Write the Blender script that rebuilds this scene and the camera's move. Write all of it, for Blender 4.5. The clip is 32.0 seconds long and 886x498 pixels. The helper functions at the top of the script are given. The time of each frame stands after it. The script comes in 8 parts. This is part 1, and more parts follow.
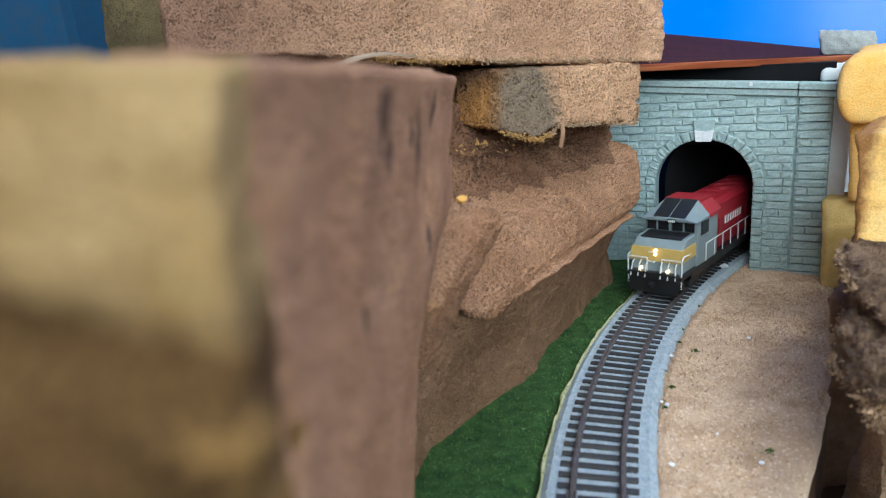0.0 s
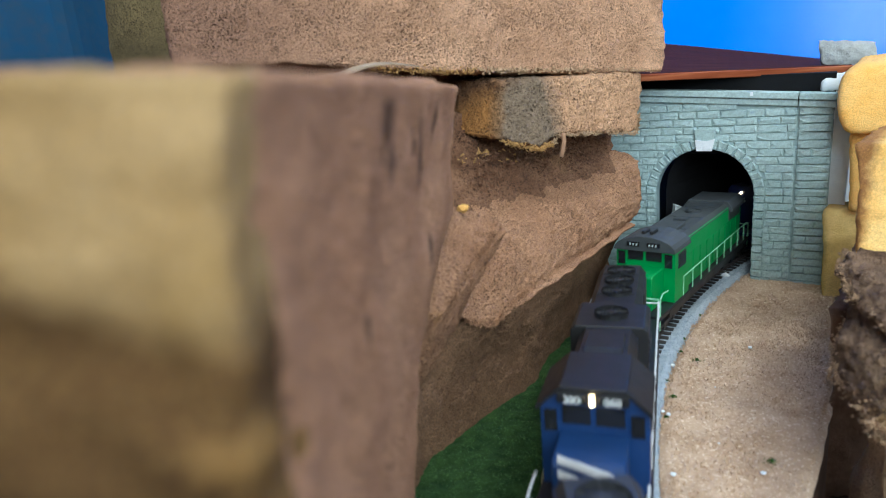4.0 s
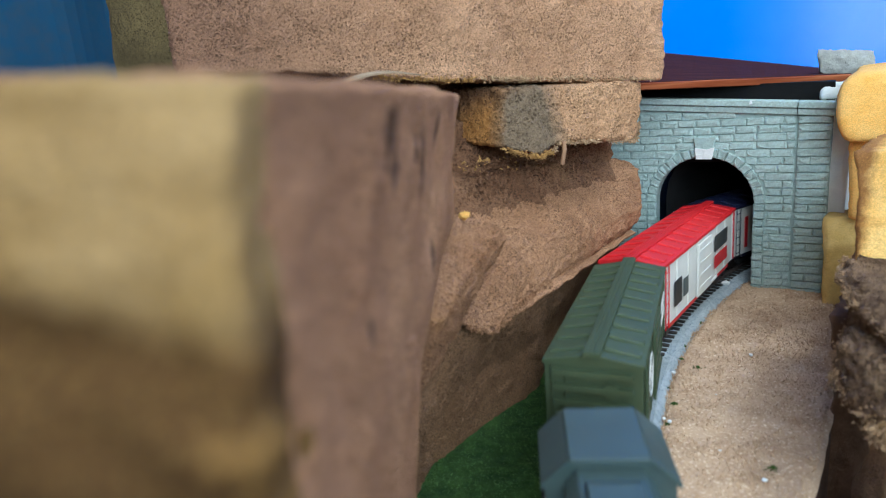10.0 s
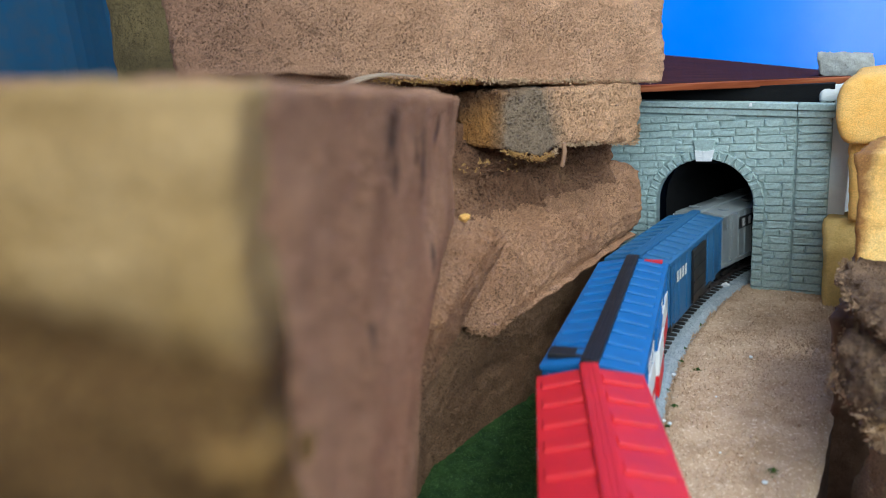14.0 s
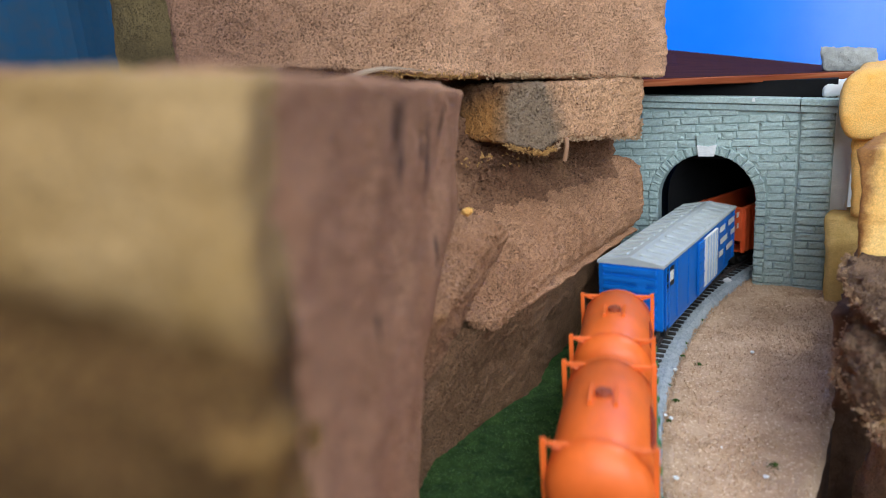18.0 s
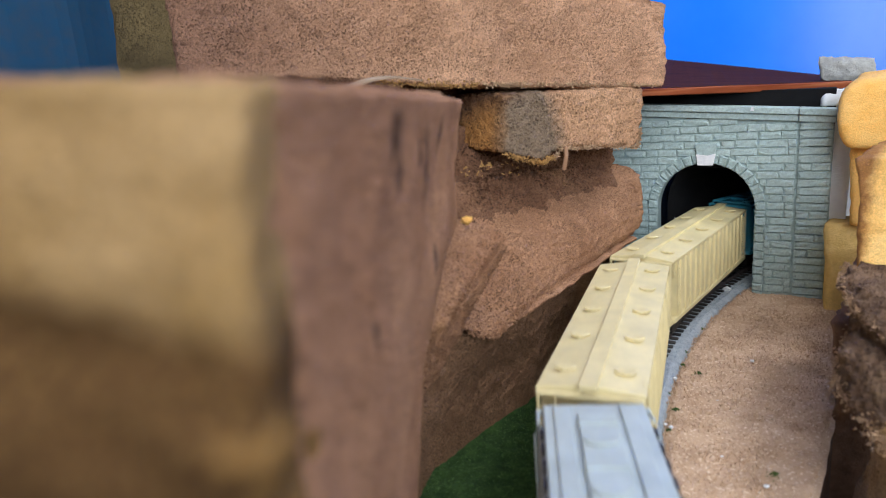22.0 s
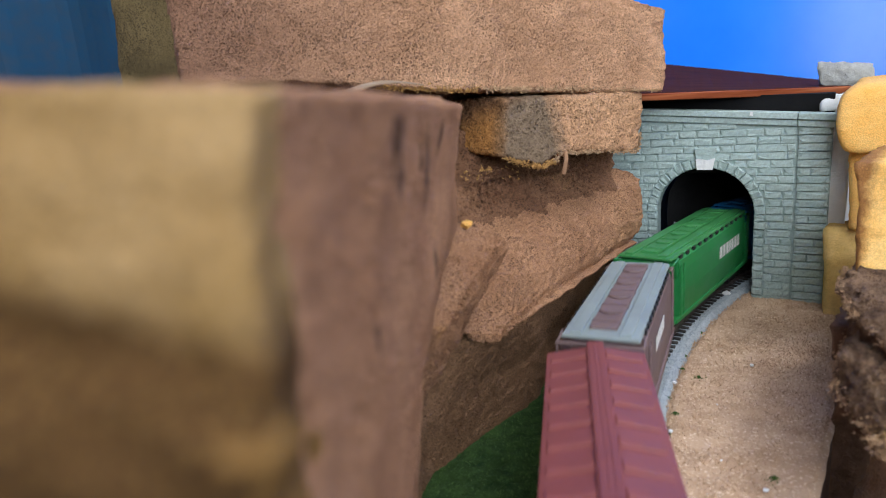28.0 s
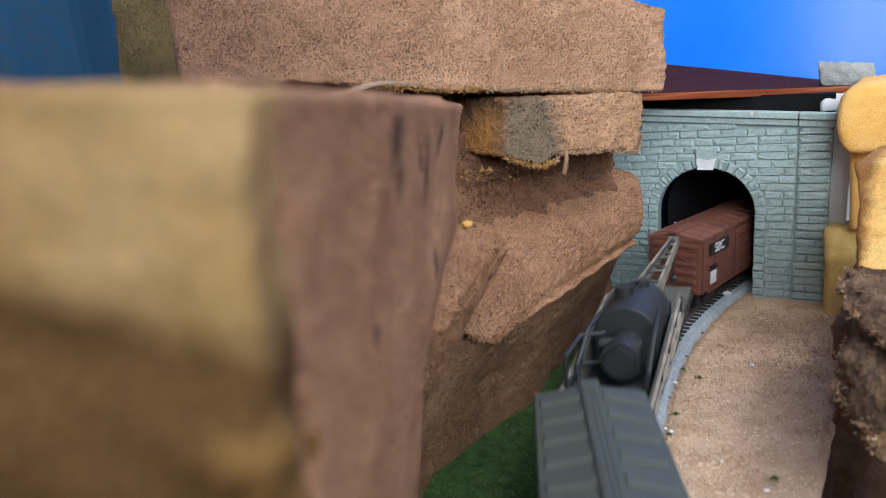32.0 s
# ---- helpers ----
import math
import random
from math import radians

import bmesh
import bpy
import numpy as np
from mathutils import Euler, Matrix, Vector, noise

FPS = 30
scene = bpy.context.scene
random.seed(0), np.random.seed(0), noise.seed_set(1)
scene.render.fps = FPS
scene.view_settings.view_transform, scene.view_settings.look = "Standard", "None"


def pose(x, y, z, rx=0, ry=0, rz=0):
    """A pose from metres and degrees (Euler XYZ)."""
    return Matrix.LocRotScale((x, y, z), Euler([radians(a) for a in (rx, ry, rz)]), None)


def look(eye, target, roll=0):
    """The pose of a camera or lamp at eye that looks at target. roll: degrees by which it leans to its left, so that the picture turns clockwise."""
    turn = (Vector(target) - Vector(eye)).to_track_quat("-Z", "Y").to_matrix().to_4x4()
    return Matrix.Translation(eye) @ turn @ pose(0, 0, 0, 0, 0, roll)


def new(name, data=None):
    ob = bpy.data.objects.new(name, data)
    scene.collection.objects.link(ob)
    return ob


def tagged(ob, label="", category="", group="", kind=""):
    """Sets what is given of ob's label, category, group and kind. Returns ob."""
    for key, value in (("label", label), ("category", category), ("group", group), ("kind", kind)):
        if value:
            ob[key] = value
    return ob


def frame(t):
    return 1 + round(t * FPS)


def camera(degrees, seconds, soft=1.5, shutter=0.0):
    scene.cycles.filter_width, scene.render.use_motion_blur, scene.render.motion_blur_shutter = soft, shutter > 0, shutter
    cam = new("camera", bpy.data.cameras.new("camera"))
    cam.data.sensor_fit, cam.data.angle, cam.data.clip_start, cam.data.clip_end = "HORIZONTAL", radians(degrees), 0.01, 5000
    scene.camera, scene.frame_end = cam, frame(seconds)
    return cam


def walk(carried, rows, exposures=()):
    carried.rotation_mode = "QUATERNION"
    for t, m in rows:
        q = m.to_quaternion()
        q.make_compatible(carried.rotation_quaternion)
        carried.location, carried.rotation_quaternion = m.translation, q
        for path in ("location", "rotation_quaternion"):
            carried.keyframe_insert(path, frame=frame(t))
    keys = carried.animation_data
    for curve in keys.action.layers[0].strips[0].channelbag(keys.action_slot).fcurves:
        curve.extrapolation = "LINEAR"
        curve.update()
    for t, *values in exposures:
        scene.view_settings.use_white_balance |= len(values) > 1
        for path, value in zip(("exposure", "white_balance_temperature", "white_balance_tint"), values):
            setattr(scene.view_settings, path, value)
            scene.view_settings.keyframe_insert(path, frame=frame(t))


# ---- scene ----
cam = camera(69.24, 32.0, soft=1.0, shutter=0.5)
# a phone camera close to its subject: real aperture, focused on the tunnel mouth
cam.data.dof.use_dof = True
cam.data.dof.focus_distance = 0.40
cam.data.dof.aperture_fstop = 13.0
PATH = [
    (0, look((0.00005, -0.00009, 0.14463), (0.00005, 0.38496, 0.03629), -5.15)),
    (0.5, look((0.00008, -0.00019, 0.14470), (-0.00000, 0.38514, 0.03735), -5.16)),
    (1, look((0.00012, -0.00028, 0.14476), (0.00022, 0.38544, 0.03882), -5.15)),
    (1.5, look((0.00017, -0.00025, 0.14477), (0.00025, 0.38589, 0.04038), -5.12)),
    (2, look((0.00021, -0.00022, 0.14476), (0.00030, 0.38613, 0.04115), -5.09)),
    (2.5, look((0.00016, -0.00026, 0.14478), (0.00018, 0.38619, 0.04154), -5.09)),
    (3, look((0.00005, -0.00034, 0.14485), (0.00022, 0.38601, 0.04126), -5.03)),
    (3.5, look((0.00000, -0.00040, 0.14489), (-0.00005, 0.38600, 0.04147), -5.03)),
    (5.5, look((-0.00045, -0.00112, 0.14475), (-0.00042, 0.38558, 0.04246), -4.93)),
    (6, look((-0.00043, -0.00125, 0.14469), (-0.00058, 0.38574, 0.04352), -4.95)),
    (6.5, look((-0.00047, -0.00141, 0.14466), (-0.00059, 0.38607, 0.04535), -4.96)),
    (7, look((-0.00057, -0.00159, 0.14474), (-0.00045, 0.38603, 0.04600), -4.91)),
    (7.5, look((-0.00066, -0.00175, 0.14483), (-0.00039, 0.38610, 0.04698), -4.95)),
    (8, look((-0.00066, -0.00176, 0.14491), (-0.00024, 0.38610, 0.04709), -4.91)),
    (8.5, look((-0.00059, -0.00170, 0.14492), (-0.00035, 0.38608, 0.04681), -4.95)),
    (9, look((-0.00050, -0.00165, 0.14480), (-0.00024, 0.38622, 0.04707), -4.92)),
    (9.5, look((-0.00047, -0.00170, 0.14468), (-0.00034, 0.38611, 0.04666), -4.95)),
    (10, look((-0.00051, -0.00176, 0.14467), (-0.00039, 0.38600, 0.04649), -4.97)),
    (10.5, look((-0.00053, -0.00178, 0.14468), (-0.00023, 0.38602, 0.04663), -4.93)),
    (11, look((-0.00045, -0.00180, 0.14467), (-0.00014, 0.38636, 0.04808), -4.99)),
    (11.5, look((-0.00039, -0.00182, 0.14473), (-0.00011, 0.38645, 0.04856), -5.00)),
    (12, look((-0.00043, -0.00181, 0.14483), (-0.00027, 0.38616, 0.04746), -4.98)),
    (12.5, look((-0.00055, -0.00191, 0.14487), (-0.00028, 0.38606, 0.04750), -4.94)),
    (13, look((-0.00061, -0.00200, 0.14488), (-0.00036, 0.38607, 0.04793), -4.93)),
    (13.5, look((-0.00062, -0.00199, 0.14492), (-0.00037, 0.38609, 0.04797), -4.93)),
    (14, look((-0.00063, -0.00190, 0.14496), (-0.00035, 0.38609, 0.04768), -4.94)),
    (14.5, look((-0.00065, -0.00184, 0.14498), (-0.00038, 0.38589, 0.04665), -5.00)),
    (16.5, look((-0.00099, -0.00190, 0.14481), (-0.00109, 0.38575, 0.04620), -4.99)),
    (17, look((-0.00112, -0.00184, 0.14479), (-0.00117, 0.38551, 0.04497), -4.86)),
    (17.5, look((-0.00125, -0.00182, 0.14467), (-0.00160, 0.38535, 0.04419), -4.85)),
    (18, look((-0.00136, -0.00193, 0.14462), (-0.00172, 0.38532, 0.04444), -4.81)),
    (18.5, look((-0.00140, -0.00209, 0.14466), (-0.00153, 0.38542, 0.04546), -4.78)),
    (19, look((-0.00130, -0.00223, 0.14465), (-0.00141, 0.38570, 0.04712), -4.81)),
    (19.5, look((-0.00112, -0.00231, 0.14461), (-0.00147, 0.38591, 0.04827), -4.85)),
    (20, look((-0.00102, -0.00234, 0.14459), (-0.00125, 0.38607, 0.04902), -4.79)),
    (20.5, look((-0.00101, -0.00234, 0.14458), (-0.00133, 0.38610, 0.04914), -4.80)),
    (21, look((-0.00105, -0.00231, 0.14457), (-0.00109, 0.38623, 0.04947), -4.76)),
    (21.5, look((-0.00109, -0.00229, 0.14456), (-0.00111, 0.38626, 0.04953), -4.76)),
    (22, look((-0.00115, -0.00232, 0.14458), (-0.00110, 0.38626, 0.04965), -4.75)),
    (22.5, look((-0.00120, -0.00237, 0.14463), (-0.00096, 0.38614, 0.04943), -4.73)),
    (23, look((-0.00120, -0.00243, 0.14465), (-0.00131, 0.38609, 0.04952), -4.76)),
    (23.5, look((-0.00119, -0.00247, 0.14463), (-0.00120, 0.38604, 0.04946), -4.75)),
    (24, look((-0.00116, -0.00251, 0.14463), (-0.00120, 0.38609, 0.04981), -4.74)),
    (24.5, look((-0.00111, -0.00254, 0.14468), (-0.00126, 0.38622, 0.05051), -4.75)),
    (25, look((-0.00109, -0.00254, 0.14474), (-0.00120, 0.38633, 0.05105), -4.75)),
    (25.5, look((-0.00112, -0.00253, 0.14476), (-0.00104, 0.38633, 0.05100), -4.74)),
    (27.5, look((-0.00128, -0.00313, 0.14481), (-0.00121, 0.38596, 0.05203), -4.72)),
    (28, look((-0.00130, -0.00310, 0.14480), (-0.00092, 0.38604, 0.05220), -4.66)),
    (28.5, look((-0.00127, -0.00312, 0.14483), (-0.00114, 0.38593, 0.05186), -4.71)),
    (29, look((-0.00121, -0.00319, 0.14482), (-0.00116, 0.38584, 0.05175), -4.73)),
    (29.5, look((-0.00117, -0.00322, 0.14476), (-0.00120, 0.38594, 0.05226), -4.76)),
    (30, look((-0.00117, -0.00320, 0.14477), (-0.00121, 0.38590, 0.05203), -4.73)),
    (30.5, look((-0.00117, -0.00318, 0.14485), (-0.00112, 0.38585, 0.05178), -4.72)),
    (31, look((-0.00113, -0.00315, 0.14486), (-0.00109, 0.38600, 0.05232), -4.72)),
    (31.5, look((-0.00108, -0.00307, 0.14478), (-0.00130, 0.38615, 0.05254), -4.72)),
    (32, look((-0.00109, -0.00299, 0.14473), (-0.00115, 0.38619, 0.05234), -4.71)),
]
walk(cam, PATH, [(0, -0.05, 5750, -2), (10.5, -0.14, 5700, -4), (16, -0.26, 5950, 1), (20, -0.25, 6200, 9), (23, -0.29, 6250, 12), (25, -0.25, 6950, 25), (28, -0.23, 6300, 9), (30, -0.22, 6400, 10), (32, -0.20, 6150, 8)])

# ---- light: a closed hobby room with four unseen area lamps ----
world = bpy.data.worlds.new("room_air")
scene.world = world
world.use_nodes = True
world.node_tree.nodes["Background"].inputs[0].default_value = (0.8, 0.9, 1.0, 1)
world.node_tree.nodes["Background"].inputs[1].default_value = 0.25


def area_lamp(name, eye, target, sx, sy, watts, colour):
    data = bpy.data.lights.new(name, "AREA")
    data.shape, data.size, data.size_y, data.energy, data.color = "RECTANGLE", sx, sy, watts, colour
    ob = new(name, data)
    ob.matrix_world = look(eye, target)
    return ob


area_lamp("unseen_ceiling_lamp", (0.24, -0.22, 1.42), (0.12, 0.28, 0.0), 1.5, 1.0, 17, (1.0, 0.98, 0.96))
# unseen front light, added to brighten what faces the camera
area_lamp("unseen_light", (0.16, -1.5, 0.85), (0.1, 0.3, 0.08), 1.6, 1.0, 42, (0.94, 0.97, 1.0))
# second lamp out of view, added to brighten the blue wall
area_lamp("unseen_ceiling_lamp", (1.0, 0.55, 1.44), (0.75, 0.98, 0.35), 0.3, 0.2, 12, (1.0, 0.98, 0.96))


# unseen lamp added far to the side for the sheen on the blue wall
area_lamp("unseen_light", (2.10, -1.06, 0.34), (0.64, 0.98, 0.20), 0.60, 0.60, 9, (0.92, 0.96, 1.0))


# ---- materials ----
def nodes_of(name):
    m = bpy.data.materials.new(name)
    m.use_nodes = True
    t = m.node_tree
    return m, t, t.nodes["Principled BSDF"]


def link(t, a, i, b, o):
    t.links.new(a.outputs[i], b.inputs[o])


def texco(t):
    return t.nodes.new("ShaderNodeTexCoord")


def noise_node(t, scale, detail=4.0, rough=0.6):
    n = t.nodes.new("ShaderNodeTexNoise")
    n.inputs["Scale"].default_value, n.inputs["Detail"].default_value, n.inputs["Roughness"].default_value = scale, detail, rough
    link(t, texco(t), "Object", n, "Vector")
    return n


def ramp(t, src, out, stops):
    r = t.nodes.new("ShaderNodeValToRGB")
    e = r.color_ramp.elements
    while len(e) < len(stops):
        e.new(0.5)
    for k, (p, c) in enumerate(stops):
        e[k].position, e[k].color = p, (*c, 1)
    link(t, src, out, r, "Fac")
    return r


def mix(t, fac, a, b, kind="MIX"):
    """A colour mix; fac, a and b are numbers, colours or (node, socket)."""
    n = t.nodes.new("ShaderNodeMix")
    n.data_type, n.blend_type = "RGBA", kind
    for sock, v in ((n.inputs[0], fac), (n.inputs[6], a), (n.inputs[7], b)):
        if isinstance(v, tuple) and not isinstance(v[0], (int, float)):
            t.links.new(v[0].outputs[v[1]], sock)
        elif isinstance(v, tuple):
            sock.default_value = (*v, 1)
        else:
            sock.default_value = v
    return n


def bump(t, b, src, out, strength, dist):
    n = t.nodes.new("ShaderNodeBump")
    n.inputs["Strength"].default_value, n.inputs["Distance"].default_value = strength, dist
    link(t, src, out, n, "Height")
    if b.inputs["Normal"].links:
        t.links.new(b.inputs["Normal"].links[0].from_socket, n.inputs["Normal"])
    link(t, n, "Normal", b, "Normal")


def shade(c, k):
    return tuple(min(1.0, v * k) for v in c)


def plastic(name, c, rough=0.42, var=0.12, metal=0.0, grime=0.14):
    """Moulded, painted plastic: faint mottling, dust and fine orange-peel."""
    m, t, b = nodes_of(name)
    n1 = noise_node(t, 90, 5)
    n2 = noise_node(t, 900, 3)
    r1 = ramp(t, n1, "Fac", [(0.3, shade(c, 1 - var)), (0.7, shade(c, 1 + var))])
    dust = ramp(t, n2, "Fac", [(0.62, (0, 0, 0)), (0.8, (grime, grime, grime))])
    mx = mix(t, (dust, 0), (r1, 0), (0.32, 0.29, 0.26))
    link(t, mx, 2, b, "Base Color")
    rr = ramp(t, n1, "Fac", [(0.3, (rough * 0.85,) * 3), (0.75, (min(1, rough * 1.25),) * 3)])
    link(t, rr, 0, b, "Roughness")
    b.inputs["Metallic"].default_value = metal
    bump(t, b, n2, "Fac", 0.08, 0.0004)
    return m


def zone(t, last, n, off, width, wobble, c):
    """Lays colour c over last where the place, measured along n, is past off: a soft, wavy colour edge."""
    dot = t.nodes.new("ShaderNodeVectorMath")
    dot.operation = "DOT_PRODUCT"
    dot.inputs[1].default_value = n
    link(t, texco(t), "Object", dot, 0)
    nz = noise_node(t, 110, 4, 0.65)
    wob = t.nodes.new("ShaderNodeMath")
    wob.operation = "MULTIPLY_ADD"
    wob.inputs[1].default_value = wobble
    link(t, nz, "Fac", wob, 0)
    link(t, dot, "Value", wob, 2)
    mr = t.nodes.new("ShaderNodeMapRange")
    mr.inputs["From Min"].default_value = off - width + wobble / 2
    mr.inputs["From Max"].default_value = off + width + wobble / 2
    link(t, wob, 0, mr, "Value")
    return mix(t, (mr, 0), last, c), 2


def stain(t, last, c, rad, colour):
    """A soft, drawn-out smear of dark paint about the place c; rad: its half axes in x, y and z."""
    mp = t.nodes.new("ShaderNodeMapping")
    mp.inputs["Location"].default_value = [-a / r for a, r in zip(c, rad)]
    mp.inputs["Scale"].default_value = [1 / r for r in rad]
    link(t, texco(t), "Object", mp, "Vector")
    ln = t.nodes.new("ShaderNodeVectorMath")
    ln.operation = "LENGTH"
    link(t, mp, "Vector", ln, 0)
    nz = noise_node(t, 210, 4, 0.65)
    wob = t.nodes.new("ShaderNodeMath")
    wob.operation = "MULTIPLY_ADD"
    wob.inputs[1].default_value = 0.9
    link(t, nz, "Fac", wob, 0)
    link(t, ln, "Value", wob, 2)
    mr = t.nodes.new("ShaderNodeMapRange")
    mr.inputs["From Min"].default_value, mr.inputs["From Max"].default_value = 1.55, 0.85
    mr.inputs["To Max"].default_value = 0.8
    link(t, wob, 0, mr, "Value")
    return mix(t, (mr, 0), last, colour), 2


def foam_mat(name, c_lo, c_hi, pore, patch=None, patch_at=0.62, pores=1350.0, blotch=28.0, depth=0.70, zones=(), streak=None, relief=1.0, stains=()):
    """Carved upholstery foam under thin paint: dense open cells, soft blotches, bare patches."""
    m, t, b = nodes_of(name)
    n1 = noise_node(t, blotch, 6, 0.65)
    last = (ramp(t, n1, "Fac", [(0.33, c_lo), (0.66, c_hi)]), 0)
    if patch:
        n3 = noise_node(t, 19, 6, 0.7)
        f = ramp(t, n3, "Fac", [(patch_at, (0, 0, 0)), (patch_at + 0.16, (1, 1, 1))])
        last = mix(t, (f, 0), last, patch), 2
    for z in zones:
        last = zone(t, last, *z)
    for c, rad in stains:
        last = stain(t, last, c, rad, (0.105, 0.062, 0.045))
    if streak:
        mp = t.nodes.new("ShaderNodeMapping")
        mp.inputs["Scale"].default_value = (18, 18, 330)
        link(t, texco(t), "Object", mp, "Vector")
        ns = t.nodes.new("ShaderNodeTexNoise")
        ns.inputs["Scale"].default_value, ns.inputs["Detail"].default_value = 1.0, 4
        link(t, mp, "Vector", ns, "Vector")
        f = ramp(t, ns, "Fac", [(0.50, (0, 0, 0)), (0.70, (0.55, 0.55, 0.55))])
        last = mix(t, (f, 0), last, streak), 2
    # open cells of two sizes: dense here, half filled with paint there
    cell = noise_node(t, pores * 1.3, 4, 0.72)
    fill = noise_node(t, 55, 4, 0.65)
    some = ramp(t, fill, "Fac", [(0.30, (0.30, 0.30, 0.30)), (0.62, (1, 1, 1))])
    pits = []
    for k, hi in ((0.66, 0.50), (1.20, 0.48)):
        v = t.nodes.new("ShaderNodeTexVoronoi")
        v.inputs["Scale"].default_value = pores * k
        link(t, texco(t), "Object", v, "Vector")
        pits.append(ramp(t, v, "Distance", [(0.12, (1, 1, 1)), (hi, (0, 0, 0))]))
    dots = mix(t, 0.5, (pits[0], 0), (pits[1], 0), "ADD")
    both = mix(t, 1.0, (dots, 2), (some, 0), "MULTIPLY")
    soft = mix(t, 1.0, (both, 2), (depth, depth, depth), "MULTIPLY")
    mx = mix(t, (soft, 2), last, pore)
    tips = ramp(t, cell, "Fac", [(0.40, (0.80, 0.80, 0.80)), (0.66, (1.28, 1.25, 1.20))])
    my = mix(t, 1.0, (mx, 2), (tips, 0), "MULTIPLY")
    link(t, my, 2, b, "Base Color")
    b.inputs["Roughness"].default_value = 0.93
    b.inputs["Specular IOR Level"].default_value = 0.15
    inv = t.nodes.new("ShaderNodeInvert")
    link(t, both, 2, inv, "Color")
    bump(t, b, inv, 0, 1.0 * relief, 0.0011)
    bump(t, b, cell, "Fac", 0.7 * relief, 0.0014)
    n4 = noise_node(t, 240, 5, 0.75)
    bump(t, b, n4, "Fac", 0.5, 0.0016)
    return m


def rough_mat(name, c_lo, c_hi, scale, bump_d, rough=0.9, speck=None, speck_scale=1400.0, speck_at=0.66, strength=0.7):
    m, t, b = nodes_of(name)
    n1 = noise_node(t, scale, 6, 0.65)
    n2 = noise_node(t, speck_scale, 4, 0.7)
    col = ramp(t, n1, "Fac", [(0.32, c_lo), (0.68, c_hi)])
    last, out = col, 0
    if speck:
        f = ramp(t, n2, "Fac", [(speck_at, (0, 0, 0)), (speck_at + 0.05, (1, 1, 1))])
        last, out = mix(t, (f, 0), (col, 0), speck), 2
    link(t, last, out, b, "Base Color")
    b.inputs["Roughness"].default_value = rough
    b.inputs["Specular IOR Level"].default_value = 0.25
    bump(t, b, n2, "Fac", strength, bump_d)
    bump(t, b, n1, "Fac", strength, bump_d * 3)
    return m


def per_piece(name, colours, grain, bump_d, rough=0.85, chip=None):
    """A surface whose tone changes from piece to piece."""
    m, t, b = nodes_of(name)
    info = t.nodes.new("ShaderNodeObjectInfo")
    c = ramp(t, info, "Random", [(k / (len(colours) - 1), v) for k, v in enumerate(colours)])
    n1 = noise_node(t, grain, 6, 0.7)
    g = ramp(t, n1, "Fac", [(0.25, (0.62, 0.62, 0.62)), (0.75, (1.25, 1.25, 1.25))])
    mx = mix(t, 1.0, (c, 0), (g, 0), "MULTIPLY")
    last, out = mx, 2
    if chip:
        n2 = noise_node(t, 230, 3)
        f = ramp(t, n2, "Fac", [(0.735, (0, 0, 0)), (0.76, (1, 1, 1))])
        last, out = mix(t, (f, 0), (mx, 2), chip), 2
    link(t, last, out, b, "Base Color")
    b.inputs["Roughness"].default_value = rough
    bump(t, b, n1, "Fac", 0.6, bump_d)
    return m


def glow(name, c, power):
    m, t, b = nodes_of(name)
    b.inputs["Base Color"].default_value = (*c, 1)
    b.inputs["Emission Color"].default_value = (*c, 1)
    b.inputs["Emission Strength"].default_value = power
    return m


PORE = (0.075, 0.042, 0.028)
BROWN_FOAM = foam_mat("brown_painted_foam", (0.37, 0.190, 0.104), (0.57, 0.318, 0.184), PORE, (0.58, 0.31, 0.12), 0.64, depth=0.66)
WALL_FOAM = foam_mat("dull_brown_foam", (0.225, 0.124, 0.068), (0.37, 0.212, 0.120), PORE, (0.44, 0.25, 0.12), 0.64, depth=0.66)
SIDE_FOAM = foam_mat("mauve_brown_foam", (0.430, 0.222, 0.124), (0.62, 0.340, 0.192), (0.15, 0.085, 0.06), (0.47, 0.26, 0.12), 0.66, depth=0.40, stains=(((0, 0.1030, 0.1392), (1, 0.0078, 0.0040)), ((0, 0.1085, 0.1318), (1, 0.0042, 0.0052)), ((0, 0.1400, 0.1290), (1, 0.0040, 0.0105)), ((0, 0.1680, 0.1345), (1, 0.0035, 0.0060)), ((0, 0.1580, 0.1030), (1, 0.0040, 0.0050))))
STREAK_FOAM = foam_mat("dark_streak_foam", (0.13, 0.075, 0.05), (0.19, 0.11, 0.072), PORE)
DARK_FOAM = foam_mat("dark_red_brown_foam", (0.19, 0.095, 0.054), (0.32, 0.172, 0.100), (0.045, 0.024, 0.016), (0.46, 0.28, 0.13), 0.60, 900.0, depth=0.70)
YELLOW_FOAM = foam_mat("bare_yellow_foam", (0.82, 0.42, 0.095), (0.94, 0.60, 0.21), (0.6, 0.34, 0.07), (0.62, 0.33, 0.08), 0.64, 1500.0, 40.0, 0.2, relief=0.22)
# brown zone at the left edge paints in the shadow patch there
STRIPED_FOAM = foam_mat("striped_yellow_foam", (0.92, 0.50, 0.12), (0.97, 0.66, 0.26), (0.6, 0.34, 0.08), None, 0.6, 1500.0, 40.0, 0.3, ((( -1.0, 0.85, 0.0), 0.0425, 0.0030, 0.012, (0.30, 0.14, 0.05)),), (0.55, 0.27, 0.07), 0.25)
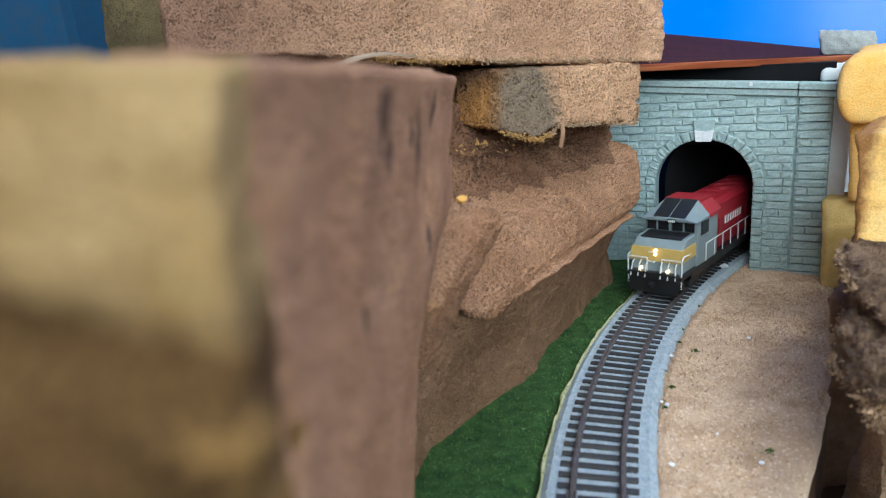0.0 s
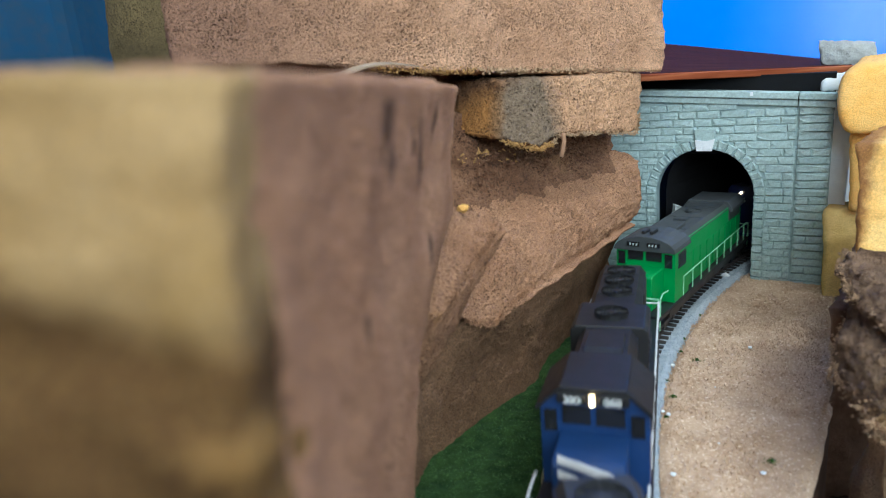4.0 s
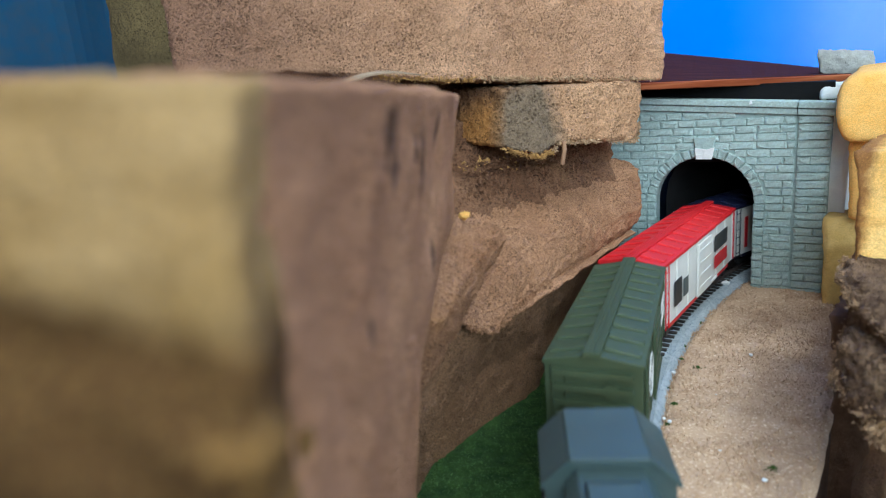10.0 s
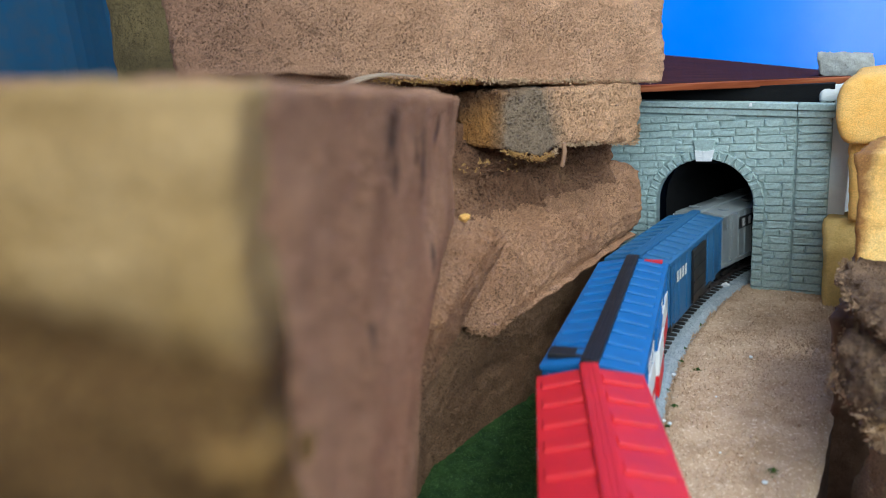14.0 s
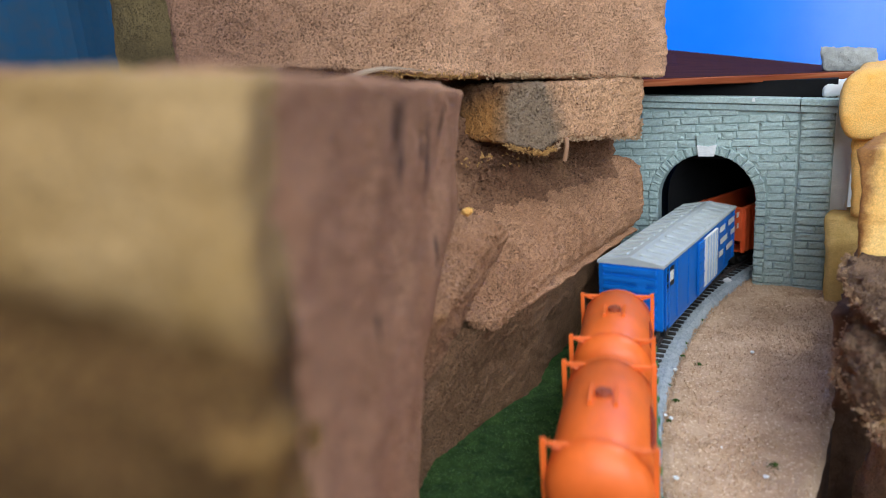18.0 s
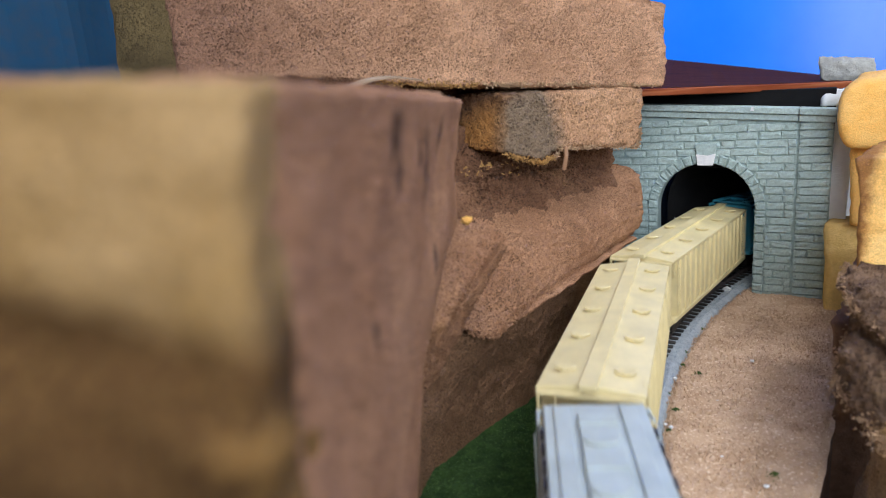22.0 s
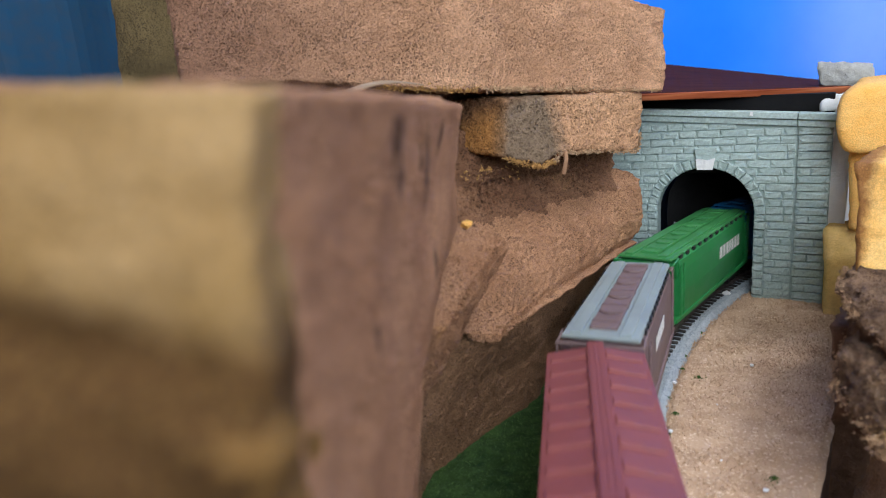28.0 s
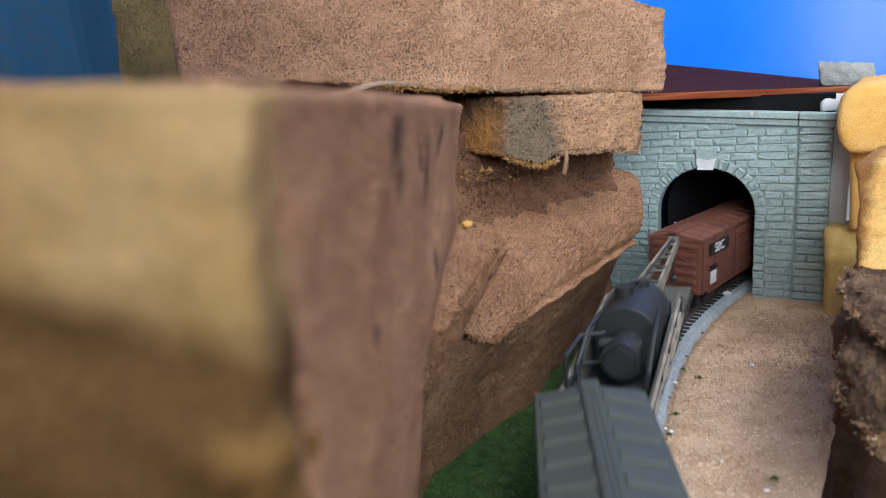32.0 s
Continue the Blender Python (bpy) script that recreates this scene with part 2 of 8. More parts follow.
# brown zones low on the cut: stain and shade painted together
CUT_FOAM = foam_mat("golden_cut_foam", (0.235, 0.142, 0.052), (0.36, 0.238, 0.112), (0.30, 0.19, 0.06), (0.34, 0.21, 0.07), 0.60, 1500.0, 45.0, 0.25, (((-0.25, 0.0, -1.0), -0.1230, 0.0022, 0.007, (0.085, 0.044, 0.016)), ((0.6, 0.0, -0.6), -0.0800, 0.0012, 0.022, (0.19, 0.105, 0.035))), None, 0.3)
# darker zone on the left paints shade into the top block
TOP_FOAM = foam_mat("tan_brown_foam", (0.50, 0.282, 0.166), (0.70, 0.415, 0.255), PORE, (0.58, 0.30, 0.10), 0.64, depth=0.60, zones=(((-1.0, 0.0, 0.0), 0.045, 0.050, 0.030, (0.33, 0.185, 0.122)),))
PALE_FOAM = foam_mat("dirty_yellow_foam", (0.55, 0.36, 0.11), (0.76, 0.55, 0.22), (0.46, 0.30, 0.11), (0.45, 0.26, 0.08), 0.56, 1500.0, 90.0, 0.25, relief=0.25)
SLAB_FOAM = foam_mat("charred_tan_foam", (0.50, 0.285, 0.160), (0.66, 0.395, 0.230), PORE, None, 0.6, 1000.0, 28.0, 0.55, (((-1.0, 0.0, -0.22), -0.0900, 0.0050, 0.010, (0.24, 0.175, 0.120)), ((-1.0, 0.0, 0.10), -0.0195, 0.0045, 0.005, (0.46, 0.22, 0.07)), ((-0.45, 0.0, 1.0), 0.1225, 0.006, 0.006, (0.20, 0.105, 0.055))))
TORN_FOAM = foam_mat("torn_dark_brown_foam", (0.16, 0.098, 0.062), (0.32, 0.205, 0.130), (0.03, 0.02, 0.014), (0.36, 0.24, 0.13), 0.60, 1500.0, 70.0, 0.7)
TAN_FOAM = foam_mat("pale_tan_foam", (0.46, 0.30, 0.17), (0.60, 0.42, 0.26), (0.2, 0.12, 0.07), (0.36, 0.2, 0.1), 0.6, 1200.0, 60.0)
FRINGE = foam_mat("pale_torn_foam_edge", (0.52, 0.33, 0.19), (0.66, 0.45, 0.28), (0.3, 0.18, 0.1), (0.72, 0.45, 0.10), 0.58, 1500.0, 120.0, 0.3)
GOLD_FRINGE = foam_mat("yellow_torn_foam_edge", (0.52, 0.28, 0.09), (0.66, 0.40, 0.16), (0.3, 0.18, 0.08), None, 0.6, 1500.0, 120.0, 0.3)
OLIVE_FOAM = foam_mat("olive_brown_foam", (0.13, 0.10, 0.05), (0.24, 0.18, 0.085), (0.06, 0.045, 0.025))
BALLAST = rough_mat("grey_ballast", (0.30, 0.35, 0.39), (0.47, 0.52, 0.56), 260, 0.0007, 0.9, (0.15, 0.17, 0.19), 1500.0, 0.58)
TURF = rough_mat("green_turf", (0.012, 0.040, 0.009), (0.050, 0.108, 0.024), 160, 0.0018, 0.95, (0.12, 0.21, 0.070), 900.0, 0.60)
TURF_LIGHT = rough_mat("light_green_turf", (0.035, 0.10, 0.02), (0.19, 0.31, 0.10), 300, 0.0008, 0.95)
STRAW = rough_mat("straw_ground", (0.44, 0.295, 0.190), (0.61, 0.435, 0.295), 75, 0.0007, 0.95, (0.78, 0.62, 0.46), 700.0, 0.57, 0.45)
EARTH = rough_mat("dark_brown_earth_paint", (0.055, 0.028, 0.017), (0.095, 0.05, 0.03), 45, 0.0006, 0.75)
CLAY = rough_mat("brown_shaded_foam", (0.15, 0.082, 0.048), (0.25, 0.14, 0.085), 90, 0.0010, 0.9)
GLUE = rough_mat("cream_foam_edge", (0.38, 0.37, 0.18), (0.62, 0.58, 0.34), 300, 0.0005, 0.8, (0.06, 0.11, 0.03), 700.0, 0.55)
WHITE_CHIP = rough_mat("white_plaster_crumb", (0.72, 0.74, 0.76), (0.85, 0.86, 0.86), 300, 0.0004, 0.85)
WEED = rough_mat("dark_green_crumb", (0.03, 0.07, 0.015), (0.08, 0.15, 0.03), 500, 0.0006, 0.95)
STONE = per_piece("grey_green_cast_stone", [(0.375, 0.485, 0.475), (0.415, 0.525, 0.510), (0.440, 0.550, 0.535), (0.395, 0.505, 0.490)], 520, 0.0012, 0.8, (0.72, 0.78, 0.78))
MORTAR = rough_mat("dark_joint", (0.31, 0.405, 0.395), (0.39, 0.49, 0.48), 300, 0.0006)
# near-black base colour stands for the unlit tunnel and the board gap
TUNNEL_BLACK = rough_mat("unlit_tunnel_black", (0.004, 0.004, 0.005), (0.008, 0.008, 0.009), 60, 0.0005, 0.95)
GREY_ROCK = rough_mat("grey_plaster_rock", (0.24, 0.25, 0.245), (0.48, 0.49, 0.475), 70, 0.0012, 0.9, (0.12, 0.12, 0.12), 500.0, 0.64)
PLASTER = rough_mat("white_plaster", (0.72, 0.75, 0.76), (0.86, 0.88, 0.88), 60, 0.0006, 0.85)
TIE = per_piece("black_brown_tie_plastic", [(0.018, 0.017, 0.018), (0.03, 0.028, 0.027), (0.045, 0.04, 0.037)], 700, 0.0003, 0.6)
RAIL = rough_mat("weathered_rail_steel", (0.045, 0.034, 0.034), (0.12, 0.098, 0.095), 300, 0.0002, 0.45)


def wood_mat(name, k):
    m, t, b = nodes_of(name)
    mp = t.nodes.new("ShaderNodeMapping")
    mp.inputs["Scale"].default_value = (6, 130, 130)
    link(t, texco(t), "Object", mp, "Vector")
    n = t.nodes.new("ShaderNodeTexNoise")
    n.inputs["Scale"].default_value, n.inputs["Detail"].default_value = 2.0, 8
    link(t, mp, "Vector", n, "Vector")
    c = ramp(t, n, "Fac", [(0.3, tuple(v * k for v in (0.055, 0.011, 0.004))), (0.55, tuple(v * k for v in (0.12, 0.032, 0.013))), (0.75, tuple(v * k for v in (0.18, 0.062, 0.028)))])
    link(t, c, 0, b, "Base Color")
    b.inputs["Roughness"].default_value = 0.8
    b.inputs["Specular IOR Level"].default_value = 0.05
    bump(t, b, n, "Fac", 0.3, 0.0006)
    return m


WOOD = wood_mat("dark_red_brown_wood", 0.45)
WOOD_EDGE = wood_mat("pale_board_edge", 2.2)


def blue_mat():
    m, t, b = nodes_of("bright_blue_wall_paint")
    n = noise_node(t, 5, 4)
    c = ramp(t, n, "Fac", [(0.3, (0.004, 0.19, 0.97)), (0.7, (0.02, 0.24, 1.0))])
    link(t, c, 0, b, "Base Color")
    b.inputs["Roughness"].default_value = 0.20
    return m


BLUE = blue_mat()
# backdrop blue with its shade put into the dark base colour
DARK_BLUE = plastic("shaded_blue_cloth", (0.003, 0.045, 0.105), 0.8, 0.2, 0.0, 0.0)
ROOM_WHITE = rough_mat("matt_white_paint", (0.70, 0.69, 0.67), (0.78, 0.77, 0.75), 3, 0.001, 0.9)
ROOM_FLOOR = rough_mat("brown_floor_boards", (0.16, 0.10, 0.06), (0.26, 0.17, 0.10), 7, 0.002, 0.6)


# ---- mesh helpers ----
def mesh_of(name, bm, mats):
    me = bpy.data.meshes.new(name)
    bm.to_mesh(me)
    bm.free()
    for m in (mats if isinstance(mats, (list, tuple)) else [mats]):
        me.materials.append(m)
    return me


def part(name, bm, material, parent=None, label=""):
    me = bm if isinstance(bm, bpy.types.Mesh) else mesh_of(name, bm, material)
    ob = new(name, me)
    if parent is not None:
        ob.parent = parent
    if label:
        ob["label"] = label
    return ob


def data_mesh(name, verts, faces, mats, smooth=False):
    me = bpy.data.meshes.new(name)
    me.from_pydata(verts, [], faces)
    for m in (mats if isinstance(mats, (list, tuple)) else [mats]):
        me.materials.append(m)
    if smooth:
        me.polygons.foreach_set("use_smooth", [True] * len(me.polygons))
    me.update()
    return me


def box(bm, x0, x1, y0, y1, z0, z1, bevel=0.0):
    r = bmesh.ops.create_cube(bm, size=1.0, matrix=Matrix.Translation(((x0 + x1) / 2, (y0 + y1) / 2, (z0 + z1) / 2)) @ Matrix.Diagonal((x1 - x0, y1 - y0, z1 - z0, 1)))
    if bevel:
        es = {e for v in r["verts"] for e in v.link_edges}
        bmesh.ops.bevel(bm, geom=list(es), offset=bevel, segments=1, affect="EDGES")
    return bm


def prism(bm, prof, x0, x1, axis="x"):
    """Extrudes a profile of (y, z), or of (x, z) along y."""
    put = (lambda a, p: (a, p[0], p[1])) if axis == "x" else (lambda a, p: (p[0], a, p[1]))
    va = [bm.verts.new(put(x0, p)) for p in prof]
    vb = [bm.verts.new(put(x1, p)) for p in prof]
    n = len(prof)
    fs = [bm.faces.new(va), bm.faces.new(vb[::-1])]
    for i in range(n):
        fs.append(bm.faces.new((va[i], vb[i], vb[(i + 1) % n], va[(i + 1) % n])))
    bmesh.ops.recalc_face_normals(bm, faces=fs)
    return bm


def rod(bm, a, b, r, n=6):
    a, b = Vector(a), Vector(b)
    d = b - a
    m = Matrix.Translation((a + b) / 2) @ d.to_track_quat("Z", "Y").to_matrix().to_4x4()
    bmesh.ops.create_cone(bm, cap_ends=True, segments=n, radius1=r, radius2=r, depth=d.length, matrix=m)
    return bm


def bent(bm, pts, r, n=5):
    for a, b in zip(pts, pts[1:]):
        rod(bm, a, b, r, n)
    return bm


def B():
    return bmesh.new()


# ---- the line of the track: an oval of 22 inch curves ----
CX, CY, R = 0.5823, 0.0375, 0.559
PHI0, STRAIGHT = radians(136.88), 1.30
S_ARC = (math.pi / 2 - PHI0) * R
HALF = math.pi * R
LOOP = 2 * (HALF + STRAIGHT)


def line(s):
    """The point on the track s metres on from the tunnel mouth, and the way of travel."""
    u = (s - S_ARC) % LOOP
    if u < HALF:
        a = math.pi / 2 + u / R
        # past the visible stretch the flexible track is pulled in a little
        f = max(0.0, min(1.0, (s - 0.13) / 0.25, (1.0 - s) / 0.25))
        r = R - 0.0021 * f * f * (3 - 2 * f)
        return Vector((CX + r * math.cos(a), CY + r * math.sin(a), 0)), a + math.pi / 2
    u -= HALF
    if u < STRAIGHT:
        return Vector((CX + u, CY - R, 0)), 2 * math.pi
    u -= STRAIGHT
    if u < HALF:
        a = -math.pi / 2 + u / R
        return Vector((CX + STRAIGHT + R * math.cos(a), CY + R * math.sin(a), 0)), a + math.pi / 2
    u -= HALF
    return Vector((CX + STRAIGHT - u, CY + R, 0)), math.pi


def beside(s, lat, z=0.0):
    """lat: metres outward (to the right of travel)."""
    p, a = line(s)
    return Vector((p.x + math.sin(a) * lat, p.y - math.cos(a) * lat, z))


def swept(name, prof, s0, s1, step, mats, closed=False):
    """A strip with a profile of (lat, z) along the track."""
    n = max(2, int((s1 - s0) / step))
    vs, fs, k = [], [], len(prof)
    for i in range(n + 1):
        s = s0 + (s1 - s0) * i / n
        vs += [tuple(beside(s, l, z)) for l, z in prof]
    for i in range(n):
        for j in range(k if closed else k - 1):
            a, b = i * k + j, i * k + (j + 1) % k
            fs.append((a, b, b + k, a + k))
    return data_mesh(name, vs, fs, mats)


# ---- foam rocks ----
def foam_rock(name, rings, mats, label, pick=None, amp=0.0008, cell=0.003, big=0.002, category="foam rock", soften=3, kind="", dent=None):
    """A carved foam block: stacked outlines (the same number of corners in each), rounded and roughened. pick(normal, centre) -> material slot."""
    n = len(rings[0])
    per = [max(2, int(max((Vector(r[(i + 1) % n]) - Vector(r[i])).length for r in rings) / cell)) for i in range(n)]
    rows = []
    for r in rings:
        row = []
        for i in range(n):
            a, b = Vector(r[i]), Vector(r[(i + 1) % n])
            row += [a.lerp(b, k / per[i]) for k in range(per[i])]
        rows.append(row)
    m = len(rows[0])
    grid = []
    for a, b in zip(rows, rows[1:]):
        k = max(2, int(max((p - q).length for p, q in zip(a, b)) / cell))
        for j in range(k):
            grid.append([p.lerp(q, j / k) for p, q in zip(a, b)])
    grid.append(rows[-1])
    # rounded corners and caps: concentric rows
    def cap(row):
        c = sum(row, Vector()) / m
        return [[p.lerp(c, f) for p in row] for f in (0.06, 0.14, 0.25, 0.4, 0.55, 0.7, 0.85)], c
    lo, cl = cap(grid[0])
    hi, ch = cap(grid[-1])
    grid = lo[::-1] + grid + hi
    arr = np.array([[tuple(p) for p in row] for row in grid])
    for _ in range(soften):
        sm = arr.copy()
        sm[1:-1] = (arr[1:-1] * 2 + arr[:-2] + arr[2:]) / 4
        arr = (sm * 2 + np.roll(sm, 1, 1) + np.roll(sm, -1, 1)) / 4
    h = len(arr)
    nr = np.cross(np.roll(arr, -1, 1) - np.roll(arr, 1, 1), np.gradient(arr, axis=0))
    nr /= np.maximum(np.linalg.norm(nr, axis=2, keepdims=True), 1e-9)
    flat, nf = arr.reshape(-1, 3), nr.reshape(-1, 3)
    out = []
    for p, q in zip(flat, nf):
        v = Vector(p)
        d = big * noise.fractal(v * 40, 1.0, 2.0, 3) + amp * noise.fractal(v * 330, 0.9, 2.0, 3)
        if dent:
            d -= dent(v)
        out.append(tuple(v + Vector(q) * d))
    faces = [(i * m + j, i * m + (j + 1) % m, (i + 1) * m + (j + 1) % m, (i + 1) * m + j) for i in range(h - 1) for j in range(m)]
    faces += [tuple(range(m))[::-1], tuple((h - 1) * m + j for j in range(m))]
    me = data_mesh(name, out, faces, mats, True)
    bm = B()
    bm.from_mesh(me)
    bmesh.ops.recalc_face_normals(bm, faces=bm.faces)
    if pick:
        for f in bm.faces:
            f.material_index = pick(f.normal, f.calc_center_median())
    bm.to_mesh(me)
    bm.free()
    ob = new(name, me)
    return tagged(ob, label, category, "foam canyon rocks", kind)


def fringe(parent, pts, count, size, mat, label="ragged torn foam edge", spread=0.0008, seed=1):
    """Loose torn foam flakes along a broken line of points."""
    rnd = random.Random(seed)
    pts = [Vector(p) for p in pts]
    vs, fs = [], []
    for _ in range(count):
        u = rnd.uniform(0, len(pts) - 1.001)
        k = int(u)
        p = pts[k].lerp(pts[k + 1], u - k)
        if noise.noise(p * 170) < rnd.uniform(-0.7, 0.25):
            continue
        p = p + Vector((rnd.gauss(0, spread), rnd.gauss(0, spread), rnd.gauss(0, spread)))
        s = size * rnd.uniform(0.4, 1.5)
        i = len(vs)
        for q in ((1, 0, -0.3), (-0.5, 0.85, -0.3), (-0.5, -0.85, -0.3), (0, 0, 0.9)):
            vs.append((p.x + s * (q[0] + rnd.uniform(-0.6, 0.6)), p.y + s * (q[1] + rnd.uniform(-0.6, 0.6)), p.z + s * (q[2] + rnd.uniform(-0.6, 0.6))))
        fs += [(i, i + 1, i + 3), (i + 1, i + 2, i + 3), (i + 2, i, i + 3), (i + 2, i + 1, i)]
    o = part("torn_edge", data_mesh("torn_edge", vs, fs, mat), None, parent, label)
    o["kind"] = "stuff"
    return o


# ---- the setting ----
def slab_mesh(name, pts, z0, z1, mat):
    bm = B()
    lo = [bm.verts.new((x, y, z0)) for x, y in pts]
    hi = [bm.verts.new((x, y, z1)) for x, y in pts]
    bm.faces.new(lo[::-1]), bm.faces.new(hi)
    for i in range(len(pts)):
        j = (i + 1) % len(pts)
        bm.faces.new((lo[i], lo[j], hi[j], hi[i]))
    bmesh.ops.recalc_face_normals(bm, faces=bm.faces)
    return mesh_of(name, bm, mat)


def wall_box(name, x0, x1, y0, y1, z0, z1, mat, label, category):
    bm = B()
    box(bm, x0, x1, y0, y1, z0, z1)
    return tagged(part(name, bm, mat), label, category, kind="structure")


def room():
    # floor, ceiling and white walls are out of view, added to bounce light
    wall_box("floor", -2.0, 3.4, -2.2, 1.6, -0.86, -0.80, ROOM_FLOOR, "brown boarded floor of the hobby room", "floor")
    wall_box("ceiling", -2.0, 3.4, -2.2, 1.6, 1.50, 1.56, ROOM_WHITE, "unseen white ceiling that bounces light", "ceiling")
    wall_box("wall_north", -2.0, 3.4, 0.98, 1.02, -0.80, 1.50, BLUE, "bright blue painted wall behind the layout", "wall")
    wall_box("wall_south", -2.0, 3.4, -2.2, -2.14, -0.80, 1.50, ROOM_WHITE, "unseen white wall that bounces light", "wall")
    wall_box("wall_east", 3.34, 3.4, -2.14, 0.98, -0.80, 1.50, ROOM_WHITE, "unseen white wall that bounces light", "wall")
    wall_box("wall_west", -2.0, -1.94, -2.14, 0.98, -0.80, 1.50, ROOM_WHITE, "unseen white wall that bounces light", "wall")
    bm = B()
    n = 40
    prof = [(-0.62 + 0.45 * i / n, 0.62 + 0.012 * math.sin(i * 0.55)) for i in range(n + 1)]
    va = [[bm.verts.new((x, y + d, z)) for x, y in prof] for z in (-0.10, 0.60) for d in (0, 0.006)]
    for i in range(n):
        for a, b in ((0, 2), (3, 1), (2, 3), (1, 0)):
            bm.faces.new((va[a][i], va[a][i + 1], va[b][i + 1], va[b][i]))
    tagged(part("backdrop_cloth", bm, DARK_BLUE), "blue backdrop cloth behind the foam rocks, its shade put into the colour", "cloth", kind="structure")


def ground():
    # the table top, one sheet under everything
    wall_box("table_top", -0.75, 2.75, -0.72, 0.80, -0.075, -0.058, EARTH, "table top painted dark brown", "table")
    # a raised base carries the line; its inner edge drops off beside the straw field
    def rim(s):
        return min(-0.055, -0.0935 + 1.05 * (s - 0.095) ** 2) + 0.0012 * noise.noise(Vector((s * 70, 3, 0)))
    pts = [tuple(beside(-0.20 + 0.01 * i, rim(-0.2 + 0.01 * i)).xy) for i in range(67)]
    outer = [(-0.62, -0.30), (-0.62, 0.70), (0.42, 0.74)]
    bm = B()
    ring = pts + outer
    lo = [bm.verts.new((x, y, -0.058)) for x, y in ring]
    hi = [bm.verts.new((x, y, -0.0105)) for x, y in ring]
    bm.faces.new(hi)
    for i in range(len(ring)):
        j = (i + 1) % len(ring)
        bm.faces.new((lo[i], lo[j], hi[j], hi[i]))
    bmesh.ops.recalc_face_normals(bm, faces=bm.faces)
    tagged(part("ground", bm, EARTH), "raised brown ground that carries the track", "ground", kind="structure")

    def strip(name, l0, l1, s0, s1, z, amp, mat, label, cat):
        vs, fs = [], []
        ns, nl = int((s1 - s0) / 0.004), max(3, int(abs(l1(0.1) - l0(0.1)) / 0.004))
        for i in range(ns + 1):
            s = s0 + (s1 - s0) * i / ns
            for j in range(nl + 1):
                l = l0(s) + (l1(s) - l0(s)) * j / nl
                p = beside(s, l)
                h = z + amp * noise.fractal(p * 90, 1.0, 2.0, 4)
                if j in (0, nl):
                    h -= 0.003
                vs.append((p.x, p.y, h))
        w = nl + 1
        for i in range(ns):
            for j in range(nl):
                a = i * w + j
                fs.append((a, a + 1, a + 1 + w, a + w))
        ob = new(name, data_mesh(name, vs, fs, mat, True))
        return tagged(ob, label, cat, kind="structure")

    strip("straw_field", lambda s: -0.0195, lambda s: rim(s) - 0.0006, -0.20, 0.42, -0.0068, 0.0012, STRAW, "ground covered with straw-coloured static grass", "ground")
    strip("turf_strip", lambda s: 0.0225 + 0.0006 * math.sin(s * 120), lambda s: 0.090, -0.06, 0.42, -0.0070, 0.0012, TURF, "strip of dark green model turf beside the track", "grass")
    strip("foam_edge_line", lambda s: 0.0200, lambda s: 0.0208 + 0.0024 * max(0.0, 0.45 + noise.noise(Vector((s * 60, 0, 0))) + 0.4 * noise.noise(Vector((s * 260, 0, 0)))), 0.02, 0.42, -0.0052, 0.0006, GLUE, "cream-coloured bare foam edge beside the ballast", "edge")

    def blades(name, l0, l1, s0, s1, count, size, mat, label, cat):
        rnd = random.Random(7)
        vs, fs = [], []
        for _ in range(count):
            s, l = rnd.uniform(s0, s1), rnd.uniform(l0, l1)
            p = beside(s, l)
            if l < rim(s) + 0.0015 or l > 0.088 or noise.noise(p * 60) < rnd.uniform(-0.9, 0.4):
                continue
            z = -0.0072 + 0.0012 * noise.fractal(p * 90, 1.0, 2.0, 4)
            a = rnd.uniform(0, 6.28)
            k = size * rnd.uniform(0.5, 1.3)
            dx, dy = math.cos(a) * k * 0.16, math.sin(a) * k * 0.16
            lx, ly = rnd.uniform(-0.9, 0.9) * k, rnd.uniform(-0.9, 0.9) * k
            i = len(vs)
            vs += [(p.x - dx, p.y - dy, z - 0.0003), (p.x + dx, p.y + dy, z - 0.0003), (p.x + lx, p.y + ly, z + k * rnd.uniform(0.3, 0.9))]
            fs.append((i, i + 1, i + 2))
        return tagged(new(name, data_mesh(name, vs, fs, mat)), label, cat, kind="stuff")

    blades("static_grass", -0.094, -0.0205, -0.06, 0.34, 80000, 0.0020, STRAW, "short straw-coloured static grass fibres", "grass")
    blades("turf_crumbs", 0.0228, 0.085, 0.0, 0.34, 34000, 0.0012, TURF_LIGHT, "fine green foam turf crumbs", "grass")
    blades("turf_flecks", 0.0228, 0.085, 0.0, 0.34, 1500, 0.0007, GLUE, "pale flecks strewn over the turf", "grass")


def crumb(name, x, y, z, size, mat, label, cat, group, seed):
    rnd = random.Random(seed)
    bm = B()
    bmesh.ops.create_icosphere(bm, subdivisions=1, radius=size)
    for v in bm.verts:
        v.co *= rnd.uniform(0.6, 1.25)
        v.co.z *= 0.6
    ob = part(name, bm, mat)
    ob.matrix_world = pose(x, y, z, 0, 0, rnd.uniform(0, 360))
    return tagged(ob, label, cat, group)


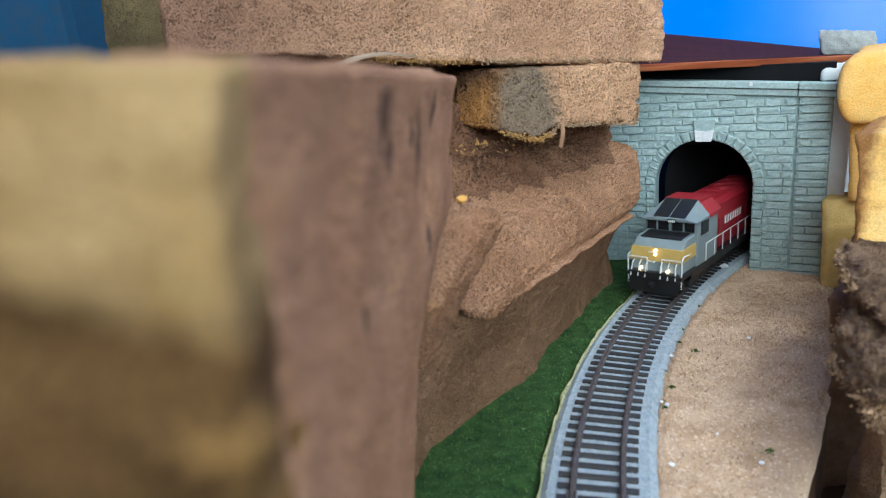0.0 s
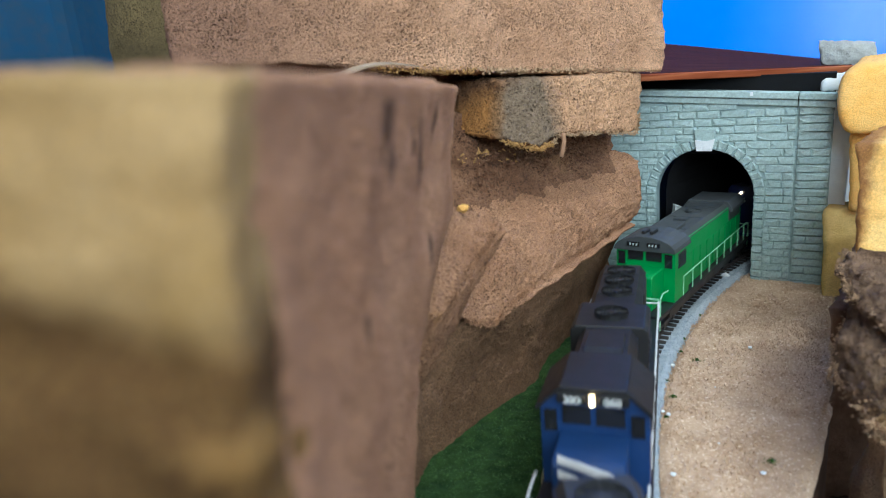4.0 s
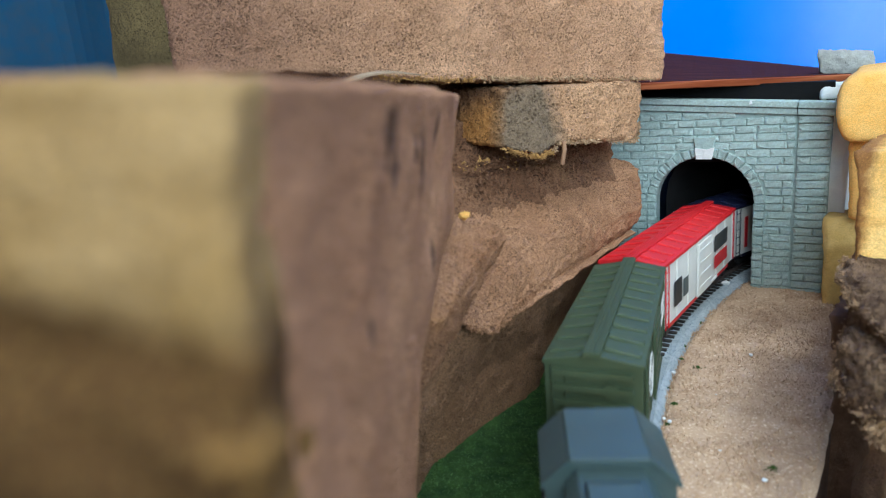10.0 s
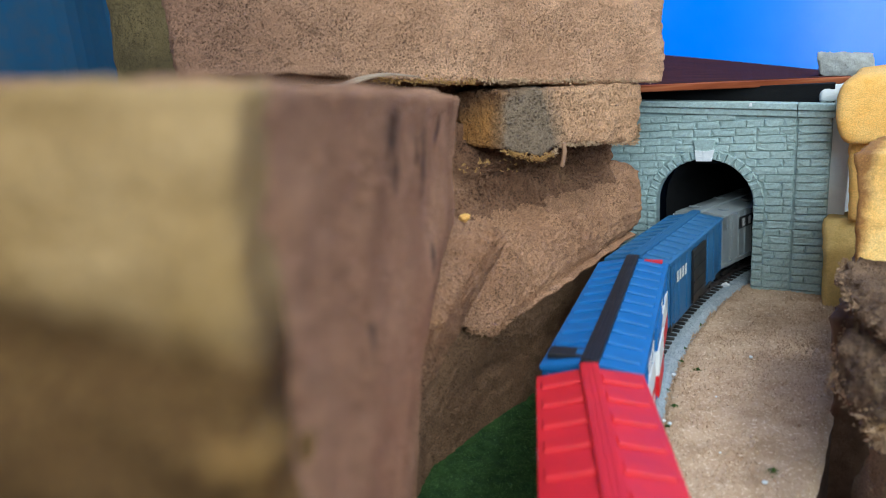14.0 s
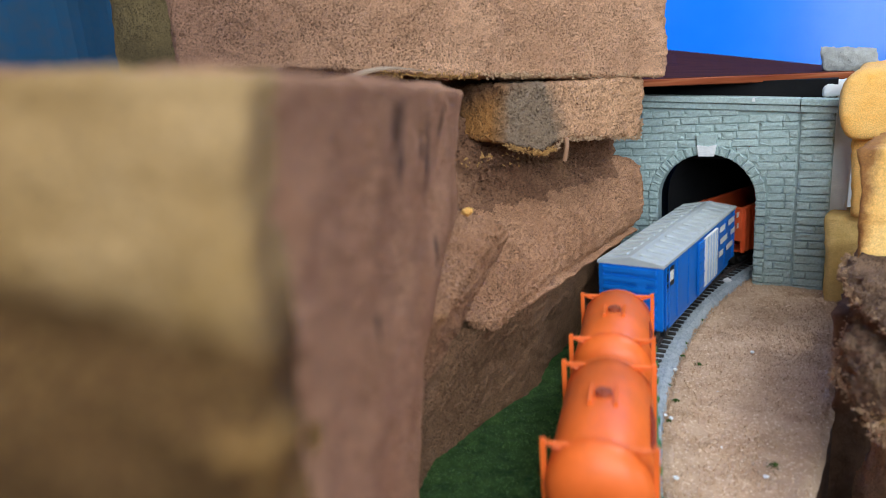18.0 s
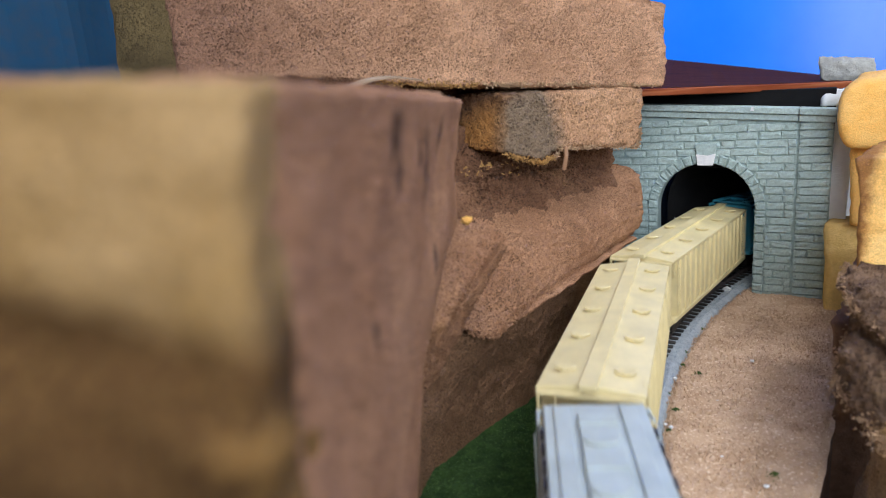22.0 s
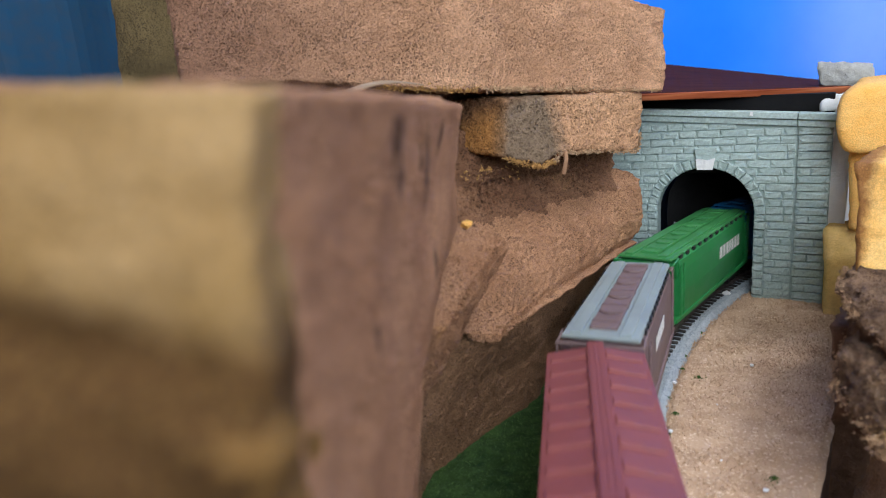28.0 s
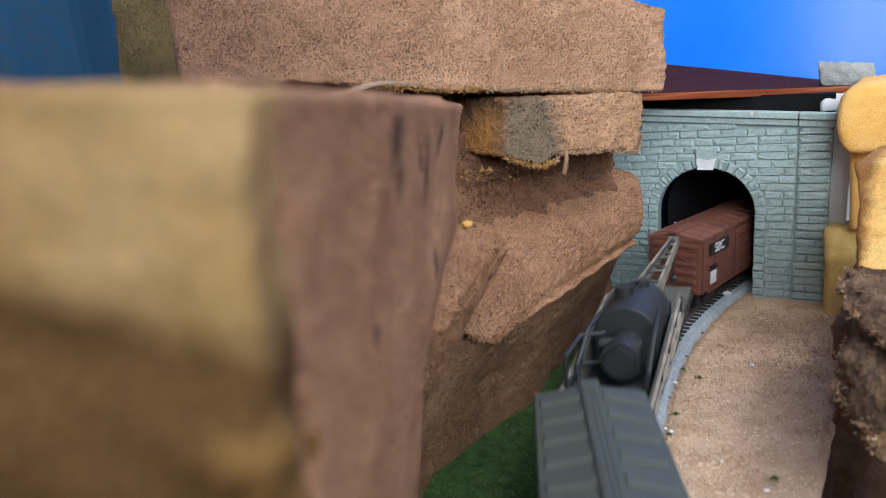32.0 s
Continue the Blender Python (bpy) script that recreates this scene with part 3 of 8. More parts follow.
def track():
    tr = tagged(new("track"), "sectional model track on grey ballast", "track", kind="structure")
    prof = [(-0.0232, -0.0125), (-0.0205, -0.0060), (-0.0180, -0.0034), (0.0175, -0.0034), (0.0200, -0.0060), (0.0225, -0.0125)]
    roadbed = part("roadbed", swept("roadbed", prof, -LOOP / 2, LOOP / 2, 0.012, BALLAST), None, tr, "grey ballast roadbed")
    for side in (1, -1):
        c = side * 0.00865
        rp = [(c - 0.00125, -0.0025), (c - 0.0011, -0.0021), (c - 0.0004, -0.0017), (c - 0.0004, -0.0008), (c - 0.00055, -0.0006), (c - 0.0005, 0.0), (c + 0.0005, 0.0), (c + 0.00055, -0.0006), (c + 0.0004, -0.0008), (c + 0.0004, -0.0017), (c + 0.0011, -0.0021), (c + 0.00125, -0.0025)]
        part("rail", swept("rail", rp, -LOOP / 2, LOOP / 2, 0.010, RAIL, True), None, tr, "brown weathered rail")
    # ties: those by the camera are pieces of their own
    bm = B()
    box(bm, -0.00145, 0.00145, -0.0142, 0.0142, -0.0048, -0.0025, 0.0002)
    tie = mesh_of("tie", bm, TIE)
    pitch = 0.00648
    k0, k1 = int(-0.20 / pitch), int(0.40 / pitch)
    vs, fs = [], []
    for k in range(int(-LOOP / 2 / pitch) + 1, int(LOOP / 2 / pitch)):
        p, a = line(k * pitch + 0.0021)
        m = Matrix.Translation(p) @ Matrix.Rotation(a, 4, "Z")
        if k0 <= k <= k1:
            o = part("tie", tie, None, tr)
            o.matrix_basis = m
        else:
            i = len(vs)
            for dx in (-0.00145, 0.00145):
                for dy in (-0.0142, 0.0142):
                    for dz in (-0.0048, -0.0025):
                        vs.append(tuple(m @ Vector((dx, dy, dz))))
            fs += [(i, i + 1, i + 3, i + 2), (i + 4, i + 6, i + 7, i + 5), (i + 1, i + 5, i + 7, i + 3), (i, i + 4, i + 5, i + 1), (i + 2, i + 3, i + 7, i + 6)]
    o = part("tie_row", data_mesh("tie_row", vs, fs, TIE), None, tr, "black ties of the hidden track")
    o["kind"] = "stuff"
    # rail joiners near the camera
    bm = B()
    for c in (-0.00865, 0.00865):
        p = beside(0.262, c)
        q = beside(0.278, c)
        d = (q - p).normalized() * 0.004
        for e in (-1, 1):
            off = beside(0.27, c + e * 0.0014) - beside(0.27, c)
            rod(bm, p + d + off + Vector((0, 0, -0.0016)), q - d + off + Vector((0, 0, -0.0016)), 0.0006, 5)
    part("rail_joiner", bm, plastic("dull_tin", (0.32, 0.32, 0.33), 0.4, 0.1, 0.9), tr, "dull metal rail joiner")
    # loose ballast grains
    rnd = random.Random(3)
    vs, fs = [], []
    for _ in range(9000):
        s, l = rnd.uniform(-0.05, 0.34), rnd.uniform(-0.0205, 0.0200)
        p = beside(s, l, -0.0032 - max(0, abs(l) - 0.0178) * 1.0)
        k = rnd.uniform(0.00018, 0.00045)
        i = len(vs)
        for a in range(3):
            t = rnd.uniform(0, 2) + a * 2.1
            vs.append((p.x + k * math.cos(t), p.y + k * math.sin(t), p.z - 0.0002))
        vs.append((p.x, p.y, p.z + k))
        fs += [(i, i + 1, i + 3), (i + 1, i + 2, i + 3), (i + 2, i, i + 3)]
    o = part("ballast_grains", data_mesh("ballast_grains", vs, fs, BALLAST), None, tr)
    o["kind"] = "stuff"


# ---- tunnel portal ----
PORTAL = pose(0.211, 0.417, 0.0, 0, 0, -32)
ARCH_U, ARCH_R, SPRING = -0.0334, 0.0318, 0.0510
CAP_TILT = 0.08


def stone(bm_w, bm_h, depth, rnd, skew=None):
    """One rock-faced block in its own frame: flat back, bulging face towards -y."""
    bm = B()
    w, h = bm_w / 2 - 0.00008, bm_h / 2 - 0.00020
    q = skew or [(-w, -h), (w, -h), (w, h), (-w, h)]
    j = lambda k: rnd.uniform(-k, k)
    # broken outline: two nibbled points on each side
    full = []
    for i, (x, z) in enumerate(q):
        x2, z2 = q[(i + 1) % 4]
        full.append((x, z))
        for f in (0.36, 0.7):
            nib = 1 - rnd.choice((0.0, 0.0, 0.02, 0.06))
            px, pz = x + (x2 - x) * f, z + (z2 - z) * f
            full.append((px * (nib if abs(x2 - x) < abs(z2 - z) else 1), pz * (nib if abs(x2 - x) >= abs(z2 - z) else 1)))
    q = full
    back = [bm.verts.new((x, 0.001, z)) for x, z in q]
    mid = [bm.verts.new((x + j(0.00025), -depth * rnd.uniform(0.30, 0.7), z + j(0.00030))) for x, z in q]
    f = 0.80
    top = [bm.verts.new((x * f + j(w * 0.12), -depth * rnd.uniform(0.7, 1.3), z * f + j(h * 0.15))) for x, z in q]
    for a, b in ((back, mid), (mid, top)):
        for i in range(len(q)):
            k = (i + 1) % len(q)
            bm.faces.new((a[i], a[k], b[k], b[i]))
    bm.faces.new(top)
    bmesh.ops.recalc_face_normals(bm, faces=bm.faces)
    return mesh_of("stone", bm, STONE)


def portal():
    rnd = random.Random(11)
    P = tagged(new("tunnel_portal"), "grey-green cast stone tunnel portal with a white chipped keystone", "tunnel portal")
    P.matrix_world = PORTAL
    # backing wall with the arched opening through it
    ro = ARCH_R
    arc = [(ARCH_U + ro * math.cos(a), SPRING + ro * math.sin(a)) for a in [math.pi * k / 20 for k in range(21)]]
    inner = [(ARCH_U + ro, -0.012)] + arc + [(ARCH_U - ro, -0.012)]
    U0, U1 = -0.125, 0.041
    def rim(u):
        return 0.1125 - CAP_TILT * u
    bm = B()
    y0, y1 = 0.0, 0.011
    n = len(inner)
    outer = []
    for u, z in inner:
        if z <= SPRING:
            outer.append((U1 if u > ARCH_U else U0, z))
        else:
            du, dz = u - ARCH_U, z - SPRING
            k = min((U1 - ARCH_U) / du if du > 1e-6 else 9e9, (U0 - ARCH_U) / du if du < -1e-6 else 9e9, (0.1140 - SPRING) / dz)
            pu, pz = ARCH_U + du * k, SPRING + dz * k
            outer.append((pu, pz if pz < 0.1135 else rim(pu)))
    grid = [[bm.verts.new((u, y, z)) for u, z in ring] for ring in (inner, outer) for y in (y0, y1)]
    a, b, c, d = grid
    for i in range(n - 1):
        bm.faces.new((a[i], a[i + 1], c[i + 1], c[i]))
        bm.faces.new((b[i + 1], b[i], d[i], d[i + 1]))
        bm.faces.new((a[i + 1], a[i], b[i], b[i + 1]))
        bm.faces.new((c[i], c[i + 1], d[i + 1], d[i]))
    bmesh.ops.recalc_face_normals(bm, faces=bm.faces)
    part("backing_wall", bm, MORTAR, P, "dark recessed joints of the wall")
    # coursed blocks
    ch, z, row = 0.00515, -0.0105, 0
    ring_o = ARCH_R + 0.0068
    while z + ch < 0.118:
        zc = z + ch / 2
        u = U0 + (row % 2) * 0.004 + rnd.uniform(0, 0.003)
        while u < 0.0212:
            w = rnd.choice((0.0085, 0.0115, 0.0140, 0.0165)) * rnd.uniform(0.9, 1.1)
            e = min(u + w, 0.0212)
            lo, hi = u, e
            if zc < SPRING:
                half = ARCH_R + 0.0062
            else:
                hh = ring_o ** 2 - (zc - SPRING) ** 2
                half = math.sqrt(hh) if hh > 0 else 0
            if half and hi > ARCH_U - half and lo < ARCH_U + half:
                if lo < ARCH_U - half:
                    hi = ARCH_U - half
                elif hi > ARCH_U + half:
                    lo = ARCH_U + half
                else:
                    u = e
                    continue
            if hi - lo > 0.0018 and zc + ch / 2 < rim((lo + hi) / 2) - 0.0005:
                o = part("stone", stone(hi - lo, ch, 0.0011, rnd), None, P)
                o.matrix_basis = pose((lo + hi) / 2, 0, zc)
            u = e
        # buttress beside the arch, one or two blocks a course
        zr = zc
        if zc + ch / 2 < rim(0.03) - 0.0005:
            cut = rnd.choice((0.0405, 0.0405, 0.0405, 0.0300, 0.0340))
            for lo, hi in ((0.0225, cut), (cut, 0.0405)) if cut < 0.04 else ((0.0225, 0.0405),):
                o = part("stone", stone(hi - lo, ch, 0.0013, rnd), None, P)
                o.matrix_basis = pose((lo + hi) / 2, -0.0012, zr)
        z += ch
        row += 1
    # jamb stones and voussoirs
    z = -0.0105
    while z < SPRING - 0.002:
        h = rnd.uniform(0.0052, 0.0064)
        h = min(h, SPRING - z)
        for sgn in (-1, 1):
            o = part("jamb_stone", stone(0.0066, h, 0.0018, rnd), None, P)
            o.matrix_basis = pose(ARCH_U + sgn * (ARCH_R + 0.0030), 0, z + h / 2)
        z += h
    nv = 19
    for k in range(nv):
        if k == nv // 2:
            continue
        a = math.pi * (k + 0.5) / nv
        wi, wo = math.pi * ARCH_R / nv / 2 - 0.0002, math.pi * ring_o / nv / 2 - 0.0002
        q = [(-0.0033, -wi), (0.0033, -wo), (0.0033, wo), (-0.0033, wi)]
        o = part("voussoir", stone(0, 0, 0.0018, rnd, q), None, P)
        o.matrix_basis = Matrix.Translation((ARCH_U + (ARCH_R + 0.0032) * math.cos(a), 0, SPRING + (ARCH_R + 0.0032) * math.sin(a))) @ Matrix.Rotation(-a, 4, "Y")
    bm = B()
    prism(bm, [(-0.0046, -0.0005), (0.0046, -0.0005), (0.0072, 0.0135), (-0.0072, 0.0135)], -0.0030, 0.001, "y")
    bmesh.ops.bevel(bm, geom=list(bm.edges), offset=0.0004, segments=1, affect="EDGES")
    key = part("keystone", bm, STONE, P, "grey keystone")
    key.matrix_basis = pose(ARCH_U + 0.0005, 0, SPRING + ARCH_R)
    bm = B()
    prism(bm, [(-0.0050, -0.0010), (0.0050, -0.0012), (0.0066, 0.0068), (0.0015, 0.0055), (-0.0058, 0.0066)], -0.0038, -0.0030, "y")
    part("keystone_chip", bm, WHITE_CHIP, key, "bare white plaster where the paint has chipped")
    # cap: two stepped courses, main and buttress lengths
    for lo, hi, extra in ((U0, 0.0215, 0.0), (0.0218, 0.0420, 0.0012)):
        for z0, z1, proud in ((-0.0022, 0.0018, 0.0024), (0.0021, 0.0062, 0.0042)):
            bm = B()
            prism(bm, [(lo, rim(lo) + z0), (hi, rim(hi) + z0), (hi, rim(hi) + z1), (lo, rim(lo) + z1)], -proud - extra, 0.0115, "y")
            bmesh.ops.bevel(bm, geom=list(bm.edges), offset=0.0004, segments=1, affect="EDGES")
            part("cap_course", bm, STONE, P, "smooth grey cap course")
    bm = B()
    prism(bm, [(-0.0060, rim(0) + 0.0042), (-0.0040, rim(0) + 0.0040), (-0.0042, rim(0) + 0.0062), (-0.0020, rim(0) + 0.0064), (-0.0055, rim(0) + 0.0066)], -0.0046, -0.0030, "y")
    part("paint_chip", bm, WHITE_CHIP, P, "white chip in the cap")
    # pale plaster lump standing inside the mouth
    lump = beside(-0.038, 0.0310)
    foam_rock("plaster_lump", [
        [(lump.x - 0.010, lump.y - 0.008, -0.0100), (lump.x + 0.010, lump.y - 0.010, -0.0100), (lump.x + 0.012, lump.y + 0.012, -0.0100), (lump.x - 0.010, lump.y + 0.010, -0.0100)],
        [(lump.x - 0.009, lump.y - 0.007, 0.0250), (lump.x + 0.008, lump.y - 0.008, 0.0230), (lump.x + 0.010, lump.y + 0.010, 0.0230), (lump.x - 0.008, lump.y + 0.008, 0.0280)],
        [(lump.x - 0.006, lump.y - 0.004, 0.0390), (lump.x + 0.003, lump.y - 0.004, 0.0350), (lump.x + 0.005, lump.y + 0.006, 0.0350), (lump.x - 0.005, lump.y + 0.005, 0.0400)],
    ], [PLASTER], "pale plaster lump inside the tunnel mouth", None, 0.0008, 0.003, 0.002, category="plaster", soften=1)
    # bore behind the portal, its darkness put into a near-black colour
    prof = [(-0.036, -0.0095), (-0.036, 0.052)] + [(0.036 * -math.cos(a), 0.052 + 0.036 * math.sin(a)) for a in [math.pi * k / 10 for k in range(1, 10)]] + [(0.036, 0.052), (0.036, -0.0095)]
    bore = new("tunnel_bore", swept("tunnel_bore", prof, -1.75, -0.026, 0.02, TUNNEL_BLACK))
    tagged(bore, "near-black tunnel bore behind the portal, its darkness put into the colour", "tunnel", kind="structure")
    # added black block over the bore: the unlit hollow put into its colour
    bm = B()
    prism(bm, [(-0.125, 0.0), (-0.0695, 0.0), (-0.0695, 0.088), (0.0025, 0.088), (0.0025, 0.0), (0.041, 0.0), (0.041, 0.1375), (-0.125, 0.1440)], 0.0125, 0.050, "y")
    prism(bm, [(-0.0735, 0.0), (-0.0695, 0.0), (-0.0695, 0.088), (0.0025, 0.088), (0.0025, 0.0), (0.0065, 0.0), (0.0065, 0.092), (-0.0735, 0.092)], 0.0495, 0.150, "y")
    o = part("tunnel_core", bm, TUNNEL_BLACK)
    o.matrix_world = PORTAL @ pose(0, 0, -0.0105)
    tagged(o, "added black block behind the portal that stands for the unlit hollow", "tunnel block", kind="structure")


# ---- rocks of the canyon ----
SHELF_CRACKS = (((0.0470, 0.3080, 0.0600), (0.0560, 0.3230, 0.0640), 0.0011, 0.0022), ((0.0730, 0.3440, 0.0660), (0.0830, 0.3560, 0.0690), 0.0014, 0.0026), ((0.0600, 0.3180, 0.0530), (0.0800, 0.3440, 0.0560), 0.0009, 0.0014), ((0.0980, 0.3660, 0.0640), (0.1010, 0.3740, 0.0720), 0.0011, 0.0016))
def rocks():
    Z0 = -0.0105
    # near block: bare yellow foam towards the camera, brown paint on the side
    def runs(v):
        d = 0.0
        for y, w, z0, z1, k in ((0.1023, 0.0018, 0.1300, 0.1415, 0.0016), (0.1329, 0.0013, 0.1215, 0.1372, 0.0015), (0.1180, 0.0009, 0.1340, 0.1400, 0.0010), (0.0830, 0.0010, 0.1000, 0.1180, 0.0008)):
            if z0 < v.z < z1:
                r = abs(v.y - y) / w
                if r < 1:
                    d = max(d, k * (1 - r * r) * min(1, (v.z - z0) / 0.006, (z1 - v.z) / 0.002 + 0.3))
        return d if v.x > -0.03 and v.y > 0.07 else 0.0

    def carve(v):
        d = runs(v)
        if v.y < 0.056 and v.x > -0.14:
            # a groove under the wavy lip, and a lump below it
            z = 0.1262 - 0.25 * (v.x + 0.016) + 0.0012 * noise.noise(v * 120)
            near = max(0.0, min(1.0, (-0.0165 - v.x) / 0.004))
            d += near * 0.0030 * math.exp(-((v.z - z + 0.0015) / 0.0022) ** 2)
            d -= 0.0026 * math.exp(-((v.x + 0.0205) / 0.0042) ** 2 - ((v.z - 0.1205 + 0.45 * (v.x + 0.0205)) / 0.0018) ** 2)
            d += 0.0022 * noise.noise(v * 150) if v.z < z else 0.0008 * noise.noise(v * 190)
        return d

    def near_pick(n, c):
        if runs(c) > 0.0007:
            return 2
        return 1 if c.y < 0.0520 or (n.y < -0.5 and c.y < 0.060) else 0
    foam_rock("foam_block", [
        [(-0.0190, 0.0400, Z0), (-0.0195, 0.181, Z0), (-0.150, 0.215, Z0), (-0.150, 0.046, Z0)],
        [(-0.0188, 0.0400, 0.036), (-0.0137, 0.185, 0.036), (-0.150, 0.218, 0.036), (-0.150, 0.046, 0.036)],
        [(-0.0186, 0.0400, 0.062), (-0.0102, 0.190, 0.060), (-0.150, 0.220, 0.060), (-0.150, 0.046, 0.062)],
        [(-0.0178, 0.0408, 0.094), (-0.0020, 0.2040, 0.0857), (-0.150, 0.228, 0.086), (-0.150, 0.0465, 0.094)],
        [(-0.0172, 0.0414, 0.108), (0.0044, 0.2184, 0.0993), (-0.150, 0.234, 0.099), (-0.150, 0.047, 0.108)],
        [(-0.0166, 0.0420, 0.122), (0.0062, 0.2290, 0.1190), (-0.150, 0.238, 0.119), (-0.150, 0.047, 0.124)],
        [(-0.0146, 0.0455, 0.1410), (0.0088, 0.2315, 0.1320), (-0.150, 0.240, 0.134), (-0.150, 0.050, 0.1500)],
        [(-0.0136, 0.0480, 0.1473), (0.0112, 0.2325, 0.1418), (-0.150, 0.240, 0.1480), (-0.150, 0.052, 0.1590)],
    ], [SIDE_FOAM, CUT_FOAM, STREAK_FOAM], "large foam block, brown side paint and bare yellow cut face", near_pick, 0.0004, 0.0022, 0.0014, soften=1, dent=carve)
    # tilted ledge on its far side
    ledge = foam_rock("foam_ledge", [
        [(-0.040, 0.180, 0.020), (-0.016, 0.204, 0.036), (-0.002, 0.230, 0.046), (0.004, 0.250, 0.058), (-0.050, 0.260, 0.055)],
        [(-0.034, 0.180, 0.050), (-0.006, 0.202, 0.058), (0.0100, 0.2270, 0.0670), (0.0225, 0.2425, 0.0800), (-0.050, 0.262, 0.082)],
        [(-0.030, 0.180, 0.062), (-0.002, 0.203, 0.068), (0.0130, 0.2275, 0.0755), (0.0250, 0.2425, 0.0865), (-0.050, 0.262, 0.088)],
        [(-0.030, 0.182, 0.072), (-0.006, 0.206, 0.076), (0.0075, 0.229, 0.083), (0.0190, 0.246, 0.0905), (-0.050, 0.262, 0.112)],
    ], [BROWN_FOAM], "tilted brown foam ledge leaning on the large block", None, 0.0010, 0.0013, 0.0018, soften=2)
    fringe(ledge, [(0.0000, 0.2060, 0.0700), (0.0120, 0.2275, 0.0785), (0.0230, 0.2428, 0.0865)], 500, 0.0005, BROWN_FOAM, "crumbled brown foam along the ledge", 0.0007, 14)
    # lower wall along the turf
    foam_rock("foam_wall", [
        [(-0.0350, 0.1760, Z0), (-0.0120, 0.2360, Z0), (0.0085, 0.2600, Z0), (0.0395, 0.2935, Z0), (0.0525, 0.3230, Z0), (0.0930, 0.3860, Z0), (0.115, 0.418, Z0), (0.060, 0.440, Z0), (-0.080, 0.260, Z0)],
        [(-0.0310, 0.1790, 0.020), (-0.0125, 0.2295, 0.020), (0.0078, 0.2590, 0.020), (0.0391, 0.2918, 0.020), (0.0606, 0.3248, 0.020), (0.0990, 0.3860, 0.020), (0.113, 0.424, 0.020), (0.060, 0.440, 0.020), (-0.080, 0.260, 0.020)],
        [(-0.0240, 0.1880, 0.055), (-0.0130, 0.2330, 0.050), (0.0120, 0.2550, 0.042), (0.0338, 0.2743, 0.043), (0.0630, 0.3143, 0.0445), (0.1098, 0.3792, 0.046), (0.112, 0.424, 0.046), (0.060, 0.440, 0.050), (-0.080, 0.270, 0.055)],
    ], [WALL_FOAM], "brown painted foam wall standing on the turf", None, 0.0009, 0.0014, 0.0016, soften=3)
    # sloping ledge with a torn lip
    def cracks(v):
        d = 0.0
        for a, b, w, k in SHELF_CRACKS:
            a, b = Vector(a), Vector(b)
            ab = b - a
            f = max(0.0, min(1.0, (v - a).dot(ab) / ab.length_squared))
            r = (v - a - ab * f).length + 0.0006 * noise.noise(v * 300)
            if r < w:
                d = max(d, k * (1 - r / w))
        return d
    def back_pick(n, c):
        # above a ragged height the back of the shelf takes the dark recess colour
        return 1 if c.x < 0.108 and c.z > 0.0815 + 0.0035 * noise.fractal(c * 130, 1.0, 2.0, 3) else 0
    shelf = foam_rock("foam_shelf", [
        [(-0.020, 0.236, 0.055), (-0.0002, 0.2435, 0.0525), (0.0175, 0.2540, 0.0395), (0.0288, 0.2705, 0.0430), (0.0605, 0.3120, 0.0455), (0.1125, 0.3840, 0.0465), (0.1230, 0.4060, 0.052), (0.060, 0.440, 0.050), (-0.060, 0.290, 0.055)],
        [(-0.020, 0.238, 0.062), (-0.0002, 0.2450, 0.0580), (0.0170, 0.2570, 0.0440), (0.0300, 0.2740, 0.0480), (0.0640, 0.3160, 0.0505), (0.1240, 0.3890, 0.0530), (0.1290, 0.4080, 0.060), (0.060, 0.440, 0.065), (-0.060, 0.300, 0.065)],
        [(-0.020, 0.252, 0.069), (-0.0010, 0.2610, 0.0640), (0.0160, 0.2670, 0.0560), (0.0315, 0.2795, 0.0590), (0.0690, 0.3250, 0.0605), (0.1262, 0.3900, 0.0615), (0.1300, 0.4080, 0.066), (0.060, 0.440, 0.072), (-0.060, 0.305, 0.072)],
        [(-0.020, 0.262, 0.078), (0.0000, 0.2740, 0.0730), (0.0190, 0.2830, 0.0690), (0.0350, 0.2930, 0.0700), (0.0820, 0.3480, 0.0690), (0.1265, 0.3930, 0.0690), (0.1300, 0.4080, 0.072), (0.060, 0.440, 0.080), (-0.060, 0.310, 0.080)],
        [(-0.020, 0.280, 0.090), (0.0060, 0.2900, 0.0800), (0.0250, 0.3080, 0.0790), (0.0420, 0.3260, 0.0800), (0.0850, 0.3680, 0.0800), (0.1240, 0.3970, 0.0815), (0.1290, 0.4080, 0.083), (0.060, 0.440, 0.090), (-0.060, 0.330, 0.090)],
        [(-0.020, 0.297, 0.098), (0.0080, 0.3060, 0.0890), (0.0270, 0.3215, 0.0880), (0.0450, 0.3380, 0.0890), (0.0870, 0.3770, 0.0870), (0.1190, 0.4000, 0.0850), (0.1260, 0.4080, 0.086), (0.060, 0.440, 0.098), (-0.060, 0.340, 0.098)],
        [(-0.020, 0.306, 0.107), (0.0100, 0.3155, 0.1000), (0.0290, 0.3300, 0.0990), (0.0475, 0.3465, 0.0990), (0.0880, 0.3850, 0.0950), (0.1120, 0.4030, 0.0880), (0.1220, 0.4080, 0.088), (0.060, 0.440, 0.106), (-0.060, 0.345, 0.106)],
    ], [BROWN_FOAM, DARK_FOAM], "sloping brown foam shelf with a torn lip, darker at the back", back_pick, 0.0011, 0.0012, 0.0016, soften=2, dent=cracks)
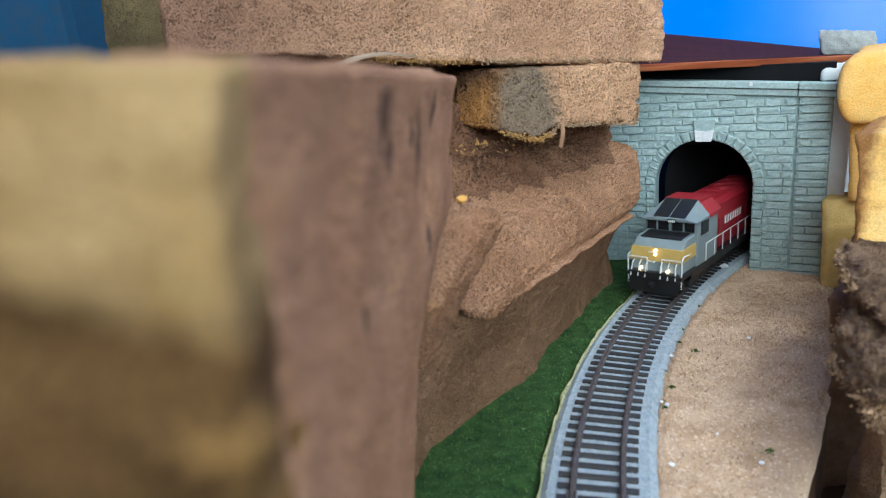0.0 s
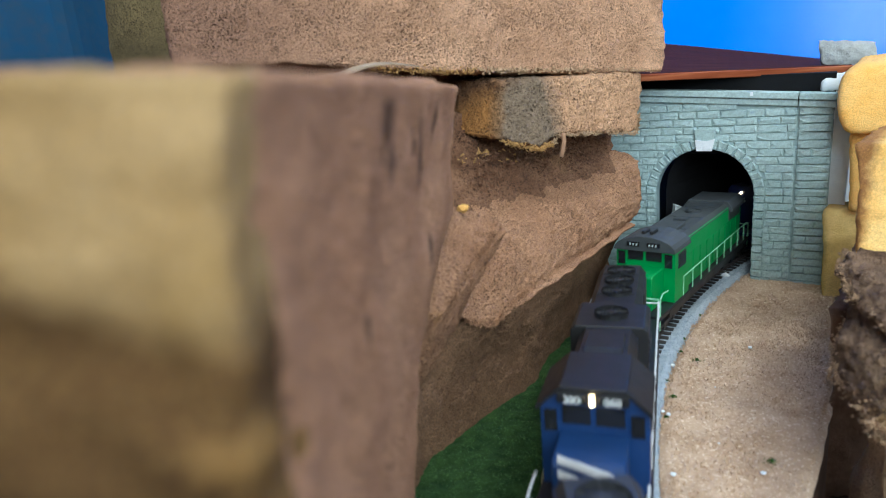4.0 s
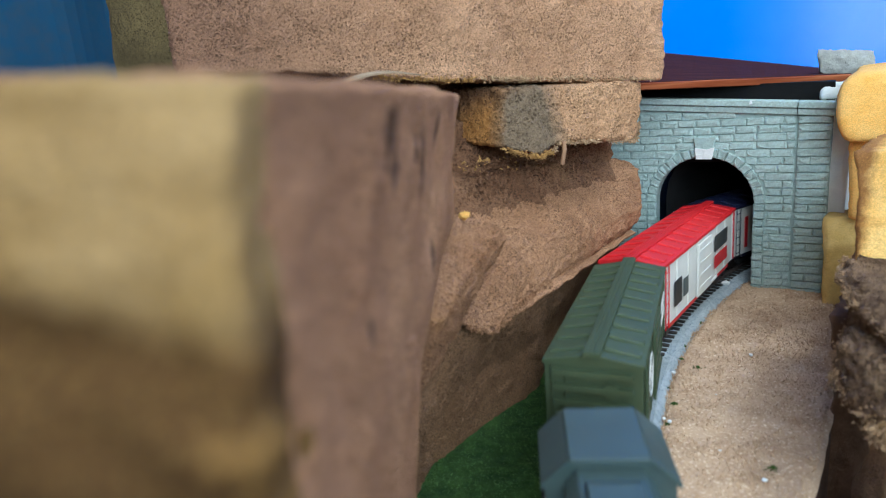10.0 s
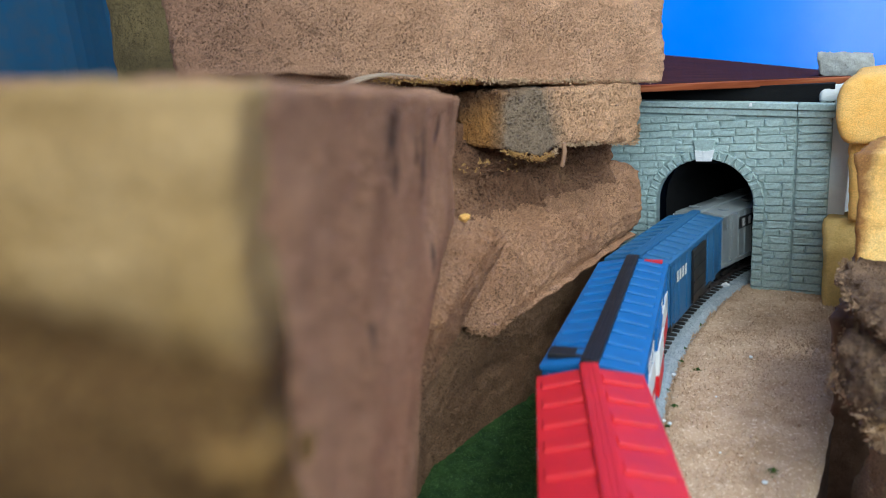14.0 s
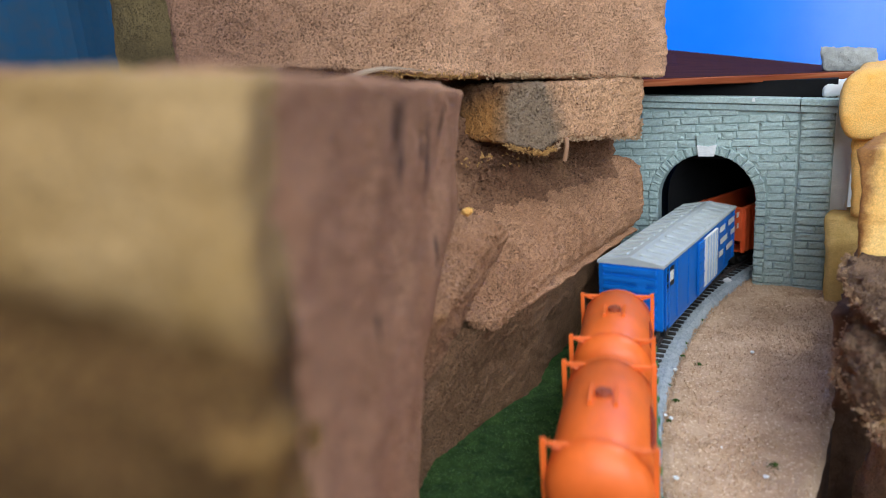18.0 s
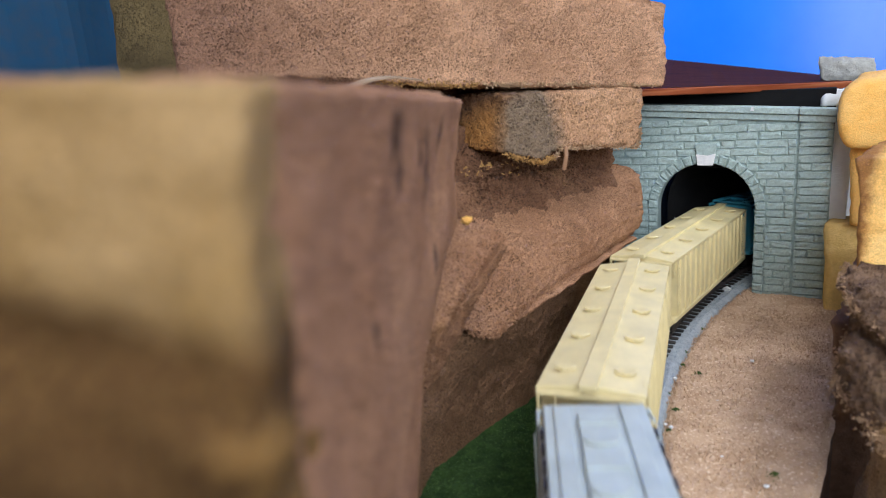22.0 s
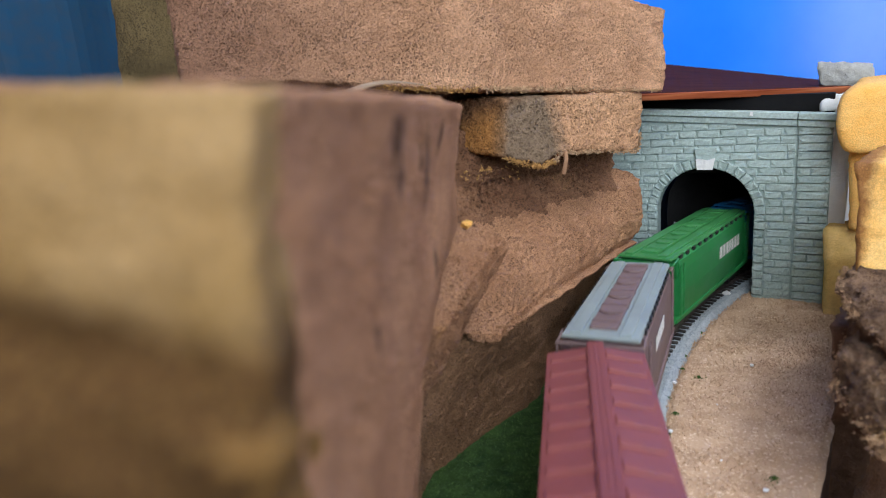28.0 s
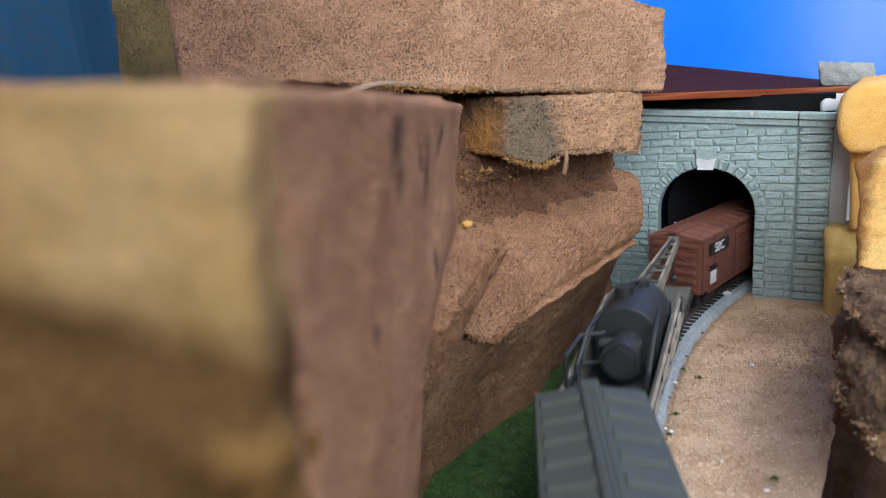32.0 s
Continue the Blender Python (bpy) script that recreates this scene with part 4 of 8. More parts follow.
    lip = [(0.0080, 0.2490, 0.0465), (0.0172, 0.2545, 0.0412), (0.0230, 0.2620, 0.0425), (0.0295, 0.2715, 0.0448), (0.0450, 0.2920, 0.0465), (0.0615, 0.3130, 0.0478), (0.0870, 0.3480, 0.0485), (0.1150, 0.3850, 0.0495)]
    fringe(shelf, lip, 1500, 0.0007, BROWN_FOAM, "ragged brown torn lip", 0.0006, 4)
    # pale split layer under the lip
    bm = B()
    path = lip[3:]
    secs = []
    for i in range(41):
        u = i / 40 * (len(path) - 1.001)
        k = int(u)
        p = Vector(path[k]).lerp(Vector(path[k + 1]), u - k)
        d = (Vector(path[k + 1]) - Vector(path[k])).normalized()
        out = Vector((d.y, -d.x, 0))
        w = 0.0012 + 0.0032 * min(1, i / 14) * (1 - 0.25 * math.sin(i * 0.9)) + 0.0005 * noise.noise(p * 300)
        e = 0.0018 + 0.0006 * noise.noise(p * 210)
        secs.append([bm.verts.new(p + out * x + Vector((0, 0, z))) for x, z in ((-0.006, -e), (w * 0.9, -e - 0.0012), (w, -e - 0.0002), (w * 0.4, -e + 0.0011), (-0.006, -e + 0.0014))])
    for a, b_ in zip(secs, secs[1:]):
        for i in range(5):
            j = (i + 1) % 5
            bm.faces.new((a[i], a[j], b_[j], b_[i]))
    bm.faces.new(secs[0]), bm.faces.new(secs[-1][::-1])
    bmesh.ops.recalc_face_normals(bm, faces=bm.faces)
    part("split_layer", bm, BROWN_FOAM, shelf, "pale split foam layer under the lip")
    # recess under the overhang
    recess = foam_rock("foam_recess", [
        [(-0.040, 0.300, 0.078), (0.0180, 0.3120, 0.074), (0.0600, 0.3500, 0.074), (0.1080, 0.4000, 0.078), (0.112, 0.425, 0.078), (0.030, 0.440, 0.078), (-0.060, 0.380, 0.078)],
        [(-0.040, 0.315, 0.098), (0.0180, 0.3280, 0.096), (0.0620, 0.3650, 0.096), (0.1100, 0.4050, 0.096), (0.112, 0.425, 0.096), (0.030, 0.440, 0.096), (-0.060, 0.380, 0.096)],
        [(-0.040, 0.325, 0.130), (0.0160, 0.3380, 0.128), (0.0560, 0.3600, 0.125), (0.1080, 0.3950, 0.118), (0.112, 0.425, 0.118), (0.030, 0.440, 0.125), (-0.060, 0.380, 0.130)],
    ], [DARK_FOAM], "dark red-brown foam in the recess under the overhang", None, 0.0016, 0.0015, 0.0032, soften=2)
    fringe(recess, [(0.0150, 0.3160, 0.1040), (0.0300, 0.3250, 0.1030), (0.0480, 0.3450, 0.1040), (0.0620, 0.3560, 0.1060)], 200, 0.0007, DARK_FOAM, "small torn foam bits", 0.0022, 8)
    fringe(recess, [(0.0180, 0.3150, 0.0930), (0.0500, 0.3470, 0.0960), (0.0900, 0.3820, 0.0960)], 500, 0.0010, DARK_FOAM, "dark torn foam bits", 0.0035, 9)
    fringe(recess, [(0.0135, 0.3180, 0.1035), (0.0230, 0.3230, 0.1045), (0.0300, 0.3270, 0.1050), (0.0480, 0.3380, 0.1010)], 40, 0.0012, GOLD_FRINGE, "yellowish torn flakes under the slab", 0.0022, 31)
    # overhanging slab
    slab = foam_rock("overhang_slab", [
        [(0.0125, 0.3380, 0.1155), (0.0335, 0.3150, 0.1125), (0.0525, 0.3180, 0.1065), (0.0640, 0.3270, 0.1120), (0.0860, 0.3440, 0.1095), (0.1130, 0.3620, 0.1055), (0.118, 0.410, 0.112), (0.010, 0.410, 0.118)],
        [(0.0130, 0.3410, 0.1280), (0.0340, 0.3170, 0.1260), (0.0565, 0.3230, 0.1220), (0.0670, 0.3320, 0.1220), (0.0900, 0.3490, 0.1220), (0.1170, 0.3660, 0.1210), (0.120, 0.410, 0.124), (0.010, 0.410, 0.130)],
        [(0.0145, 0.3450, 0.1430), (0.0341, 0.3190, 0.1418), (0.0598, 0.3300, 0.1402), (0.0690, 0.3370, 0.1398), (0.0930, 0.3540, 0.1390), (0.1196, 0.3700, 0.1380), (0.121, 0.410, 0.139), (0.010, 0.410, 0.143)],
    ], [SLAB_FOAM], "overhanging brown foam slab with a smoke-grey torn end", None, 0.0010, 0.0012, 0.0012, soften=2)
    low = [(0.0335, 0.3160, 0.1122), (0.0430, 0.3168, 0.1085), (0.0525, 0.3185, 0.1062), (0.0590, 0.3235, 0.1080)]
    fringe(slab, low, 900, 0.0005, GOLD_FRINGE, "yellow torn foam along the lower edge", 0.0007, 5)
    fringe(slab, [(0.0590, 0.3235, 0.1080), (0.0640, 0.3275, 0.1116), (0.0860, 0.3445, 0.1092), (0.1130, 0.3620, 0.1052), (0.1165, 0.3660, 0.1150)], 1100, 0.0006, FRINGE, "ragged pale torn edge", 0.0006, 6)
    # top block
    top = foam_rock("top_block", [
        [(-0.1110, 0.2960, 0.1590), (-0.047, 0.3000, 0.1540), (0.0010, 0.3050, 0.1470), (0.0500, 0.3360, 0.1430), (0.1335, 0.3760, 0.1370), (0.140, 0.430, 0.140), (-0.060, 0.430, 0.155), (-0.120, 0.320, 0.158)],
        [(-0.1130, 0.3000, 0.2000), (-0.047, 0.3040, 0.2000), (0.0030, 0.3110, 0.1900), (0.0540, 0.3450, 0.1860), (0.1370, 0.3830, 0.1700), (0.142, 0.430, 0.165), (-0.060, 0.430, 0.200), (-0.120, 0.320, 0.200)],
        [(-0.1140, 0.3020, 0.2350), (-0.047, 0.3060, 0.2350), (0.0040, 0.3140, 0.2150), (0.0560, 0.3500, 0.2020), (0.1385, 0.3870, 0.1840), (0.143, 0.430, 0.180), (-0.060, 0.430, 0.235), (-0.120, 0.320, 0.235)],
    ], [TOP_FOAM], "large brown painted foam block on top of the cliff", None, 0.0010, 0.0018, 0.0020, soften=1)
    fringe(top, [(-0.0250, 0.3030, 0.1512), (0.0010, 0.3055, 0.1480), (0.0250, 0.3205, 0.1462)], 420, 0.0005, GOLD_FRINGE, "orange torn foam along the lower edge", 0.0009, 10)
    fringe(top, [(0.0250, 0.3205, 0.1462), (0.0500, 0.3360, 0.1445), (0.1320, 0.3752, 0.1380)], 1100, 0.0006, FRINGE, "ragged pale torn edge", 0.0006, 11)
    foam_rock("back_block", [
        [(-0.172, 0.362, 0.10), (-0.105, 0.340, 0.10), (-0.07, 0.440, 0.10), (-0.170, 0.450, 0.10)],
        [(-0.170, 0.364, 0.17), (-0.105, 0.342, 0.17), (-0.07, 0.440, 0.17), (-0.168, 0.450, 0.17)],
        [(-0.166, 0.366, 0.24), (-0.105, 0.344, 0.24), (-0.07, 0.440, 0.24), (-0.165, 0.450, 0.24)],
    ], [OLIVE_FOAM], "olive brown foam block behind the cliff", None, 0.0008, 0.004, 0.0016, soften=1)
    # plain foam packing that carries the upper blocks, behind what is seen
    foam_rock("cliff_core", [
        [(-0.150, 0.250, Z0), (-0.060, 0.285, Z0), (0.050, 0.400, Z0), (0.060, 0.446, Z0), (-0.175, 0.452, Z0)],
        [(-0.150, 0.250, 0.100), (-0.060, 0.330, 0.100), (0.000, 0.400, 0.100), (0.030, 0.446, 0.100), (-0.175, 0.452, 0.100)],
        [(-0.150, 0.262, 0.156), (-0.080, 0.335, 0.153), (0.000, 0.400, 0.150), (0.030, 0.446, 0.150), (-0.175, 0.452, 0.158)],
    ], [DARK_FOAM], "dark brown foam core of the cliff", None, 0.0008, 0.005, 0.001, soften=1)
    # added filler: darkens the crack and hides the blue wall behind it
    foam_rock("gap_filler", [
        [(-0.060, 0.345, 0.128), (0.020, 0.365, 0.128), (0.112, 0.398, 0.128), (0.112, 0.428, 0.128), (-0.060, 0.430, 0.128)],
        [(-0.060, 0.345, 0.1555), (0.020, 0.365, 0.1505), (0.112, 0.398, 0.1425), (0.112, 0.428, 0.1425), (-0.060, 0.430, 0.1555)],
    ], [DARK_FOAM], "added dark filler that keeps the crack between the slabs dark", None, 0.0006, 0.004, 0.0008, soften=1)
    # right-hand rocks
    foam_rock("yellow_block", [
        [(0.2340, 0.3650, 0.0935), (0.2900, 0.3400, 0.0935), (0.320, 0.420, 0.0935), (0.2860, 0.440, 0.0935)],
        [(0.2300, 0.3680, 0.1050), (0.2900, 0.3400, 0.1050), (0.320, 0.420, 0.1050), (0.2840, 0.440, 0.1050)],
        [(0.2330, 0.3720, 0.1260), (0.2900, 0.3420, 0.1260), (0.320, 0.420, 0.1260), (0.2860, 0.440, 0.1260)],
        [(0.2440, 0.3750, 0.1330), (0.2900, 0.3480, 0.1350), (0.320, 0.420, 0.1365), (0.2900, 0.440, 0.1345)],
    ], [YELLOW_FOAM], "bare yellow foam block beside the portal", None, 0.0004, 0.003, 0.0008, soften=3)
    foam_rock("yellow_footing", [
        [(0.2320, 0.3730, Z0), (0.2800, 0.3550, Z0), (0.300, 0.400, Z0), (0.2480, 0.402, Z0)],
        [(0.2345, 0.3760, 0.020), (0.2800, 0.3580, 0.020), (0.300, 0.400, 0.020), (0.2490, 0.402, 0.020)],
        [(0.2350, 0.3835, 0.046), (0.2800, 0.3650, 0.046), (0.300, 0.402, 0.046), (0.2500, 0.403, 0.046)],
    ], [PALE_FOAM], "dull yellow foam footing beside the portal", None, 0.0005, 0.003, 0.0012, soften=2)
    foam_rock("yellow_pillar", [
        [(0.2440, 0.372, 0.046), (0.2900, 0.352, 0.046), (0.300, 0.395, 0.046), (0.2640, 0.398, 0.046)],
        [(0.2440, 0.375, 0.070), (0.2900, 0.355, 0.070), (0.300, 0.395, 0.070), (0.2650, 0.398, 0.070)],
        [(0.2450, 0.378, 0.094), (0.2900, 0.358, 0.094), (0.300, 0.400, 0.094), (0.2680, 0.400, 0.094)],
    ], [YELLOW_FOAM], "yellow foam upright under the yellow block", None, 0.0005, 0.003, 0.0012, soften=2)
    foam_rock("striped_foam_face", [
        [(0.1690, 0.2520, 0.0560), (0.205, 0.2250, 0.0530), (0.255, 0.300, 0.053), (0.222, 0.318, 0.056)],
        [(0.1735, 0.2580, 0.0700), (0.207, 0.2270, 0.0680), (0.255, 0.300, 0.068), (0.224, 0.320, 0.070)],
        [(0.1770, 0.2660, 0.0880), (0.209, 0.2310, 0.0880), (0.255, 0.300, 0.088), (0.225, 0.322, 0.088)],
        [(0.1800, 0.2750, 0.1025), (0.211, 0.2340, 0.1060), (0.256, 0.300, 0.106), (0.226, 0.324, 0.1025)],
    ], [STRIPED_FOAM], "yellow foam rock face with faint brown stripes", None, 0.0007, 0.0022, 0.0014, soften=1)
    torn = foam_rock("torn_rock", [
        [(0.1380, 0.1700, 0.0300), (0.1450, 0.1400, 0.0260), (0.2230, 0.1500, 0.0260), (0.2430, 0.2700, 0.0260), (0.2050, 0.2900, 0.0340), (0.1600, 0.2200, 0.0300), (0.1480, 0.2020, 0.0300)],
        [(0.1236, 0.1660, 0.0345), (0.1300, 0.1400, 0.0320), (0.2200, 0.1520, 0.0340), (0.2440, 0.2700, 0.0340), (0.2060, 0.2900, 0.0400), (0.1445, 0.2170, 0.0370), (0.1326, 0.2000, 0.0350)],
        [(0.1300, 0.1690, 0.0440), (0.1400, 0.1450, 0.0420), (0.2190, 0.1560, 0.0420), (0.2440, 0.2720, 0.0420), (0.2070, 0.2910, 0.0450), (0.1470, 0.2190, 0.0460), (0.1350, 0.2020, 0.0450)],
        [(0.1420, 0.1820, 0.0490), (0.1560, 0.1560, 0.0480), (0.2180, 0.1600, 0.0480), (0.2440, 0.2750, 0.0480), (0.2080, 0.2920, 0.0500), (0.1530, 0.2280, 0.0510), (0.1440, 0.2120, 0.0500)],
        [(0.1400, 0.1900, 0.0560), (0.1600, 0.1700, 0.0560), (0.2180, 0.1700, 0.0560), (0.2440, 0.2780, 0.0560), (0.2080, 0.2930, 0.0560), (0.1530, 0.2360, 0.0590), (0.1450, 0.2150, 0.0570)],
        [(0.1480, 0.1970, 0.0610), (0.1700, 0.1800, 0.0610), (0.2180, 0.1750, 0.0610), (0.2440, 0.2800, 0.0600), (0.2090, 0.2940, 0.0600), (0.1600, 0.2400, 0.0630), (0.1520, 0.2200, 0.0620)],
    ], [TORN_FOAM], "torn dark brown foam rock overhanging the field", None, 0.0016, 0.0011, 0.0026, soften=1)
    fringe(torn, [(0.1250, 0.1640, 0.0345), (0.1236, 0.1660, 0.0345), (0.1326, 0.2000, 0.0352), (0.1445, 0.2170, 0.0372), (0.1600, 0.2350, 0.0380)], 3200, 0.00055, FRINGE, "pale torn foam fringe", 0.0016, 12)
    fringe(torn, [(0.1400, 0.1900, 0.0560), (0.1450, 0.2150, 0.0572), (0.1530, 0.2360, 0.0592), (0.1700, 0.2580, 0.0600)], 1500, 0.00048, FRINGE, "thin pale torn foam fringe", 0.0008, 13)
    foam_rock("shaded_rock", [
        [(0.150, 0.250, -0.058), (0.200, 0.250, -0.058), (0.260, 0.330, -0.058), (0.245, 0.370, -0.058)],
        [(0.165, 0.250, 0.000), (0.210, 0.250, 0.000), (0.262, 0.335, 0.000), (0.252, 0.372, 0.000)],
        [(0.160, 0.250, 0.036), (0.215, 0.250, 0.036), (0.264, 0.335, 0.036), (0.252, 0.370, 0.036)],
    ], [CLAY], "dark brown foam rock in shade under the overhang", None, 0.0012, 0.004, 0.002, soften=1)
    foam_rock("tan_boulder", [
        [(0.1360, 0.1800, -0.058), (0.180, 0.165, -0.058), (0.200, 0.210, -0.058), (0.1550, 0.2250, -0.058)],
        [(0.1385, 0.1840, -0.020), (0.178, 0.170, -0.020), (0.196, 0.206, -0.020), (0.1550, 0.2200, -0.020)],
        [(0.1430, 0.1880, 0.016), (0.175, 0.176, 0.016), (0.190, 0.200, 0.016), (0.1560, 0.2120, 0.016)],
    ], [TAN_FOAM], "pale tan foam boulder in the hollow", None, 0.0012, 0.003, 0.003, soften=2)
    # grey plaster rock over the corner, with its pale pedestal
    foam_rock("plaster_pedestal", [
        [(0.256, 0.452, -0.0105), (0.325, 0.445, -0.0105), (0.335, 0.485, -0.0105), (0.268, 0.490, -0.0105)],
        [(0.258, 0.454, 0.060), (0.322, 0.448, 0.060), (0.332, 0.485, 0.060), (0.272, 0.490, 0.060)],
        [(0.263, 0.456, 0.123), (0.320, 0.452, 0.121), (0.330, 0.485, 0.121), (0.280, 0.490, 0.121)],
    ], [PLASTER], "whitish plaster lump under the grey rock", None, 0.0008, 0.004, 0.003, category="plaster", soften=2)
    foam_rock("grey_rock", [
        [(0.2870, 0.462, 0.1220), (0.304, 0.455, 0.1220), (0.316, 0.480, 0.1220), (0.3010, 0.488, 0.1220)],
        [(0.2745, 0.460, 0.1320), (0.3080, 0.453, 0.1320), (0.322, 0.482, 0.1320), (0.2940, 0.490, 0.1320)],
        [(0.2730, 0.461, 0.1430), (0.3080, 0.453, 0.1395), (0.322, 0.484, 0.1395), (0.2930, 0.490, 0.1430)],
        [(0.2735, 0.462, 0.1465), (0.3075, 0.455, 0.1425), (0.322, 0.484, 0.1425), (0.2930, 0.490, 0.1465)],
    ], [GREY_ROCK], "grey plaster rock with rough flat top", None, 0.0014, 0.0022, 0.0012, category="rock", soften=0)
    foam_rock("plaster_dab", [
        [(0.2440, 0.4060, 0.1160), (0.2600, 0.3990, 0.1160), (0.2680, 0.4180, 0.1160), (0.2500, 0.4240, 0.1160)],
        [(0.2430, 0.4070, 0.1215), (0.2600, 0.4000, 0.1215), (0.2680, 0.4180, 0.1215), (0.2500, 0.4240, 0.1215)],
        [(0.2480, 0.4090, 0.1255), (0.2600, 0.4040, 0.1270), (0.2660, 0.4180, 0.1270), (0.2520, 0.4230, 0.1255)],
    ], [PLASTER], "grey-white plaster dab on the portal corner", None, 0.0008, 0.002, 0.0016, category="plaster", soften=2)
    # white plaster strip between portal and foam
    bm = B()
    prism(bm, [(0.0395, -0.010), (0.0490, -0.010), (0.0515, 0.100), (0.0415, 0.108)], 0.004, 0.010, "y")
    o = part("plaster_strip", bm, PLASTER)
    o.matrix_world = PORTAL
    tagged(o, "white plaster strip beside the portal", "plaster", kind="structure")


def details():
    # wooden board lying over the tunnel
    bm = B()
    n = 24
    lo, hi = [], []
    front = [Vector((0.085, 0.437, 0.1330)), Vector((0.2760, 0.4280, 0.1248))]
    for i in range(n + 1):
        t = i / n
        f = front[0].lerp(front[1], t)
        back = Vector((0.16 + 0.34 * t, 0.80 + 0.02 * math.sin(t * 3.1), 0.1762 - 0.058 * t + 0.0026 * math.sin(math.pi * t)))
        lo.append((f, back))
    V = [[bm.verts.new(p + Vector((0, 0, dz))) for dz in (0.0, 0.0052)] + [bm.verts.new(q + Vector((0, 0, dz))) for dz in (0.0, 0.0052)] for p, q in lo]
    for i in range(n):
        a, b = V[i], V[i + 1]
        for p, q in ((0, 1), (1, 3), (3, 2), (2, 0)):
            bm.faces.new((a[p], b[p], b[q], a[q]))
    bm.faces.new((V[0][0], V[0][1], V[0][3], V[0][2]))
    bm.faces.new((V[n][0], V[n][2], V[n][3], V[n][1]))
    bmesh.ops.recalc_face_normals(bm, faces=bm.faces)
    board = tagged(part("wooden_board", bm, WOOD), "dark red-brown wooden board laid over the tunnel", "board")
    bm = B()
    u = (front[1] - front[0]).normalized()
    nrm = Vector((u.y, -u.x, 0)).normalized()
    q = [[bm.verts.new(p + nrm * a + Vector((0, 0, z))) for a, z in ((0.0004, 0.0002), (0.0024, 0.0006), (0.0026, 0.0042), (0.0004, 0.0050))] for p in front]
    for i in range(4):
        bm.faces.new((q[0][i], q[1][i], q[1][(i + 1) % 4], q[0][(i + 1) % 4]))
    bm.faces.new(q[0][::-1]), bm.faces.new(q[1])
    bmesh.ops.recalc_face_normals(bm, faces=bm.faces)
    part("front_edge", bm, WOOD_EDGE, board, "lighter brown front edge of the board")
    # pale curled strip of paper in the gap under the top block
    bm = B()
    pts = [(-0.0395 + 0.0036 * k, 0.252 + 0.0032 * k, 0.1487 + 0.0022 * math.sin(max(0, k - 2) * 0.42) + 0.0002 * k) for k in range(11)]
    va = [bm.verts.new(p) for p in pts]
    vb = [bm.verts.new((p[0] - 0.004, p[1] + 0.012, p[2] + 0.0012)) for p in pts]
    for i in range(len(pts) - 1):
        bm.faces.new((va[i], va[i + 1], vb[i + 1], vb[i]))
    o = part("paper_strip", bm, rough_mat("pale_paper", (0.28, 0.20, 0.13), (0.42, 0.32, 0.23), 100, 0.0003))
    md = o.modifiers.new("thick", "SOLIDIFY")
    md.thickness = 0.0006
    tagged(o, "pale curled strip of paper stuck in the crack", "paper strip")
    for k, (x, y, s) in enumerate(((0.156, 0.308, 0.0013), (0.111, 0.296, 0.0013), (0.092, 0.250, 0.0012), (0.0785, 0.208, 0.0013), (0.110, 0.204, 0.0013), (0.132, 0.341, 0.0007), (0.0905, 0.253, 0.0009), (0.121, 0.270, 0.0006), (0.103, 0.225, 0.0006))):
        crumb("plaster_crumb", x, y, -0.0055, s, WHITE_CHIP, "white plaster crumb lying on the straw ground", "crumb", "white plaster crumbs", k)
    crumb("plaster_chip", 0.1918, 0.4165, -0.0030, 0.0036, WHITE_CHIP, "white plaster chip beside the ballast at the tunnel mouth", "crumb", "white plaster crumbs", 40)
    for k, (x, y, s) in enumerate(((0.1503, 0.3587, 0.0018), (0.1284, 0.3278, 0.0020), (0.1245, 0.2999, 0.0030), (0.1210, 0.3120, 0.0013), (0.1019, 0.2817, 0.0016), (0.0997, 0.2661, 0.0018), (0.1170, 0.2110, 0.0034), (0.0905, 0.2490, 0.0014))):
        rnd = random.Random(60 + k)
        vs, fs = [], []
        for j in range(90):
            a, d = rnd.uniform(0, 6.28), abs(rnd.gauss(0, 0.5)) * s
            px, py, pz = x + d * math.cos(a), y + d * math.sin(a), -0.0064 + rnd.uniform(0, 0.45) * max(0, s - d)
            q = rnd.uniform(0.00018, 0.0005)
            i = len(vs)
            vs += [(px + q * rnd.uniform(-1, 1), py + q * rnd.uniform(-1, 1), pz + q * rnd.uniform(-1, 1)) for _ in range(3)] + [(px, py, pz + 1.3 * q)]
            fs += [(i, i + 1, i + 3), (i + 1, i + 2, i + 3), (i + 2, i, i + 3)]
        tagged(new("green_clump", data_mesh("green_clump", vs, fs, WEED)), "small dark green foam weed clump on the straw ground", "clump", "green clumps")
    for k, (x, y, z, s, mm) in enumerate(((-0.0045, 0.2125, 0.104, 0.0012, BROWN_FOAM), (0.0335, 0.2855, 0.026, 0.0016, BROWN_FOAM), (-0.0130, 0.1905, 0.0725, 0.0017, YELLOW_FOAM), (0.0085, 0.2265, 0.0990, 0.0032, YELLOW_FOAM))):
        crumb("foam_nub", x, y, z, s, mm, "small torn foam nub on the rock", "foam nub", "foam nubs", 90 + k)
    # glue drip hanging from the slab
    bm = B()
    bent(bm, [(0.0655, 0.3275, 0.1125), (0.0660, 0.3278, 0.108), (0.0652, 0.3280, 0.1035), (0.0645, 0.3282, 0.1005)], 0.0012, 7)
    tagged(part("glue_drip", bm, rough_mat("hardened_glue", (0.3, 0.17, 0.1), (0.42, 0.25, 0.15), 200, 0.0002, 0.35)), "hardened brown glue drip under the slab", "glue drip")


